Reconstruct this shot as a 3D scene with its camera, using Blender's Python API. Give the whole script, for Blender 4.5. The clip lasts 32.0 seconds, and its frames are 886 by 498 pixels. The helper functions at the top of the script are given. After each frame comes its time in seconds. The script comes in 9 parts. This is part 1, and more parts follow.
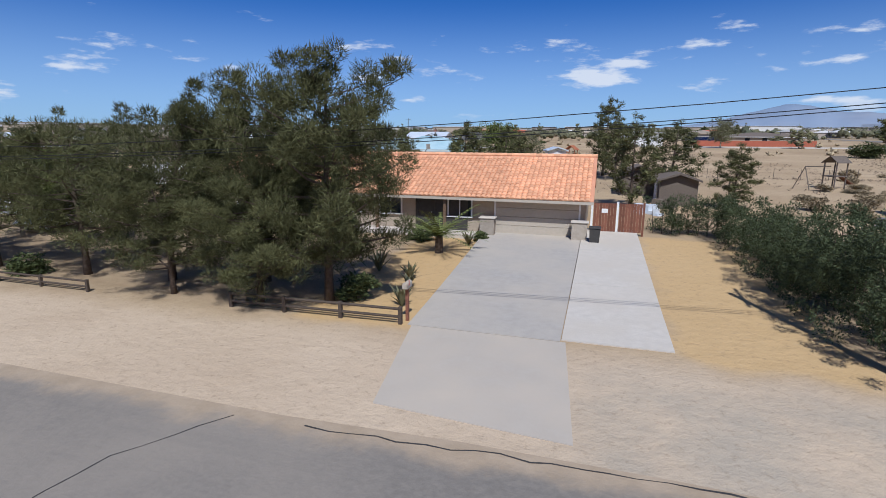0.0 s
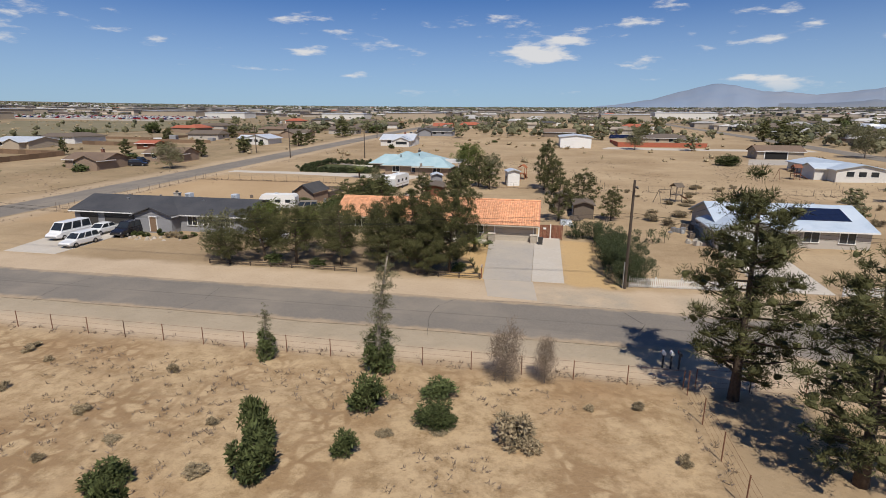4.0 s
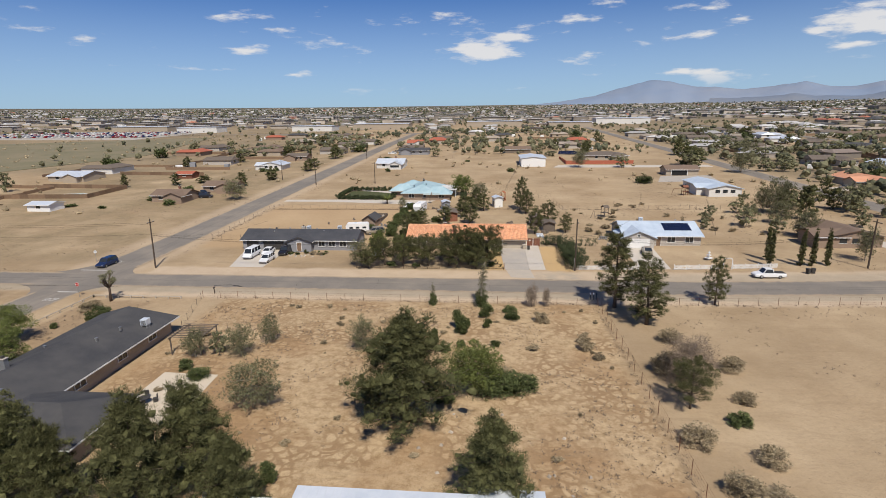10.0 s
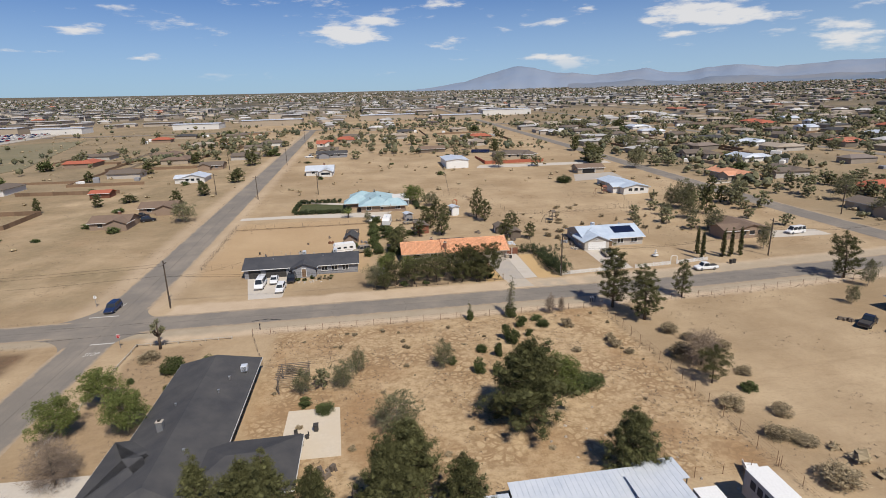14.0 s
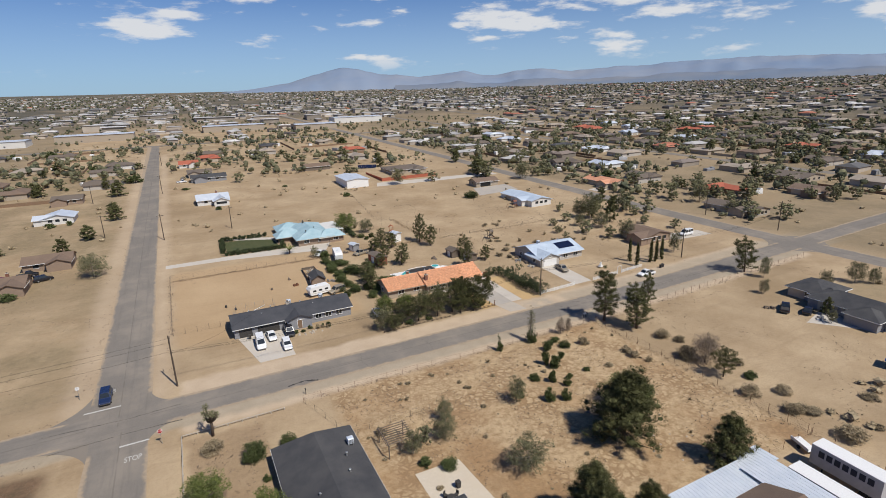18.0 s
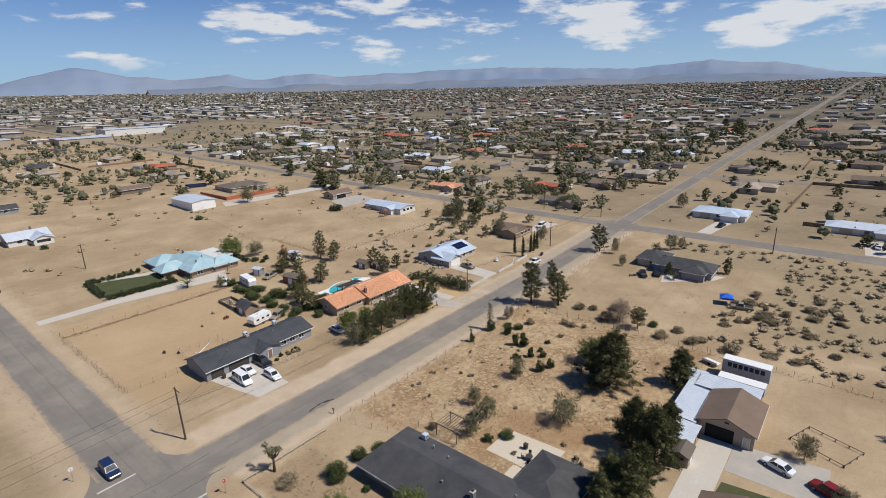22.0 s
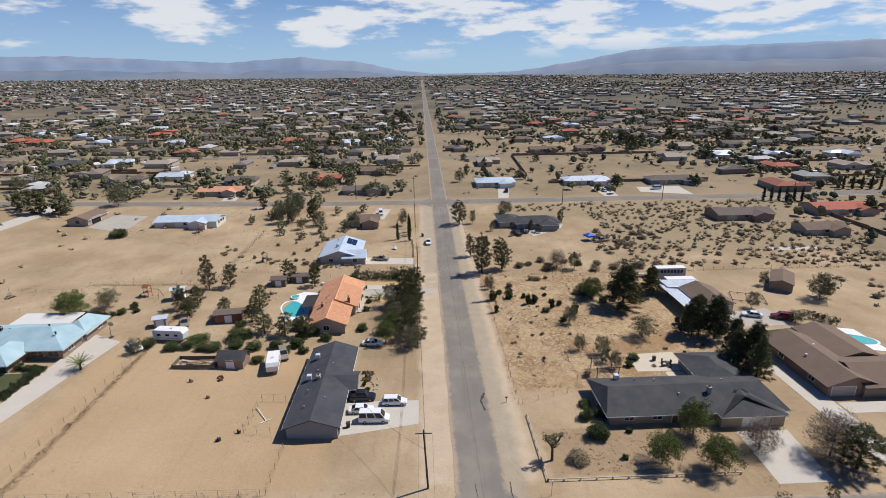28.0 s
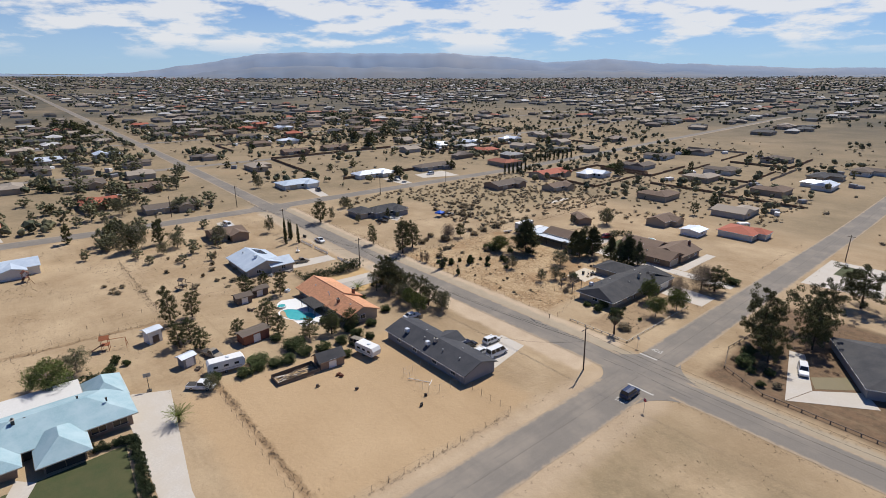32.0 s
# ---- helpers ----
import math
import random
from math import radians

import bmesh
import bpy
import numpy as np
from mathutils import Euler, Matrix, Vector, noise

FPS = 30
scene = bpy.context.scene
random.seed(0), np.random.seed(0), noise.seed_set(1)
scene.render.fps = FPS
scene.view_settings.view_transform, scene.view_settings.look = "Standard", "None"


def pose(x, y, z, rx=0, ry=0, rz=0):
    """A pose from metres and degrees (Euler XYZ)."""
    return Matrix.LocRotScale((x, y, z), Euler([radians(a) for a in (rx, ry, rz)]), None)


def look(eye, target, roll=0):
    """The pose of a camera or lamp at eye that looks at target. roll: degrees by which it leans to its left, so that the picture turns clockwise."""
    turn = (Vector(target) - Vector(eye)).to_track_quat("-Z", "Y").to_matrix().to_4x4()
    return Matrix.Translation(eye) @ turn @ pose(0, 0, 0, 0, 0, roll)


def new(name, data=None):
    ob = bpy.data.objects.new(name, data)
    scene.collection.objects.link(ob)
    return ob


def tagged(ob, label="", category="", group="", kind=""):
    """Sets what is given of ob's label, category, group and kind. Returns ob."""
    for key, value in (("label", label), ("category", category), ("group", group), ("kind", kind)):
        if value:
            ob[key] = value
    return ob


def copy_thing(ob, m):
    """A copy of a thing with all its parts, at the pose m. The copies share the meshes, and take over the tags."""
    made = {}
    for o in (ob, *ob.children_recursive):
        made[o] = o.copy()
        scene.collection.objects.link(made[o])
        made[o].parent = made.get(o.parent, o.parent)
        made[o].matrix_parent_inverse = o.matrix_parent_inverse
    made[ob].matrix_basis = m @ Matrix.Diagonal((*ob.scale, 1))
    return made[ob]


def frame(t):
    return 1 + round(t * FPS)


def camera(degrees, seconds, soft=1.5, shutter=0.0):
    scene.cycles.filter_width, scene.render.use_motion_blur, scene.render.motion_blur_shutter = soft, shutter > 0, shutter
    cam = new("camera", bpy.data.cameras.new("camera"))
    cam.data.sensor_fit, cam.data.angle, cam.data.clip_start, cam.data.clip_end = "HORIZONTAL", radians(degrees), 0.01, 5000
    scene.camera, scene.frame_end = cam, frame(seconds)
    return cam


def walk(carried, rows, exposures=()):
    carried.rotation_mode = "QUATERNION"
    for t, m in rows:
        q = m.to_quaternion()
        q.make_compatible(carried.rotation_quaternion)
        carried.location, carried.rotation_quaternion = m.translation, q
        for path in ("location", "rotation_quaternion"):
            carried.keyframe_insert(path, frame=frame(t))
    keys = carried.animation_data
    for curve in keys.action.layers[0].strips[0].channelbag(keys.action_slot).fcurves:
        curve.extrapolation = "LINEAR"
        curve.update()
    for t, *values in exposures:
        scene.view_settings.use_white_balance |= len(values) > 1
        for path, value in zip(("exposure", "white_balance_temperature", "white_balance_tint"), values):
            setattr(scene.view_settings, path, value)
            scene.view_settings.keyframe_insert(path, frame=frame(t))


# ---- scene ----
cam = camera(80.8, 32.0, soft=0.9)
PATH = [
    (0, (-0.047, -3.662, 5.94), (-0.605, -1.786, 5.529), 0.4),
    (0.5, (-0.756, -6.459, 7.2), (-1.313, -4.589, 6.76), 0.4),
    (1, (-1.425, -9.595, 8.453), (-1.976, -7.73, 7.984), 0.5),
    (1.5, (-1.892, -13.454, 9.671), (-2.407, -11.59, 9.161), 0.5),
    (2, (-2.047, -17.521, 10.827), (-2.524, -15.646, 10.32), 0.4),
    (2.5, (-2.095, -22.229, 12.03), (-2.531, -20.343, 11.529), 0.3),
    (3, (-1.913, -27.19, 13.038), (-2.31, -25.294, 12.543), 0.2),
    (3.5, (-1.296, -32.848, 14.48), (-1.664, -30.945, 13.988), 0.3),
    (5.5, (1.993, -56.214, 19.338), (1.648, -54.307, 18.845), 0.4),
    (6, (2.474, -61.802, 20.497), (2.118, -59.897, 20.001), 0.2),
    (6.5, (2.619, -66.984, 21.746), (2.257, -65.081, 21.248), -0.1),
    (7, (2.291, -71.443, 22.851), (1.929, -69.541, 22.35), -0.3),
    (7.5, (1.412, -75.596, 24.109), (1.069, -73.69, 23.608), -0.5),
    (8, (-0.049, -78.847, 25.353), (-0.367, -76.937, 24.852), -0.7),
    (8.5, (-1.901, -82.05, 26.813), (-2.187, -80.136, 26.31), -0.7),
    (9, (-3.79, -84.846, 28.173), (-4.048, -82.928, 27.67), -0.8),
    (9.5, (-6.197, -87.357, 29.341), (-6.422, -85.434, 28.839), -0.8),
    (10, (-8.723, -89.437, 30.376), (-8.904, -87.509, 29.875), -0.8),
    (10.5, (-11.456, -91.323, 31.44), (-11.59, -89.391, 30.941), -0.9),
    (11, (-14.243, -92.999, 32.425), (-14.328, -91.064, 31.925), -1.1),
    (11.5, (-17.32, -94.485, 33.387), (-17.35, -92.55, 32.883), -1.3),
    (12, (-20.565, -95.912, 34.595), (-20.537, -93.979, 34.083), -1.5),
    (12.5, (-24.2, -97.449, 36.178), (-24.114, -95.521, 35.654), -1.6),
    (13, (-27.886, -98.757, 37.866), (-27.745, -96.836, 37.33), -1.6),
    (13.5, (-31.796, -99.574, 39.634), (-31.589, -97.663, 39.085), -1.5),
    (14, (-35.623, -99.934, 41.327), (-35.356, -98.033, 40.766), -1.5),
    (14.5, (-39.649, -99.821, 42.924), (-39.321, -97.933, 42.353), -1.5),
    (16.5, (-56.805, -96.243, 48.245), (-56.189, -94.429, 47.67), -1.5),
    (17, (-61.693, -94.973, 49.326), (-61.003, -93.186, 48.752), -1.6),
    (17.5, (-66.719, -93.562, 50.611), (-65.946, -91.809, 50.037), -1.7),
    (18, (-71.763, -92.071, 52.167), (-70.91, -90.356, 51.59), -1.7),
    (18.5, (-76.607, -90.287, 53.606), (-75.668, -88.618, 53.029), -1.7),
    (19, (-81.224, -88.589, 54.962), (-80.197, -86.972, 54.385), -1.6),
    (19.5, (-86.005, -86.505, 56.326), (-84.892, -84.947, 55.75), -1.6),
    (20, (-90.801, -84.724, 57.497), (-89.615, -83.219, 56.922), -1.5),
    (20.5, (-95.952, -82.915, 58.067), (-94.687, -81.477, 57.493), -1.5),
    (21, (-100.878, -81.226, 58.138), (-99.536, -79.859, 57.561), -1.4),
    (21.5, (-105.893, -79.288, 57.978), (-104.478, -77.999, 57.399), -1.3),
    (22, (-110.168, -76.475, 58.079), (-108.688, -75.261, 57.499), -1.3),
    (22.5, (-113.914, -72.661, 58.083), (-112.369, -71.532, 57.5), -1.4),
    (23, (-117.171, -68.307, 57.952), (-115.566, -67.269, 57.363), -1.5),
    (23.5, (-120.327, -63.029, 58.084), (-118.662, -62.092, 57.49), -1.5),
    (24, (-123.3, -57.335, 58.199), (-121.59, -56.49, 57.601), -1.5),
    (24.5, (-126.082, -50.978, 58.041), (-124.327, -50.232, 57.437), -1.4),
    (25, (-128.768, -44.344, 57.787), (-126.973, -43.704, 57.18), -1.4),
    (25.5, (-131.523, -36.818, 57.498), (-129.693, -36.294, 56.886), -1.3),
    (27.5, (-139.796, -1.534, 57.461), (-137.895, -1.478, 56.843), -0.9),
    (28, (-141.475, 9.148, 58.05), (-139.575, 9.076, 57.43), -0.7),
    (28.5, (-142.915, 19.55, 58.619), (-141.025, 19.347, 57.995), -0.5),
    (29, (-143.985, 30.666, 59.254), (-142.119, 30.312, 58.627), -0.3),
    (29.5, (-144.396, 41.499, 59.785), (-142.566, 40.999, 59.151), -0.2),
    (30, (-144.177, 52.95, 60.282), (-142.399, 52.292, 59.647), -0.1),
    (30.5, (-142.968, 63.648, 60.297), (-141.253, 62.838, 59.663), -0.0),
    (31, (-140.664, 74.818, 60.174), (-139.03, 73.852, 59.545), -0.0),
    (31.5, (-137.549, 85.503, 59.815), (-136.001, 84.399, 59.192), -0.1),
    (32, (-133.756, 96.764, 59.474), (-132.314, 95.523, 58.857), -0.1),
]
walk(cam, [(t, look(eye, target, roll)) for t, eye, target, roll in PATH], [(0, -0.16, 5700, 10), (1, -0.13, 6150, 10), (2, -0.16, 6250, 10), (3.5, -0.20, 6750, 10), (7, -0.12, 6750, 10), (14, -0.13, 6750, 10), (20, -0.19, 6450, 9), (30, -0.07, 6400, 10), (32, -0.07, 6500, 10)])

# ---- light ----
SUN_AZ, SUN_EL = 159.0, 53.0  # degrees, azimuth clockwise from +y
world = bpy.data.worlds.new("sky")
scene.world = world
world.use_nodes = True
wt = world.node_tree
wt.nodes.clear()


def wn(kind, **kw):
    n = wt.nodes.new(kind)
    for k, v in kw.items():
        n.inputs[k].default_value = v
    return n


sky = wt.nodes.new("ShaderNodeTexSky")
sky.sky_type, sky.sun_disc = "NISHITA", False
sky.sun_elevation, sky.sun_rotation = radians(SUN_EL), radians(SUN_AZ)
sky.altitude, sky.air_density, sky.dust_density, sky.ozone_density = 900, 1.0, 0.6, 4.0
wco = wt.nodes.new("ShaderNodeTexCoord")
wsep = wt.nodes.new("ShaderNodeSeparateXYZ")
wt.links.new(wco.outputs["Generated"], wsep.inputs[0])
wbig = wn("ShaderNodeTexNoise", Scale=1.15, Detail=1.0, Roughness=0.5)
wfine = wn("ShaderNodeTexNoise", Scale=2.6, Detail=8.0, Roughness=0.58)

def wmath(op, a, b):
    n = wt.nodes.new("ShaderNodeMath")
    n.operation = op
    for i, v in enumerate((a, b)):
        if isinstance(v, (int, float)):
            n.inputs[i].default_value = v
        else:
            wt.links.new(v, n.inputs[i])
    return n.outputs[0]


# low flat puffs, wider than high
wvec = wt.nodes.new("ShaderNodeCombineXYZ")
for sock, v in (("X", wmath("MULTIPLY", wsep.outputs["X"], 5.6)), ("Y", wmath("MULTIPLY", wsep.outputs["Y"], 5.6)), ("Z", wmath("MULTIPLY", wsep.outputs["Z"], 23.0))):
    wt.links.new(v, wvec.inputs[sock])
for n in (wbig, wfine):
    wt.links.new(wvec.outputs[0], n.inputs["Vector"])
wcover = wmath("ADD", wmath("MULTIPLY", wbig.outputs["Fac"], 0.55), wmath("MULTIPLY", wfine.outputs["Fac"], 0.6))
# a row of puffs low over the town, more of them to the south-east
wband = wmath("SUBTRACT", 1.0, wmath("MULTIPLY", wmath("ABSOLUTE", wmath("SUBTRACT", wsep.outputs["Z"], 0.112), 0.0), 11.0))
wcover = wmath("ADD", wcover, wmath("MULTIPLY", wmath("MAXIMUM", wband, 0.0), 0.14))
wcover = wmath("ADD", wcover, wmath("MULTIPLY", wmath("SUBTRACT", wmath("MULTIPLY", wsep.outputs["X"], 0.45), wmath("MULTIPLY", wsep.outputs["Y"], 0.9)), 0.075))
wramp = wt.nodes.new("ShaderNodeMapRange")
wramp.interpolation_type = "SMOOTHSTEP"
wramp.inputs["From Min"].default_value, wramp.inputs["From Max"].default_value = 0.655, 0.78
wt.links.new(wcover, wramp.inputs["Value"])
wlow = wt.nodes.new("ShaderNodeMapRange")
wlow.inputs["From Min"].default_value, wlow.inputs["From Max"].default_value = 0.030, 0.062
wt.links.new(wsep.outputs["Z"], wlow.inputs["Value"])
wamount = wmath("MULTIPLY", wmath("MULTIPLY", wramp.outputs[0], wlow.outputs[0]), 0.88)
wblue = wt.nodes.new("ShaderNodeMix")
wblue.data_type, wblue.blend_type = "RGBA", "MULTIPLY"
wblue.inputs["Factor"].default_value = 1.0
wblue.inputs["B"].default_value = (0.34, 0.80, 1.46, 1)
wt.links.new(sky.outputs[0], wblue.inputs["A"])
# pale air low over the horizon
wpale = wt.nodes.new("ShaderNodeMapRange")
wpale.interpolation_type = "SMOOTHSTEP"
wpale.inputs["From Min"].default_value, wpale.inputs["From Max"].default_value = 0.26, 0.0
wt.links.new(wsep.outputs["Z"], wpale.inputs["Value"])
wair = wt.nodes.new("ShaderNodeMix")
wair.data_type = "RGBA"
wair.inputs["B"].default_value = (9.8, 12.6, 15.2, 1)
wt.links.new(wblue.outputs["Result"], wair.inputs["A"])
# the air is brighter on the sun's side
wside = wmath("SUBTRACT", wmath("MULTIPLY", wsep.outputs["X"], 0.75), wmath("MULTIPLY", wsep.outputs["Y"], 0.66))
wglow = wmath("ADD", wmath("MULTIPLY", wside, 0.04), 0.58)
wt.links.new(wmath("MULTIPLY", wpale.outputs[0], wglow), wair.inputs["Factor"])
wmix = wt.nodes.new("ShaderNodeMix")
wmix.data_type = "RGBA"
wmix.inputs["B"].default_value = (14.0, 14.1, 14.4, 1)
wt.links.new(wair.outputs["Result"], wmix.inputs["A"])
wt.links.new(wamount, wmix.inputs["Factor"])
wback = wn("ShaderNodeBackground", Strength=0.060)
wt.links.new(wmix.outputs["Result"], wback.inputs["Color"])
wout = wt.nodes.new("ShaderNodeOutputWorld")
wt.links.new(wback.outputs[0], wout.inputs[0])

sun_data = bpy.data.lights.new("sun", "SUN")
sun_data.energy, sun_data.angle, sun_data.color = 5.0, radians(0.53), (1.0, 0.96, 0.90)
sun = new("sun", sun_data)
_az, _el = radians(SUN_AZ), radians(SUN_EL)
sun.matrix_world = look((0, 0, 200), (-200 * math.sin(_az) * math.cos(_el), -200 * math.cos(_az) * math.cos(_el), 200 - 200 * math.sin(_el)))


# ---- materials ----
def mat(name, c1, c2=None, scale=4.0, rough=0.85, metal=0.0, bump=0.0, bscale=None, big=None, bigscale=0.4, island=0.0, rnd=0.0, spec=0.3, coords="Object", trans=0.0):
    m = bpy.data.materials.new(name)
    m.use_nodes = True
    nt = m.node_tree
    bsdf = nt.nodes["Principled BSDF"]
    bsdf.inputs["Roughness"].default_value = rough
    bsdf.inputs["Metallic"].default_value = metal
    bsdf.inputs["Specular IOR Level"].default_value = spec
    if trans:
        bsdf.inputs["Transmission Weight"].default_value = 0.0
    tc = nt.nodes.new("ShaderNodeTexCoord")
    geo = nt.nodes.new("ShaderNodeNewGeometry")
    vec = geo.outputs["Position"] if coords == "World" else tc.outputs["Object"]
    c2 = c2 or tuple(v * 0.78 for v in c1)

    def tex(sc, detail=5.0, ro=0.6):
        n = nt.nodes.new("ShaderNodeTexNoise")
        n.inputs["Scale"].default_value, n.inputs["Detail"].default_value, n.inputs["Roughness"].default_value = sc, detail, ro
        nt.links.new(vec, n.inputs["Vector"])
        r = nt.nodes.new("ShaderNodeMapRange")
        r.inputs["From Min"].default_value, r.inputs["From Max"].default_value = 0.32, 0.68
        nt.links.new(n.outputs["Fac"], r.inputs["Value"])
        return r.outputs[0]

    def mix(a, b, f, mode="MIX"):
        n = nt.nodes.new("ShaderNodeMix")
        n.data_type, n.blend_type = "RGBA", mode
        for sock, v in (("A", a), ("B", b)):
            if isinstance(v, tuple):
                n.inputs[sock].default_value = (*v[:3], 1)
            else:
                nt.links.new(v, n.inputs[sock])
        if isinstance(f, (int, float)):
            n.inputs["Factor"].default_value = f
        else:
            nt.links.new(f, n.inputs["Factor"])
        return n.outputs["Result"]

    fine = tex(scale)
    col = mix(c1, c2, fine)
    if big:
        col = mix(col, big, tex(bigscale, 3.0))
    for amount, out in ((island, geo.outputs["Random Per Island"]), (rnd, None)):
        if amount:
            if out is None:
                out = nt.nodes.new("ShaderNodeObjectInfo").outputs["Random"]
            r = nt.nodes.new("ShaderNodeMapRange")
            r.inputs["To Min"].default_value, r.inputs["To Max"].default_value = 1 - amount, 1 + amount
            nt.links.new(out, r.inputs["Value"])
            hsv = nt.nodes.new("ShaderNodeHueSaturation")
            nt.links.new(r.outputs[0], hsv.inputs["Value"])
            nt.links.new(col, hsv.inputs["Color"])
            col = hsv.outputs["Color"]
    nt.links.new(col, bsdf.inputs["Base Color"])
    if bump:
        b = nt.nodes.new("ShaderNodeBump")
        b.inputs["Strength"].default_value, b.inputs["Distance"].default_value = bump, 0.05
        nt.links.new(tex(bscale or scale * 3), b.inputs["Height"])
        nt.links.new(b.outputs[0], bsdf.inputs["Normal"])
    return m


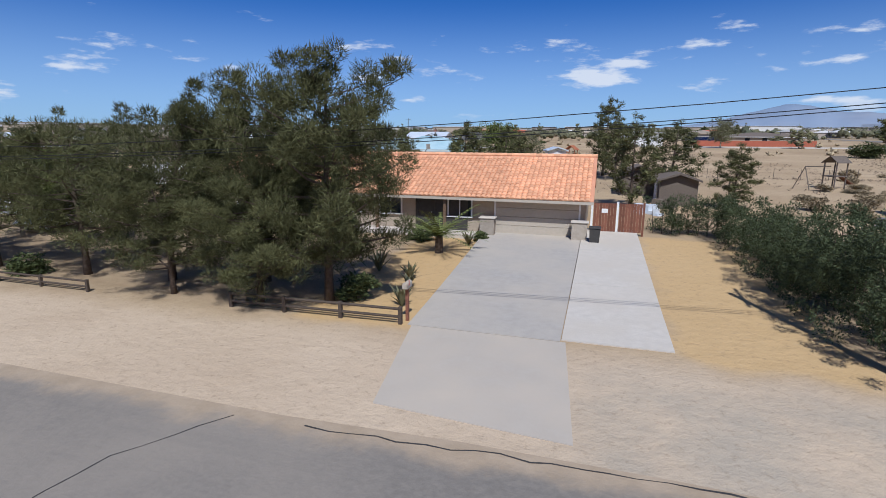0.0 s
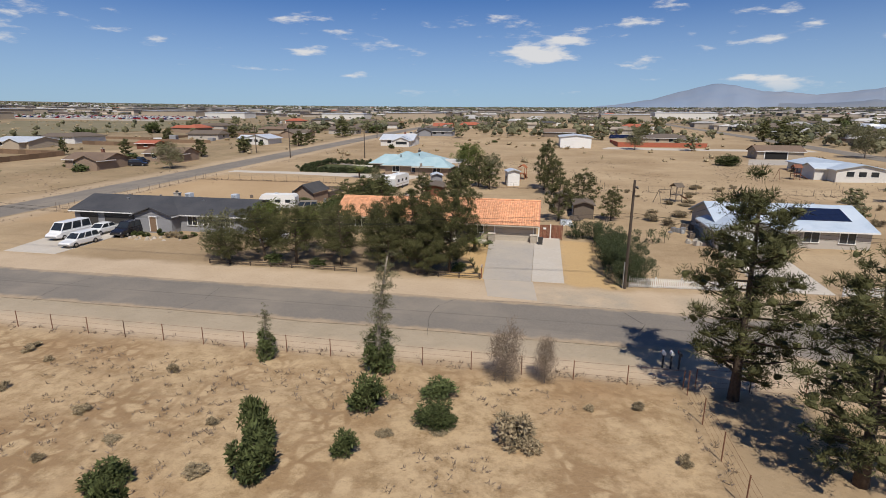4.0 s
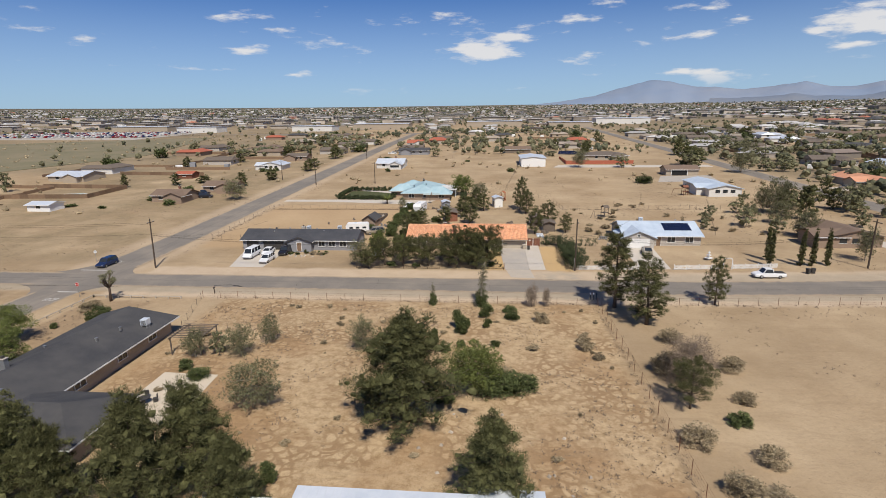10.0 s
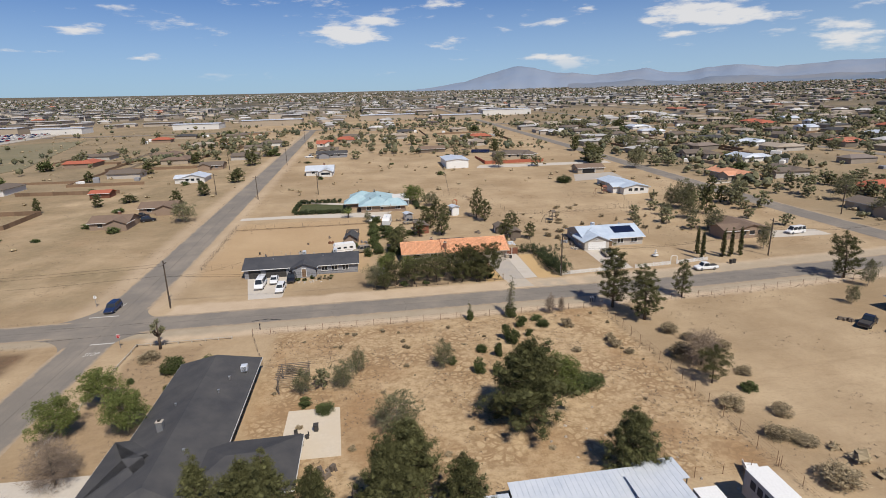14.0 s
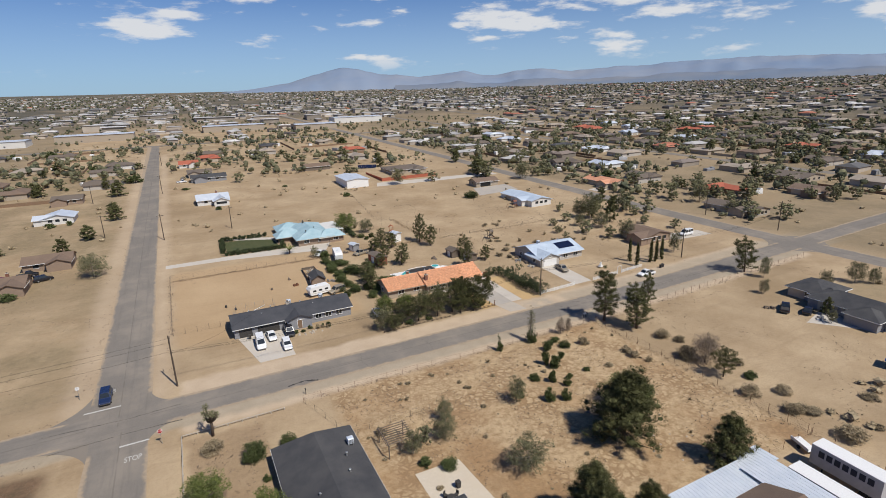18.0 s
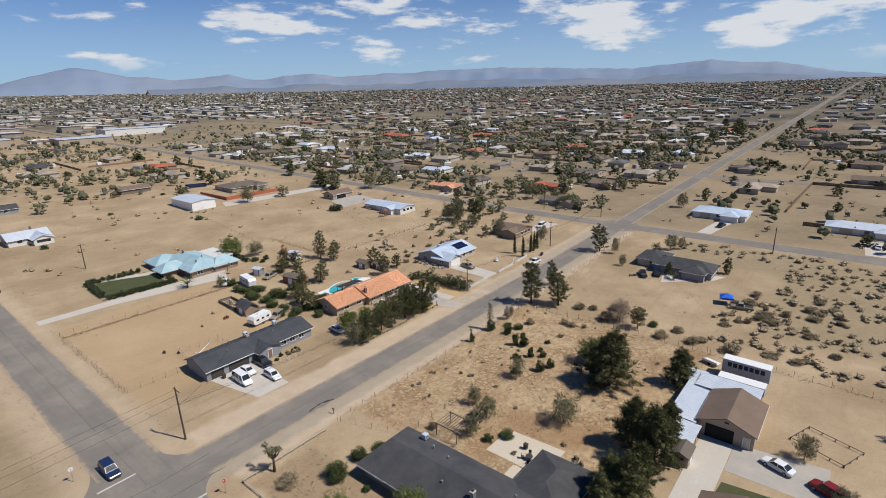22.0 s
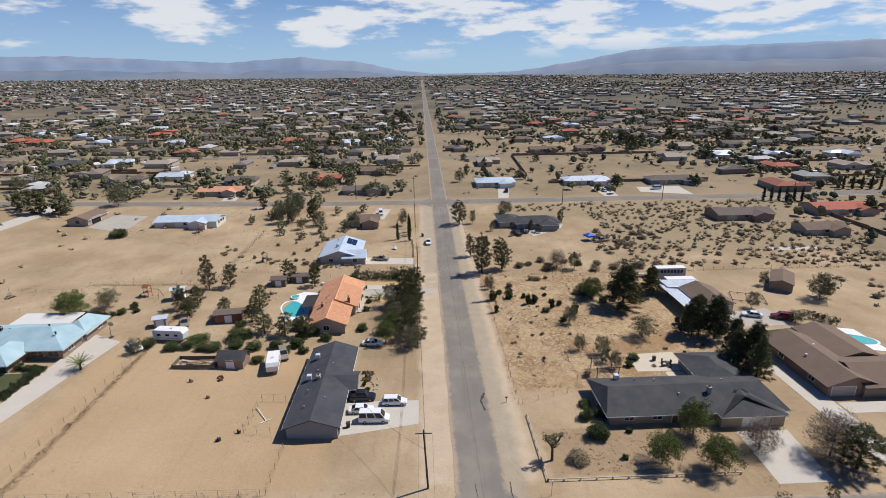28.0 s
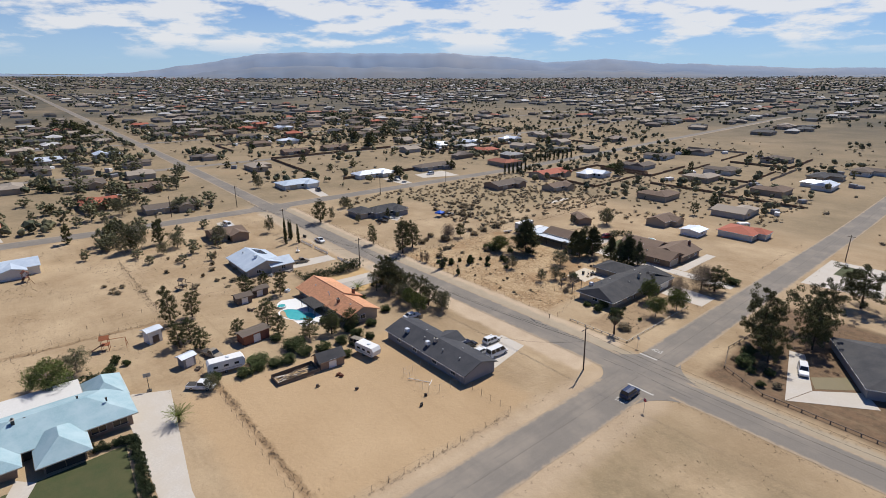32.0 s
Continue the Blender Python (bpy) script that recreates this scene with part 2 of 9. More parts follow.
SAND, SAND2 = (0.37, 0.27, 0.172), (0.31, 0.222, 0.14)
M = {
    "asphalt": mat("asphalt", (0.222, 0.196, 0.164), (0.188, 0.166, 0.140), 6, 0.9, bump=0.2, big=(0.235, 0.20, 0.158), bigscale=0.12, coords="World"),
    "concrete": mat("concrete", (0.56, 0.51, 0.44), (0.48, 0.435, 0.375), 3, 0.85, bump=0.15, big=(0.50, 0.44, 0.36), bigscale=0.3, coords="World"),
    "old_concrete": mat("old_concrete", (0.40, 0.365, 0.32), (0.345, 0.315, 0.275), 3, 0.85, bump=0.15, big=(0.44, 0.385, 0.315), bigscale=0.25, coords="World"),
    "stucco_tan": mat("stucco_tan", (0.40, 0.33, 0.25), (0.35, 0.29, 0.22), 6, 0.9, bump=0.2, bscale=30),
    "stucco_white": mat("stucco_white", (0.66, 0.64, 0.60), (0.58, 0.56, 0.52), 5, 0.9, bump=0.2, bscale=30),
    "stucco_pale": mat("stucco_pale", (0.46, 0.42, 0.37), (0.40, 0.365, 0.32), 5, 0.9, bump=0.2, bscale=30),
    "stucco_grey": mat("stucco_grey", (0.27, 0.27, 0.28), (0.23, 0.23, 0.24), 5, 0.9, bump=0.2, bscale=30),
    "stucco_brown": mat("stucco_brown", (0.30, 0.22, 0.16), (0.25, 0.18, 0.13), 5, 0.9, bump=0.2, bscale=30),
    "wood": mat("wood", (0.22, 0.145, 0.09), (0.15, 0.095, 0.06), 8, 0.8, bump=0.3, rnd=0.2),
    "old_wood": mat("old_wood", (0.20, 0.16, 0.125), (0.12, 0.095, 0.075), 10, 0.9, bump=0.3, rnd=0.2),
    "red_wood": mat("red_wood", (0.24, 0.10, 0.06), (0.17, 0.07, 0.045), 8, 0.85, bump=0.3, rnd=0.25),
    "pole_wood": mat("pole_wood", (0.10, 0.075, 0.055), (0.06, 0.045, 0.035), 10, 0.9, bump=0.3),
    "white_paint": mat("white_paint", (0.78, 0.77, 0.74), (0.70, 0.69, 0.66), 5, 0.55),
    "cream_paint": mat("cream_paint", (0.46, 0.40, 0.32), (0.42, 0.365, 0.29), 5, 0.6),
    "dark_trim": mat("dark_trim", (0.06, 0.055, 0.05), None, 5, 0.7),
    # near-black paint that stands for the shade inside open doorways
    "interior_shade": mat("interior_shade", (0.02, 0.02, 0.02), None, 3, 0.9),
    "glass": mat("glass", (0.03, 0.035, 0.04), (0.02, 0.025, 0.03), 2, 0.08, spec=0.6),
    "orange_tile": mat("orange_tile", (0.76, 0.405, 0.232), (0.66, 0.33, 0.175), 3, 0.85, bump=0.1, rnd=0.16, island=0.14),
    "orange_bed": mat("orange_bed", (0.58, 0.27, 0.155), (0.50, 0.225, 0.125), 2, 0.9, big=(0.62, 0.31, 0.19), bigscale=0.4),
    "shingle_grey": mat("shingle_grey", (0.060, 0.062, 0.070), (0.045, 0.047, 0.053), 9, 0.95, bump=0.35, bscale=14, big=(0.075, 0.075, 0.08), bigscale=0.35),
    "shingle_dark": mat("shingle_dark", (0.062, 0.062, 0.066), (0.047, 0.047, 0.05), 9, 0.95, bump=0.35, bscale=14, big=(0.085, 0.082, 0.08), bigscale=0.3),
    "shingle_brown": mat("shingle_brown", (0.19, 0.135, 0.098), (0.15, 0.105, 0.078), 8, 0.95, bump=0.35, bscale=14, big=(0.20, 0.14, 0.10), bigscale=0.3),
    "shingle_taupe": mat("shingle_taupe", (0.17, 0.135, 0.105), (0.13, 0.105, 0.085), 8, 0.95, bump=0.35, bscale=14),
    "turquoise_tile": mat("turquoise_tile", (0.31, 0.45, 0.485), (0.25, 0.38, 0.42), 5, 0.75, bump=0.4, bscale=9, big=(0.38, 0.50, 0.53), bigscale=0.3),
    "white_metal": mat("white_metal", (0.62, 0.66, 0.70), (0.55, 0.60, 0.65), 2, 0.4, metal=0.2, big=(0.68, 0.71, 0.74), bigscale=0.4),
    "blue_white_tile": mat("blue_white_tile", (0.43, 0.505, 0.59), (0.37, 0.44, 0.52), 3, 0.6, bump=0.2, bscale=10, big=(0.50, 0.565, 0.63), bigscale=0.4),
    "solar": mat("solar", (0.012, 0.018, 0.045), (0.010, 0.014, 0.035), 4, 0.15, spec=0.6),
    "steel": mat("steel", (0.45, 0.45, 0.45), (0.35, 0.35, 0.35), 5, 0.45, metal=0.7),
    "rust": mat("rust", (0.20, 0.09, 0.05), (0.13, 0.06, 0.035), 6, 0.9),
    "rubber": mat("rubber", (0.02, 0.02, 0.02), None, 5, 0.85),
    "car_white": mat("car_white", (0.75, 0.75, 0.74), (0.72, 0.72, 0.71), 2, 0.25, spec=0.5),
    "car_black": mat("car_black", (0.02, 0.02, 0.025), None, 2, 0.2, spec=0.5),
    "car_red": mat("car_red", (0.22, 0.02, 0.02), None, 2, 0.25, spec=0.5),
    "car_blue": mat("car_blue", (0.02, 0.035, 0.09), None, 2, 0.25, spec=0.5),
    "car_tan": mat("car_tan", (0.30, 0.25, 0.18), None, 2, 0.35, spec=0.5),
    "lamp_clear": mat("lamp_clear", (0.7, 0.7, 0.7), None, 2, 0.1, spec=0.6),
    "lamp_red": mat("lamp_red", (0.35, 0.02, 0.02), None, 2, 0.2, spec=0.5),
    "bark": mat("bark", (0.13, 0.095, 0.07), (0.07, 0.05, 0.038), 6, 0.95, bump=0.5),
    "pale_bark": mat("pale_bark", (0.36, 0.31, 0.25), (0.22, 0.18, 0.14), 6, 0.95, bump=0.4),
    "pine_leaf": mat("pine_leaf", (0.118, 0.116, 0.050), (0.066, 0.068, 0.029), 1.2, 0.7, island=0.3, rnd=0.14, spec=0.06),
    "green_leaf": mat("green_leaf", (0.150, 0.170, 0.052), (0.105, 0.122, 0.038), 1.2, 0.7, island=0.4, rnd=0.12, spec=0.06),
    "olive_leaf": mat("olive_leaf", (0.180, 0.172, 0.095), (0.122, 0.118, 0.064), 1.2, 0.75, island=0.45, rnd=0.15, spec=0.06),
    "bush_leaf": mat("bush_leaf", (0.098, 0.115, 0.045), (0.068, 0.082, 0.032), 1.5, 0.7, island=0.5, rnd=0.2, spec=0.06),
    "scrub_leaf": mat("scrub_leaf", (0.325, 0.258, 0.162), (0.230, 0.182, 0.112), 1.5, 0.85, island=0.45, rnd=0.25, spec=0.06),
    "dry_twig": mat("dry_twig", (0.27, 0.21, 0.155), (0.19, 0.145, 0.11), 3, 0.95, island=0.3, rnd=0.1, spec=0.06),
    "hedge_leaf": mat("hedge_leaf", (0.078, 0.094, 0.045), (0.050, 0.062, 0.030), 1.2, 0.6, island=0.5, spec=0.06),
    "grass": mat("grass", (0.070, 0.085, 0.030), (0.048, 0.062, 0.024), 6, 0.9, bump=0.5, big=(0.085, 0.085, 0.035), bigscale=0.4, coords="World"),
    "apron": mat("apron", (0.435, 0.382, 0.315), (0.395, 0.345, 0.285), 2, 0.9, big=(0.47, 0.40, 0.315), bigscale=0.5, coords="World"),
    "cream_concrete": mat("cream_concrete", (0.60, 0.52, 0.405), (0.54, 0.465, 0.36), 2, 0.85, bump=0.1, big=(0.56, 0.47, 0.35), bigscale=0.3, coords="World"),
    "water": mat("water", (0.08, 0.44, 0.43), (0.06, 0.38, 0.39), 1, 0.06, spec=0.5),
    "blue_cloth": mat("blue_cloth", (0.015, 0.13, 0.62), (0.012, 0.10, 0.5), 2, 0.6),
    "brick": mat("brick", (0.24, 0.11, 0.075), (0.17, 0.08, 0.055), 9, 0.9, bump=0.3),
    "red_tile": mat("red_tile", (0.42, 0.13, 0.075), (0.34, 0.10, 0.06), 3, 0.85, bump=0.15),
    "stone": mat("stone", (0.42, 0.36, 0.29), (0.33, 0.28, 0.22), 4, 0.95, bump=0.3, rnd=0.2),
    "line_paint": mat("line_paint", (0.62, 0.60, 0.55), (0.45, 0.43, 0.39), 7, 0.8, coords="World"),
    "tar": mat("tar", (0.055, 0.05, 0.046), None, 3, 0.7, coords="World"),
    "sign_red": mat("sign_red", (0.45, 0.03, 0.03), None, 3, 0.5),
    "letter_dark": mat("letter_dark", (0.03, 0.035, 0.05), None, 3, 0.6),
    "wire": mat("wire", (0.015, 0.015, 0.015), None, 3, 0.7),
    "trailer_side": mat("trailer_side", (0.42, 0.42, 0.43), (0.36, 0.36, 0.37), 2, 0.6),
    # distance haze is painted into the blue-grey of both ranges
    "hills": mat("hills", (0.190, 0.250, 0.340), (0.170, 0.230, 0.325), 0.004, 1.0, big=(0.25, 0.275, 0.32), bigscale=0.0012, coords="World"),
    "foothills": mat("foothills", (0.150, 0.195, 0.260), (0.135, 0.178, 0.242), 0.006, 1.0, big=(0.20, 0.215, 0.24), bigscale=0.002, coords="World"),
    "far_wall": mat("far_wall", (0.36, 0.305, 0.245), (0.25, 0.215, 0.175), 0.05, 0.9, island=0.4, coords="World"),
    "far_tan": mat("far_tan", (0.36, 0.30, 0.235), (0.27, 0.225, 0.18), 0.02, 0.9, island=0.3, coords="World"),
    "far_grey": mat("far_grey", (0.115, 0.112, 0.11), (0.085, 0.083, 0.082), 0.02, 0.9, island=0.3, coords="World"),
    "far_roof": mat("far_roof", (0.19, 0.145, 0.115), (0.12, 0.105, 0.095), 0.012, 0.9, island=0.5, coords="World"),
    "far_wall_north": mat("far_wall_north", (0.46, 0.40, 0.33), (0.33, 0.28, 0.23), 0.05, 0.9, island=0.4, coords="World"),
    "far_pale": mat("far_pale", (0.55, 0.53, 0.50), (0.36, 0.35, 0.335), 0.02, 0.8, island=0.25, coords="World"),
    "far_red": mat("far_red", (0.38, 0.14, 0.085), (0.30, 0.12, 0.08), 0.02, 0.9, island=0.3, coords="World"),
    "far_olive": mat("far_olive", (0.165, 0.155, 0.092), (0.125, 0.120, 0.070), 0.02, 0.9, island=0.35, coords="World", spec=0.06),
    "play_wood": mat("play_wood", (0.40, 0.14, 0.06), (0.30, 0.10, 0.045), 6, 0.8),
    "dry_lawn": mat("dry_lawn", (0.20, 0.175, 0.10), (0.15, 0.14, 0.08), 0.8, 0.95, big=(0.23, 0.19, 0.115), bigscale=0.05, coords="World"),
    "far_leaf": mat("far_leaf", (0.072, 0.080, 0.052), (0.094, 0.097, 0.062), 0.02, 0.9, island=0.45, coords="World", spec=0.06),
}


def ground_material():
    m = bpy.data.materials.new("desert_ground")
    m.use_nodes = True
    nt = m.node_tree
    bsdf = nt.nodes["Principled BSDF"]
    bsdf.inputs["Roughness"].default_value = 0.95
    bsdf.inputs["Specular IOR Level"].default_value = 0.1
    geo = nt.nodes.new("ShaderNodeNewGeometry")
    sep = nt.nodes.new("ShaderNodeSeparateXYZ")

    def link(a, b):
        nt.links.new(a, b)

    def math_(op, a, b=0.0, c=0.0):
        n = nt.nodes.new("ShaderNodeMath")
        n.operation = op
        for i, v in enumerate((a, b, c)):
            if isinstance(v, (int, float)):
                n.inputs[i].default_value = v
            else:
                link(v, n.inputs[i])
        return n.outputs[0]

    def noise_(sc, detail=5.0, ro=0.6, lo=0.35, hi=0.65, src=None):
        n = nt.nodes.new("ShaderNodeTexNoise")
        n.inputs["Scale"].default_value, n.inputs["Detail"].default_value, n.inputs["Roughness"].default_value = sc, detail, ro
        link(src or geo.outputs["Position"], n.inputs["Vector"])
        r = nt.nodes.new("ShaderNodeMapRange")
        r.inputs["From Min"].default_value, r.inputs["From Max"].default_value = lo, hi
        link(n.outputs["Fac"], r.inputs["Value"])
        return r.outputs[0]

    def mix(a, b, f):
        n = nt.nodes.new("ShaderNodeMix")
        n.data_type = "RGBA"
        for sock, v in (("A", a), ("B", b)):
            if isinstance(v, tuple):
                n.inputs[sock].default_value = (*v, 1)
            else:
                link(v, n.inputs[sock])
        if isinstance(f, (int, float)):
            n.inputs["Factor"].default_value = f
        else:
            link(f, n.inputs["Factor"])
        return n.outputs["Result"]

    warp = nt.nodes.new("ShaderNodeTexNoise")
    warp.inputs["Scale"].default_value, warp.inputs["Detail"].default_value = 0.35, 4.0
    link(geo.outputs["Position"], warp.inputs["Vector"])
    wv = nt.nodes.new("ShaderNodeVectorMath")
    wv.operation = "MULTIPLY_ADD"
    link(warp.outputs["Color"], wv.inputs[0])
    wv.inputs[1].default_value = (2.4, 2.4, 0)
    link(geo.outputs["Position"], wv.inputs[2])
    link(wv.outputs[0], sep.inputs[0])
    X, Y = math_("SUBTRACT", sep.outputs["X"], 1.2), math_("SUBTRACT", sep.outputs["Y"], 1.2)

    def edge(v, lo, hi):
        r = nt.nodes.new("ShaderNodeMapRange")
        r.interpolation_type = "SMOOTHSTEP"
        r.inputs["From Min"].default_value, r.inputs["From Max"].default_value = lo, hi
        link(v, r.inputs["Value"])
        return r.outputs[0]

    def rect(x0, x1, y0, y1, s=0.8):
        a = math_("MULTIPLY", edge(X, x0 - s, x0 + s), edge(math_("MULTIPLY", X, -1.0), -x1 - s, -x1 + s))
        b = math_("MULTIPLY", edge(Y, y0 - s, y0 + s), edge(math_("MULTIPLY", Y, -1.0), -y1 - s, -y1 + s))
        return math_("MULTIPLY", a, b)

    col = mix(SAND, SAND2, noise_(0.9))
    col = mix(col, (0.465, 0.355, 0.238), noise_(0.06, 4.0))
    col = mix(col, (0.28, 0.205, 0.13), math_("MULTIPLY", noise_(0.022, 6.0, 0.66, 0.46, 0.66), 0.75))
    col = mix(col, (0.28, 0.20, 0.125), math_("MULTIPLY", noise_(2.2, 6.0, 0.75, 0.5, 0.72), 0.5))
    # the unkempt lot: pale crust broken by brown litter
    lot = rect(-54, 8.5, -56, -8, 1.6)
    # thin dry grass west of the side street
    col = mix(col, mix((0.28, 0.215, 0.135), (0.20, 0.157, 0.10), noise_(0.6, 7.0, 0.75)), math_("MULTIPLY", rect(-190, -96, 14, 340, 6.0), math_("MULTIPLY", noise_(0.05, 5.0, 0.65, 0.36, 0.6), 0.85)))
    crust = mix((0.48, 0.355, 0.225), (0.29, 0.20, 0.115), noise_(0.75, 9.0, 0.78, 0.45, 0.62))
    crust = mix(crust, (0.30, 0.18, 0.095), math_("MULTIPLY", noise_(0.07, 3.0, 0.5, 0.5, 0.66), 0.75))
    # broken plates of crust with brown soil in the gaps
    plates = nt.nodes.new("ShaderNodeTexVoronoi")
    plates.feature = "DISTANCE_TO_EDGE"
    plates.inputs["Scale"].default_value = 0.85
    link(wv.outputs[0], plates.inputs["Vector"])
    gaps = math_("SUBTRACT", 1.0, edge(plates.outputs["Distance"], 0.05, 0.22))
    crust = mix(crust, (0.27, 0.175, 0.10), math_("MULTIPLY", gaps, math_("MULTIPLY", noise_(0.11, 4.0, 0.6, 0.42, 0.58), 0.85)))
    col = mix(col, crust, lot)
    # litter and bark under the trees of the shaded corner garden
    shade_lot = rect(-134, -96.4, -60, -7.4, 1.6)
    col = mix(col, mix((0.20, 0.125, 0.08), (0.105, 0.075, 0.05), noise_(0.5, 7.0, 0.75)), math_("MULTIPLY", shade_lot, 0.95))
    col = mix(col, mix((0.24, 0.165, 0.105), (0.33, 0.235, 0.15), noise_(0.7, 7.0, 0.75)), math_("MULTIPLY", rect(-77.5, -66, -44, -10), 0.7))
    # front garden among the pines: slightly darker brown ground
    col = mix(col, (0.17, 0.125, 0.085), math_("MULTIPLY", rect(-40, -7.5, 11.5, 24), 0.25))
    # old wheel tracks and drip lines, long wavy bands
    tv = nt.nodes.new("ShaderNodeVectorMath")
    tv.operation = "MULTIPLY"
    link(wv.outputs[0], tv.inputs[0])
    tv.inputs[1].default_value = (0.05, 0.9, 1.0)
    col = mix(col, (0.27, 0.195, 0.125), math_("MULTIPLY", noise_(0.55, 6.0, 0.7, 0.54, 0.70, tv.outputs[0]), 0.45))
    # front garden and the strip by the drive: yellower raked sand
    col = mix(col, (0.52, 0.35, 0.17), math_("MULTIPLY", rect(-10, -5.4, 11, 27, 0.5), 0.8))
    col = mix(col, (0.52, 0.355, 0.18), math_("MULTIPLY", rect(2.4, 7.5, 11, 29, 0.5), 0.8))
    # warm raked sand of the back yards, and the furrow of litter on their boundary
    col = mix(col, mix((0.50, 0.345, 0.205), (0.45, 0.30, 0.17), noise_(0.12)), math_("MULTIPLY", rect(-79, -36, 26, 79, 2.0), 0.45))
    for x0, x1, y0, y1 in ((-79, -34, 71.0, 72.3), (-36, 4, 72.2, 73.6), (3.0, 4.4, 74, 106)):
        col = mix(col, mix((0.20, 0.135, 0.08), (0.30, 0.20, 0.12), noise_(1.1, 5.0, 0.7)), math_("MULTIPLY", rect(x0, x1, y0, y1, 0.5), math_("MULTIPLY", noise_(0.45, 5.0, 0.7, 0.30, 0.5), 0.8)))
    # verges, dusty and pale
    verge = mix((0.53, 0.42, 0.318), (0.475, 0.37, 0.275), noise_(0.25))
    col = mix(col, verge, math_("MULTIPLY", rect(-78, 96, 3.5, 10.6, 1.0), 0.9))
    col = mix(col, verge, math_("MULTIPLY", rect(-78, 96, -7.6, -3, 1.0), 0.9))
    # grey gravel shoulders
    gravel = mix((0.385, 0.325, 0.255), (0.33, 0.28, 0.215), noise_(0.3, 5.0, 0.7))
    col = mix(col, gravel, math_("MULTIPLY", rect(-140, 200, -5.4, -1.5, 0.9), 0.85))
    col = mix(col, gravel, math_("MULTIPLY", rect(12, 200, 4.5, 9.5, 1.4), 0.7))
    for x0, x1 in ((-83.5, -79.5), (-97, -91.5)):
        col = mix(col, verge, math_("MULTIPLY", rect(x0, x1, 6, 400, 2.2), 0.5))
    # thin grey dust by the drive's mouth
    col = mix(col, (0.37, 0.325, 0.27), math_("MULTIPLY", rect(-0.2, 8.5, 4.0, 9.6, 1.4), math_("MULTIPLY", noise_(0.5, 5.0, 0.6, 0.3, 0.6), 0.75)))
    # open scrub plot by the east street
    col = mix(col, mix((0.33, 0.255, 0.165), (0.25, 0.20, 0.13), noise_(0.5, 7.0, 0.75)), math_("MULTIPLY", rect(26, 97, -150, -62, 4.0), 0.75))
    col = mix(col, mix((0.33, 0.255, 0.165), (0.25, 0.20, 0.13), noise_(0.5, 7.0, 0.75)), math_("MULTIPLY", rect(72, 97, -70, -26, 4.0), 0.75))
    # drier, darker growth over the lots further out
    far_dry = mix((0.30, 0.232, 0.155), (0.185, 0.148, 0.098), noise_(0.03, 6.0, 0.75, 0.40, 0.66))
    for x0, x1, y0, y1 in ((110, 6000, -6000, 6000), (-95, 110, -6000, -140), (-6000, -170, 150, 6000)):
        col = mix(col, far_dry, math_("MULTIPLY", rect(x0, x1, y0, y1, 12.0), math_("MULTIPLY", noise_(0.012, 5.0, 0.6, 0.26, 0.48), 0.92)))
    # watered gardens, paving and dark growth of the town
    for x0, x1, y0, y1 in ((520, 9000, -9000, 700), (900, 9000, 700, 9000), (-9000, 520, -9000, -480), (-9000, 900, 780, 9000)):
        col = mix(col, (0.075, 0.076, 0.068), math_("MULTIPLY", rect(x0, x1, y0, y1, 250.0), math_("MULTIPLY", noise_(0.008, 6.0, 0.7, 0.24, 0.52), 0.85)))
    # pebbles, twigs and crumbs
    col = mix(col, (0.19, 0.14, 0.09), math_("MULTIPLY", noise_(4.2, 4.0, 0.8, 0.55, 0.70), 0.42))
    col = mix(col, (0.50, 0.39, 0.27), math_("MULTIPLY", noise_(3.1, 4.0, 0.8, 0.58, 0.74), 0.40))
    warm = nt.nodes.new("ShaderNodeMix")
    warm.data_type, warm.blend_type = "RGBA", "MULTIPLY"
    warm.inputs["Factor"].default_value = 1.0
    warm.inputs["B"].default_value = (1.015, 1.0, 0.93, 1)
    link(col, warm.inputs["A"])
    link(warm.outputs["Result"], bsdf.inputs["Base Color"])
    b = nt.nodes.new("ShaderNodeBump")
    b.inputs["Strength"].default_value, b.inputs["Distance"].default_value = 0.5, 0.12
    link(noise_(1.6, 8.0, 0.65, 0.2, 0.8), b.inputs["Height"])
    link(b.outputs[0], bsdf.inputs["Normal"])
    return m


M["ground"] = ground_material()


# ---- building tools ----
def gz(x, y):
    """Height of the ground."""
    a, b, c, e = max(x - 20, 0), max(y - 10, 0), max(-150 - y, 0), max(-130 - x, 0)
    d2 = a * a + b * b + c * c + e * e
    return 0.027 * (math.sqrt(d2 + 225) - 15) - 0.006 * max(math.sqrt(d2) - 250, 0)


def gz_np(x, y):
    a, b, c, e = np.maximum(x - 20, 0), np.maximum(y - 10, 0), np.maximum(-150 - y, 0), np.maximum(-130 - x, 0)
    d2 = a * a + b * b + c * c + e * e
    return 0.027 * (np.sqrt(d2 + 225) - 15) - 0.006 * np.maximum(np.sqrt(d2) - 250, 0)


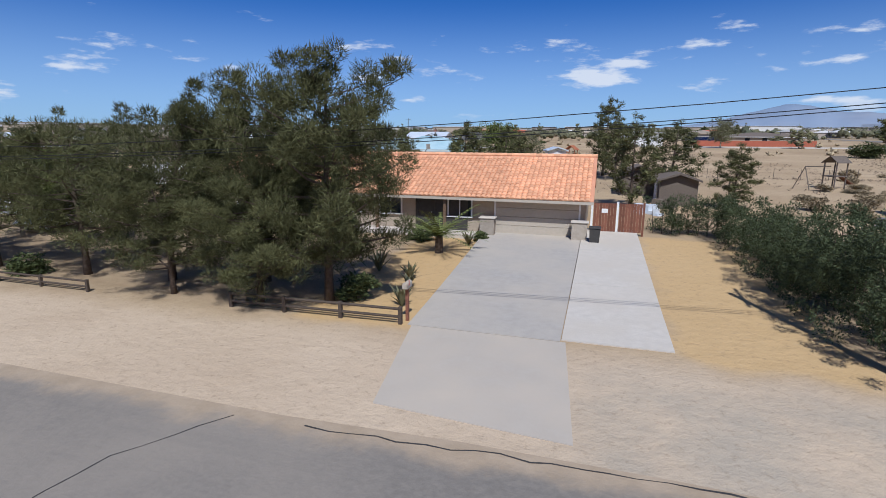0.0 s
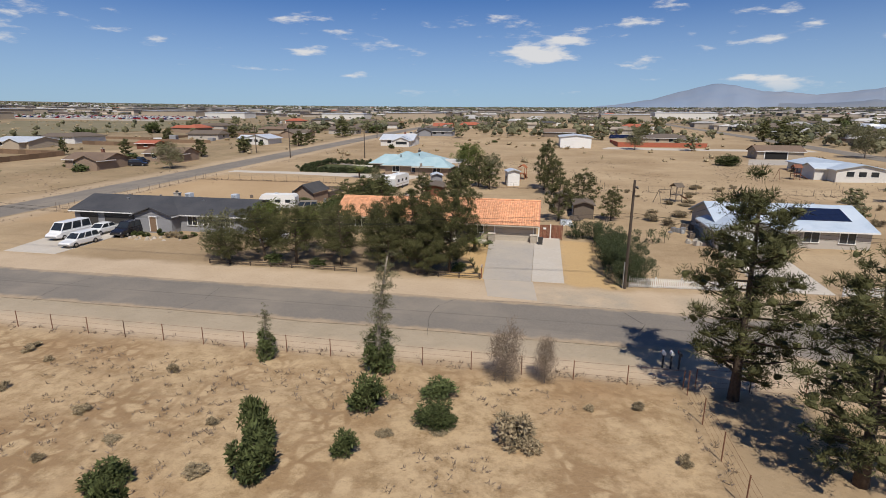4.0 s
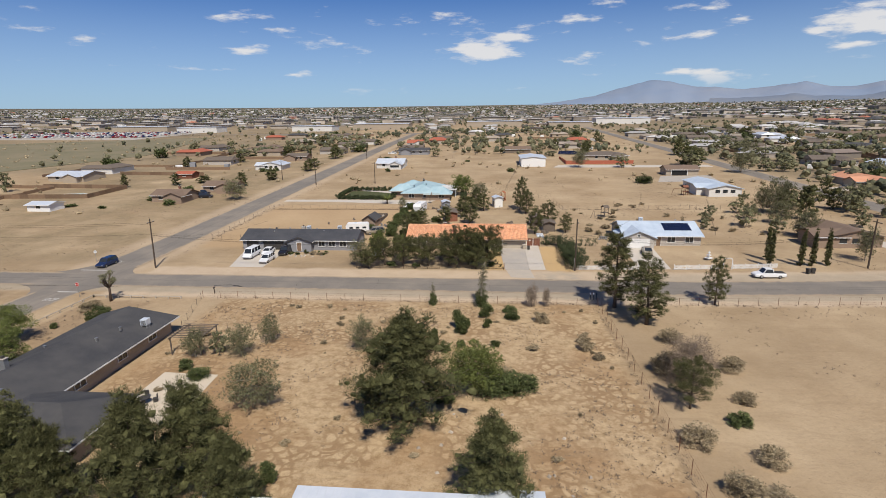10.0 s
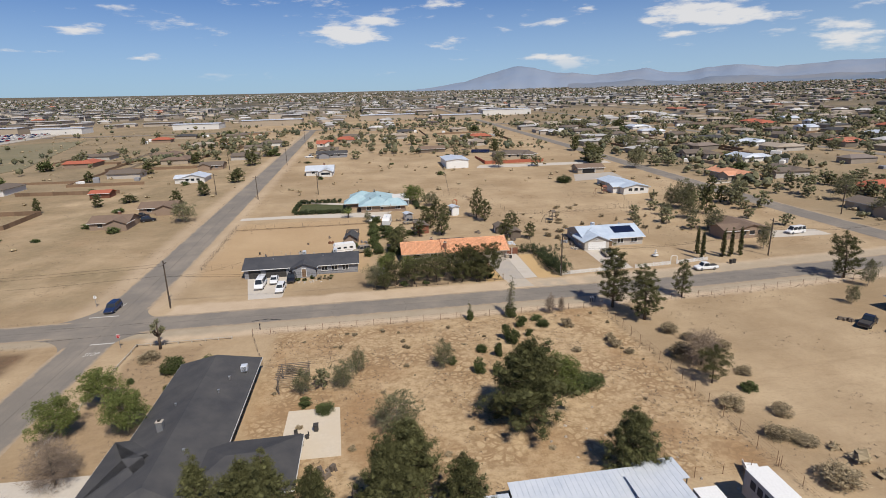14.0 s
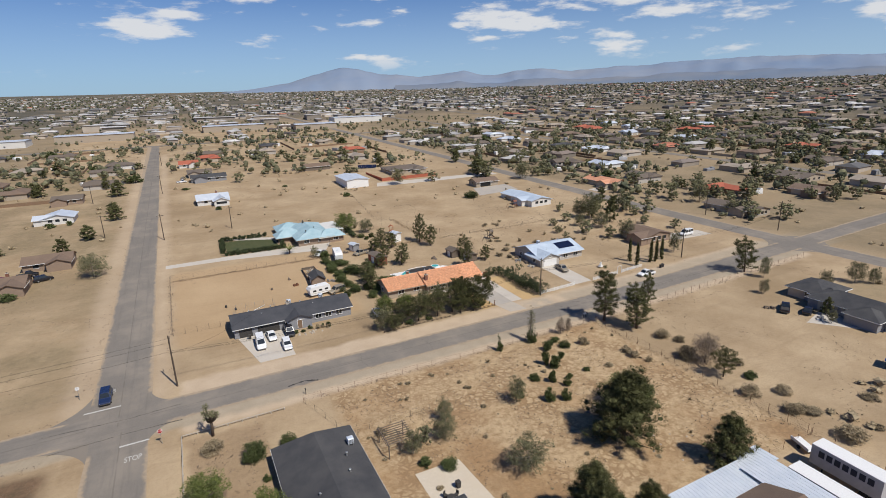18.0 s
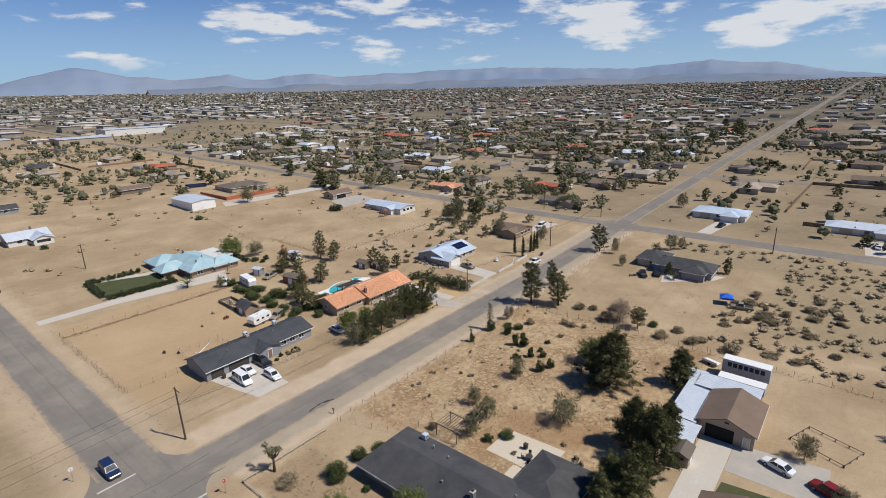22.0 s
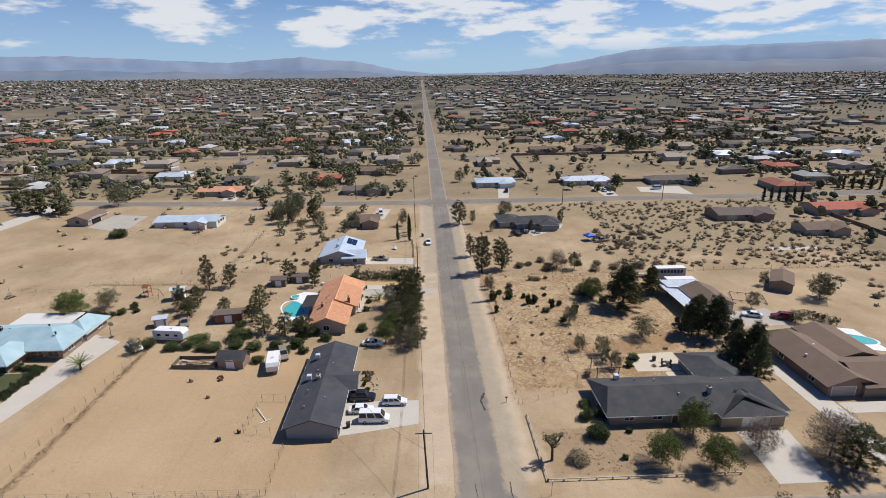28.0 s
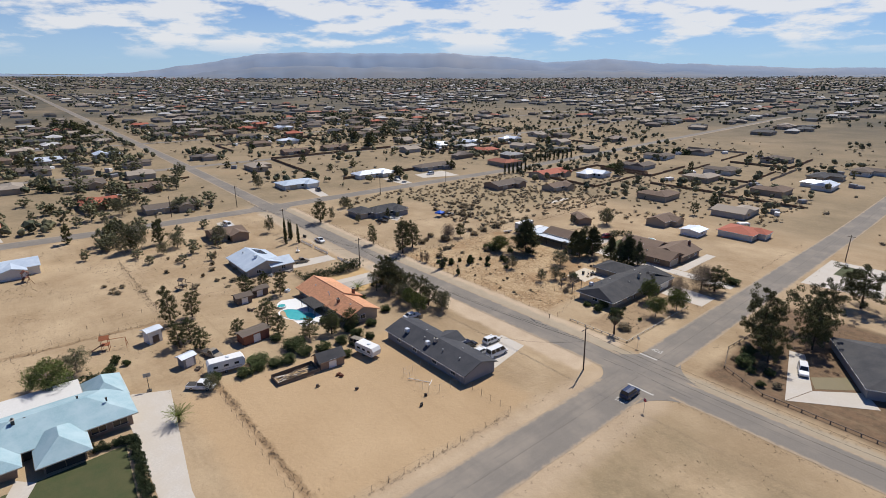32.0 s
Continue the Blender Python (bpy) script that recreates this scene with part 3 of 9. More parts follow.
class Mesh:
    """Collects faces, for one mesh."""

    def __init__(self):
        self.v, self.f = [], []

    def add(self, verts, faces):
        n = len(self.v)
        self.v += [tuple(p) for p in verts]
        self.f += [tuple(i + n for i in f) for f in faces]
        return self

    def box(self, cx, cy, z0, sx, sy, sz, rz=0.0, taper=1.0, bevel=0.0):
        c, s = math.cos(radians(rz)), math.sin(radians(rz))
        levels = [(z0, 1.0 if not bevel else None), (z0 + sz, taper)]
        rings = []
        if bevel:
            b = bevel
            rings = [(z0, sx - 2 * b, sy - 2 * b), (z0 + b, sx, sy), (z0 + sz - b, sx * taper, sy * taper), (z0 + sz, sx * taper - 2 * b, sy * taper - 2 * b)]
        else:
            rings = [(z0, sx, sy), (z0 + sz, sx * taper, sy * taper)]
        pts = []
        for z, w, d in rings:
            for dx, dy in ((-w / 2, -d / 2), (w / 2, -d / 2), (w / 2, d / 2), (-w / 2, d / 2)):
                pts.append((cx + c * dx - s * dy, cy + s * dx + c * dy, z))
        n = len(rings)
        fs = [(3, 2, 1, 0), tuple(4 * (n - 1) + i for i in range(4))]
        for k in range(n - 1):
            for i in range(4):
                j = (i + 1) % 4
                fs.append((4 * k + i, 4 * k + j, 4 * k + 4 + j, 4 * k + 4 + i))
        return self.add(pts, fs)

    def tube(self, pts, radii, sides=7, cap=True):
        rings = []
        for k, p in enumerate(pts):
            p = Vector(p)
            d = (Vector(pts[min(k + 1, len(pts) - 1)]) - Vector(pts[max(k - 1, 0)])).normalized()
            u = d.orthogonal().normalized()
            w = d.cross(u)
            r = radii[k] if isinstance(radii, (list, tuple)) else radii
            rings.append([p + r * (math.cos(a) * u + math.sin(a) * w) for a in (2 * math.pi * i / sides for i in range(sides))])
        # keep the rings from twisting
        for k in range(1, len(rings)):
            best = min(range(sides), key=lambda o: sum((rings[k][(i + o) % sides] - pts_k).length for i, pts_k in enumerate(rings[k - 1])))
            rings[k] = [rings[k][(i + best) % sides] for i in range(sides)]
        fs = [(k * sides + i, k * sides + (i + 1) % sides, (k + 1) * sides + (i + 1) % sides, (k + 1) * sides + i) for k in range(len(rings) - 1) for i in range(sides)]
        if cap:
            fs += [tuple(range(sides))[::-1], tuple((len(rings) - 1) * sides + i for i in range(sides))]
        return self.add([q for r in rings for q in r], fs)

    def prism(self, outline, z0, z1):
        n = len(outline)
        pts = [(x, y, z0) for x, y in outline] + [(x, y, z1) for x, y in outline]
        return self.add(pts, [tuple(range(n))[::-1], tuple(range(n, 2 * n))] + [(i, (i + 1) % n, n + (i + 1) % n, n + i) for i in range(n)])

    def data(self, name, material):
        me = bpy.data.meshes.new(name)
        me.from_pydata(self.v, [], self.f)
        me.materials.append(material)
        me.update()
        return me


def part(name, mesh, material, parent=None, label="", smooth=False):
    me = mesh if isinstance(mesh, bpy.types.Mesh) else mesh.data(name, material)
    if smooth:
        me.polygons.foreach_set("use_smooth", [True] * len(me.polygons))
    ob = new(name, me)
    if parent:
        ob.parent = parent
    if label:
        tagged(ob, label)
    return ob


def thing(name, label, category, x=0, y=0, z=None, rz=0.0, group="", kind=""):
    e = new(name)
    e.matrix_basis = pose(x, y, gz(x, y) if z is None else z, 0, 0, rz)
    e.empty_display_size = 0.3
    return tagged(e, label, category, group, kind)


def setting(name, mesh, material, label="", category=""):
    return tagged(part(name, mesh, material), label, category, kind="structure")


def soup(name, verts, material, per=3):
    """A mesh of loose triangles (or quads) from an array of corners."""
    verts = np.asarray(verts, np.float32).reshape(-1, 3)
    n = len(verts) // per
    me = bpy.data.meshes.new(name)
    me.vertices.add(len(verts))
    me.vertices.foreach_set("co", verts.ravel())
    me.loops.add(len(verts))
    me.loops.foreach_set("vertex_index", np.arange(len(verts), dtype=np.int32))
    me.polygons.add(n)
    me.polygons.foreach_set("loop_start", np.arange(0, len(verts), per, dtype=np.int32))
    me.polygons.foreach_set("loop_total", np.full(n, per, np.int32))
    me.materials.append(material)
    me.update(calc_edges=True)
    return me


# ---- ground and roads ----
def spread_lines(lo, hi, step, far):
    mid = list(np.arange(lo, hi + 0.1, step))
    out, s, v = [], step, hi
    while v < far:
        s *= 1.16
        v += s
        out.append(v)
    low, s, v = [], step, lo
    while v > -far:
        s *= 1.16
        v -= s
        low.append(v)
    return np.array(low[::-1] + mid + out)


def ground():
    xs, ys = spread_lines(-150, 130, 4, 4700), spread_lines(-130, 150, 4, 4700)
    gx, gy = np.meshgrid(xs, ys)
    rough = np.random.RandomState(3).uniform(-0.02, 0.02, gx.shape) * ((abs(gy) > 7) & (gx > -78) & (gx < 96))
    z = gz_np(gx, gy) + rough * (np.hypot(gx, gy) < 150)
    w, n = len(xs), len(ys)
    idx = np.arange(w * n).reshape(n, w)
    faces = np.stack([idx[:-1, :-1], idx[:-1, 1:], idx[1:, 1:], idx[1:, :-1]], -1).reshape(-1, 4)
    me = bpy.data.meshes.new("ground")
    me.from_pydata(np.stack([gx, gy, z], -1).reshape(-1, 3).tolist(), [], faces.tolist())
    me.materials.append(M["ground"])
    me.polygons.foreach_set("use_smooth", [True] * len(me.polygons))
    return tagged(new("ground", me), "pale tan desert sand with dry litter and scrub", "ground", kind="structure")


def strip(name, material, pts, width, lift, label, category="road", jag=0.0, step=4.0, seed=1, thick=0.0):
    """A paved band along a line of points, lying on the ground, with worn edges."""
    rng = random.Random(seed)
    m = Mesh()
    line = []
    for (x0, y0), (x1, y1) in zip(pts, pts[1:]):
        L = math.hypot(x1 - x0, y1 - y0)
        k = max(1, int(L / step))
        line += [(x0 + (x1 - x0) * i / k, y0 + (y1 - y0) * i / k) for i in range(k)]
    line.append(pts[-1])
    rows = []
    for i, (x, y) in enumerate(line):
        ax, ay = line[max(i - 1, 0)]
        bx, by = line[min(i + 1, len(line) - 1)]
        L = math.hypot(bx - ax, by - ay) or 1
        nx, ny = -(by - ay) / L, (bx - ax) / L
        row = []
        for k, o in enumerate((0.5, 0.17, -0.17, -0.5)):
            oo = o * width + (rng.uniform(-jag, jag) if abs(o) == 0.5 else 0)
            px_, py_ = x + nx * oo, y + ny * oo
            far = min(0.5, max(0.0, (math.hypot(x, y) - 250) * 0.0006))
            row.append((px_, py_, gz(px_, py_) + lift + far))
        rows.append(row)
    v = [p for r in rows for p in r]
    f = [(4 * i + k, 4 * i + k + 1, 4 * i + k + 5, 4 * i + k + 4) for i in range(len(rows) - 1) for k in range(3)]
    m.add(v, f)
    return setting(name, m, M[material], label, category)


def road_material(name, axis, centre, half, clear=()):
    """Worn asphalt: wheel tracks, a tar seam along the middle, dust drifting in from both edges but where traffic crosses (clear: start, end along the street)."""
    m = bpy.data.materials.new(name)
    m.use_nodes = True
    nt = m.node_tree
    bsdf = nt.nodes["Principled BSDF"]
    bsdf.inputs["Roughness"].default_value = 0.9
    bsdf.inputs["Specular IOR Level"].default_value = 0.2
    geo = nt.nodes.new("ShaderNodeNewGeometry")
    sep = nt.nodes.new("ShaderNodeSeparateXYZ")
    nt.links.new(geo.outputs["Position"], sep.inputs[0])

    def calc(op, a, b=0.0):
        n = nt.nodes.new("ShaderNodeMath")
        n.operation = op
        for i, v in enumerate((a, b)):
            if isinstance(v, (int, float)):
                n.inputs[i].default_value = v
            else:
                nt.links.new(v, n.inputs[i])
        return n.outputs[0]

    def noise_(sc, lo, hi, detail=6.0, stretch=(1, 1, 1)):
        mp = nt.nodes.new("ShaderNodeVectorMath")
        mp.operation = "MULTIPLY"
        mp.inputs[1].default_value = stretch
        nt.links.new(geo.outputs["Position"], mp.inputs[0])
        n = nt.nodes.new("ShaderNodeTexNoise")
        n.inputs["Scale"].default_value, n.inputs["Detail"].default_value, n.inputs["Roughness"].default_value = sc, detail, 0.65
        nt.links.new(mp.outputs[0], n.inputs["Vector"])
        return ramp(n.outputs["Fac"], lo, hi)

    def ramp(v, lo, hi):
        r = nt.nodes.new("ShaderNodeMapRange")
        r.interpolation_type = "SMOOTHSTEP"
        r.inputs["From Min"].default_value, r.inputs["From Max"].default_value = lo, hi
        nt.links.new(v, r.inputs["Value"])
        return r.outputs[0]

    def mix(a, b, f):
        n = nt.nodes.new("ShaderNodeMix")
        n.data_type = "RGBA"
        for sock, v in (("A", a), ("B", b)):
            if isinstance(v, tuple):
                n.inputs[sock].default_value = (*v, 1)
            else:
                nt.links.new(v, n.inputs[sock])
        nt.links.new(f, n.inputs["Factor"])
        return n.outputs["Result"]

    along = (0.05, 1, 1) if axis == "Y" else (1, 0.05, 1)
    off = calc("ABSOLUTE", calc("SUBTRACT", sep.outputs[axis], centre))
    col = mix((0.222, 0.196, 0.164), (0.188, 0.166, 0.140), noise_(7.0, 0.35, 0.65))
    col = mix(col, (0.262, 0.226, 0.183), noise_(0.10, 0.42, 0.68))
    col = mix(col, (0.128, 0.118, 0.106), calc("MULTIPLY", noise_(0.9, 0.48, 0.74, 6.0, along), 0.35))
    seam = calc("MULTIPLY", calc("SUBTRACT", 1.0, ramp(off, 0.05, 0.16)), noise_(0.3, 0.38, 0.5))
    col = mix(col, (0.07, 0.064, 0.058), calc("MULTIPLY", seam, 0.28))
    dust = ramp(calc("ADD", off, calc("MULTIPLY", noise_(0.5, 0.25, 0.75), 0.7)), half - 0.25, half + 0.55)
    if clear:
        dist = calc("ABSOLUTE", calc("SUBTRACT", sep.outputs["X" if axis == "Y" else "Y"], (clear[0] + clear[1]) / 2))
        dust = calc("MULTIPLY", dust, ramp(dist, (clear[1] - clear[0]) / 2 - 1.5, (clear[1] - clear[0]) / 2))
    col = mix(col, mix((0.40, 0.31, 0.215), (0.34, 0.26, 0.175), noise_(1.4, 0.3, 0.7)), dust)
    nt.links.new(col, bsdf.inputs["Base Color"])
    b = nt.nodes.new("ShaderNodeBump")
    b.inputs["Strength"].default_value, b.inputs["Distance"].default_value = 0.25, 0.03
    nt.links.new(noise_(9.0, 0.2, 0.8), b.inputs["Height"])
    nt.links.new(b.outputs[0], bsdf.inputs["Normal"])
    return m


M["road_x"] = road_material("main_asphalt", "Y", 1.35, 3.6, (-96.5, -79.5))
M["road_west"] = road_material("west_asphalt", "X", -87.8, 4.6, (-10.0, 10.5))
M["road_south"] = road_material("south_asphalt", "X", -87.1, 4.0, (-7.5, 10.0))
M["road_east"] = road_material("east_asphalt", "X", 103.4, 4.2, (-5.0, 8.0))
ground()
strip("road_main", "road_x", [(-900, 1.35), (-91, 1.35), (300, 1.35), (2600, 1.35)], 7.9, 0.035, "worn grey asphalt street with dusty edges", jag=0.15)
strip("road_west", "road_west", [(-87.6, 0), (-87.8, 60), (-88.2, 200), (-90, 400), (-90.5, 474)], 9.7, 0.045, "worn grey asphalt side street", jag=0.15, seed=2)
strip("road_south", "road_south", [(-87.1, -420), (-87.1, -20), (-87.3, -2)], 8.5, 0.041, "worn grey asphalt side street", jag=0.15, seed=7)
strip("road_east", "road_east", [(101, -700), (103.5, 0), (105, 900)], 8.8, 0.045, "worn grey asphalt cross street", jag=0.15, seed=3)
strip("road_north", "asphalt", [(-900, 470), (-90, 474), (400, 480)], 9.0, 0.05, "far grey asphalt street", jag=0.2, seed=4)
strip("road_outer", "asphalt", [(232, -700), (234, 0), (236, 700)], 7.0, 0.04, "far grey asphalt street", jag=0.2, seed=5)
strip("road_outer_2", "asphalt", [(370, -700), (372, 0), (374, 800)], 7.0, 0.04, "far grey asphalt street", jag=0.2, seed=6)


def flare(i, x, y, sx, sy, rx, ry):
    """A rounded corner of asphalt where two streets meet, rx by ry metres."""
    pts = [(x, y)] + [(x + sx * rx * (1 - math.sin(radians(a))), y + sy * ry * (1 - math.cos(radians(a)))) for a in range(0, 91, 6)]
    m = Mesh().add([(u, v, gz(u, v) + 0.03) for u, v in pts], [(0, k, k + 1) if sx * sy < 0 else (0, k + 1, k) for k in range(1, len(pts) - 1)])
    setting("road_corner_" + str(i), m, M["asphalt"], "rounded asphalt corner of the crossing", "road")


for i, (x, y, sx, sy, rx, ry) in enumerate(((-83.4, 4.8, 1, 1, 5.0, 7.5), (-83.4, -2.2, 1, -1, 6.0, 6.5), (-92.2, 4.8, -1, 1, 9.0, 11.0), (-91.0, -2.2, -1, -1, 10.0, 9.0), (99.6, 4.8, -1, 1, 8.0, 8.0), (99.4, -2.2, -1, -1, 8.0, 8.0), (107.4, 4.8, 1, 1, 7.0, 7.0), (107.2, -2.2, 1, -1, 7.0, 7.0))):
    flare(i + 1, x, y, sx, sy, rx, ry)


# ---- houses ----
def window(parent, x, y, z, w, h, side, frame_mat="white_paint"):
    """A window in a wall that faces side (n, s, e, w), its middle at x, y and its sill at z."""
    rz = {"s": 0, "n": 180, "e": 90, "w": -90}[side]
    win = new("window")
    win.parent = parent
    win.matrix_basis = pose(x, y, z, 0, 0, rz)
    f = Mesh()
    for bx, bz, bw, bh in ((-w / 2, 0, 0.08, h), (w / 2, 0, 0.08, h), (0, 0, 0.05, h)):
        f.box(bx, -0.03, bz, bw, 0.09, bh)
    f.box(0, -0.031, h, w + 0.08, 0.09, 0.08)
    part("frame", f, M[frame_mat], win)
    part("sill", Mesh().box(0, -0.05, -0.07, w + 0.16, 0.16, 0.07), M[frame_mat], win)
    for sgn in (-1, 1):
        part("pane", Mesh().box(sgn * w / 4, -0.01, 0.003, w / 2 - 0.07, 0.03, h - 0.006), M["glass"], win)
    return win


def door(parent, x, y, z, w, h, side, material="wood", name="door", panels=0):
    rz = {"s": 0, "n": 180, "e": 90, "w": -90}[side]
    d = new(name)
    d.parent = parent
    d.matrix_basis = pose(x, y, z, 0, 0, rz)
    f = Mesh()
    for s in (-1, 1):
        f.box(s * (w / 2 + 0.05), -0.03, 0, 0.1, 0.1, h)
    f.box(0, -0.031, h, w + 0.2, 0.1, 0.1)
    part("door_frame", f, M["white_paint"] if material != "dark_trim" else M["dark_trim"], d)
    if panels:
        for i in range(panels):
            ph = h / panels
            part("panel", Mesh().box(0, -0.005, i * ph + 0.01, w - 0.01, 0.05, ph - 0.02, bevel=0.008), M[material], d)
    else:
        part("leaf", Mesh().box(0, -0.005, 0.01, w - 0.01, 0.05, h - 0.02, bevel=0.008), M[material], d)
        part("knob", Mesh().box(w * 0.38, -0.06, 1.0, 0.06, 0.06, 0.06, bevel=0.015), M["steel"], d)
    return d


def roof_slab(x0, x1, y0, y1, ze, zr, axis, kind, thick=0.16, hip=None):
    """A roof over a rectangle, its eaves at ze and its ridge at zr: gable, hip or shed."""
    m = Mesh()
    if axis == "y":
        sub = roof_slab(y0, y1, x0, x1, ze, zr, "x", kind, thick, hip)
        m.v = [(b, a, c) for a, b, c in sub.v]
        m.f = [tuple(reversed(f)) for f in sub.f]
        return m
    ym = (y0 + y1) / 2
    inset = 0 if kind == "gable" else (hip if hip is not None else (y1 - y0) / 2 * 0.95)
    top = [(x0, y0, ze), (x1, y0, ze), (x1, y1, ze), (x0, y1, ze), (x0 + inset, ym, zr), (x1 - inset, ym, zr)]
    if kind == "shed":
        top = [(x0, y0, ze), (x1, y0, ze), (x1, y1, zr), (x0, y1, zr)]
        low = [(x, y, z - thick) for x, y, z in top]
        return m.add(top + low, [(0, 1, 2, 3), (7, 6, 5, 4), (0, 4, 5, 1), (1, 5, 6, 2), (2, 6, 7, 3), (3, 7, 4, 0)])
    low = [(x, y, z - thick) for x, y, z in top]
    f = [(0, 1, 5, 4), (2, 3, 4, 5), (7, 6, 10, 11), (9, 8, 11, 10), (0, 6, 7, 1), (2, 8, 9, 3)]
    if kind == "gable":
        f += [(1, 7, 11, 5), (5, 11, 8, 2), (3, 9, 10, 4), (4, 10, 6, 0)]
    else:
        f += [(1, 2, 5), (3, 0, 4), (8, 7, 11), (6, 9, 10), (1, 7, 8, 2), (3, 9, 6, 0)]
    return m.add(top + low, f)


def block(parent, x0, x1, y0, y1, zw, zr, axis="x", kind="gable", wall="stucco_tan", roof="shingle_grey", over=0.6, slope=None, hip=None, base=-0.4, fascia="white_paint", roof_name="roof"):
    """A wing: walls up to the eaves, gable ends, roof with overhang and fascia. Metres in the house's own frame."""
    half = ((y1 - y0) if axis == "x" else (x1 - x0)) / 2
    pitch = (zr - zw) / half if kind != "shed" else 0
    m = Mesh()
    if kind == "gable":
        if axis == "x":
            ends = [[(x, y0, base), (x, y1, base), (x, y1, zw), (x, (y0 + y1) / 2, zr - 0.17), (x, y0, zw)] for x in (x0, x1)]
        else:
            ends = [[(x0, y, base), (x1, y, base), (x1, y, zw), ((x0 + x1) / 2, y, zr - 0.17), (x0, y, zw)] for y in (y0, y1)]
        n = 5
        fs = [(4, 3, 2, 1, 0), (5, 6, 7, 8, 9)] + [(i, (i + 1) % n, n + (i + 1) % n, n + i) for i in range(n)]
        m.add(ends[0] + ends[1], fs)
    else:
        m.box((x0 + x1) / 2, (y0 + y1) / 2, base, x1 - x0, y1 - y0, zw - base)
    part("wall", m, M[wall], parent)
    ze = zw - pitch * over + 0.10
    gx, gy = (over if (kind != "gable" or axis == "y") else 0.45), (over if (kind != "gable" or axis == "x") else 0.45)
    r = part(roof_name, roof_slab(x0 - gx, x1 + gx, y0 - gy, y1 + gy, ze, zr + 0.10, axis, kind, hip=hip), M[roof], parent)
    zf = ze - 0.19
    if kind != "gable" or axis == "x":
        for y in (y0 - gy - 0.022, y1 + gy + 0.022):
            part("fascia", Mesh().box((x0 + x1) / 2, y, zf, x1 - x0 + 2 * gx, 0.04, 0.16), M[fascia], parent)
    if kind != "gable" or axis == "y":
        for x in (x0 - gx - 0.022, x1 + gx + 0.022):
            part("fascia", Mesh().box(x, (y0 + y1) / 2, zf, 0.04, y1 - y0 + 2 * gy, 0.16), M[fascia], parent)
    return r


def vent(parent, x, y, z, s=0.3, h=0.5, material="steel", name="vent"):
    v = part(name, Mesh().box(x, y, z, s, s, h, bevel=0.02).box(x, y, z + h - 0.02, s * 1.5, s * 1.5, 0.08, bevel=0.015), M[material], parent)
    return v


def cooler(parent, x, y, z):
    """A swamp cooler on a roof."""
    c = part("cooler", Mesh().box(x, y, z + 0.25, 0.9, 0.9, 0.85, bevel=0.04), M["white_metal"], parent, "white metal evaporative cooler")
    for i in range(4):
        part("louvre", Mesh().box(x, y - 0.46, z + 0.4 + i * 0.15, 0.7, 0.03, 0.06), M["dark_trim"], c)
    for s in (-0.35, 0.35):
        part("stand", Mesh().box(x + s, y, z - 0.3, 0.06, 0.8, 0.6), M["steel"], c)
    return c


def chimney(parent, x, y, z, h, material="brick", w=0.75):
    c = part("chimney", Mesh().box(x, y, z, w, w * 0.8, h), M[material], parent)
    part("chimney_cap", Mesh().box(x, y, z + h, w + 0.14, w * 0.8 + 0.14, 0.1, bevel=0.02), M["old_concrete"], c)
    part("flue", Mesh().box(x, y, z + h + 0.1, 0.3, 0.3, 0.28, bevel=0.03), M["dark_trim"], c)


def Matrix_box(x, y, z):
    """A low box lying on a south slope."""
    m = Mesh().box(0, 0, 0.05, 0.9, 1.2, 0.16, bevel=0.02)
    t = Matrix.Translation((x, y, z)) @ Matrix.Rotation(math.atan2(1.95, 4.9), 4, "X")
    m.v = [tuple(t @ Vector(p)) for p in m.v]
    return m


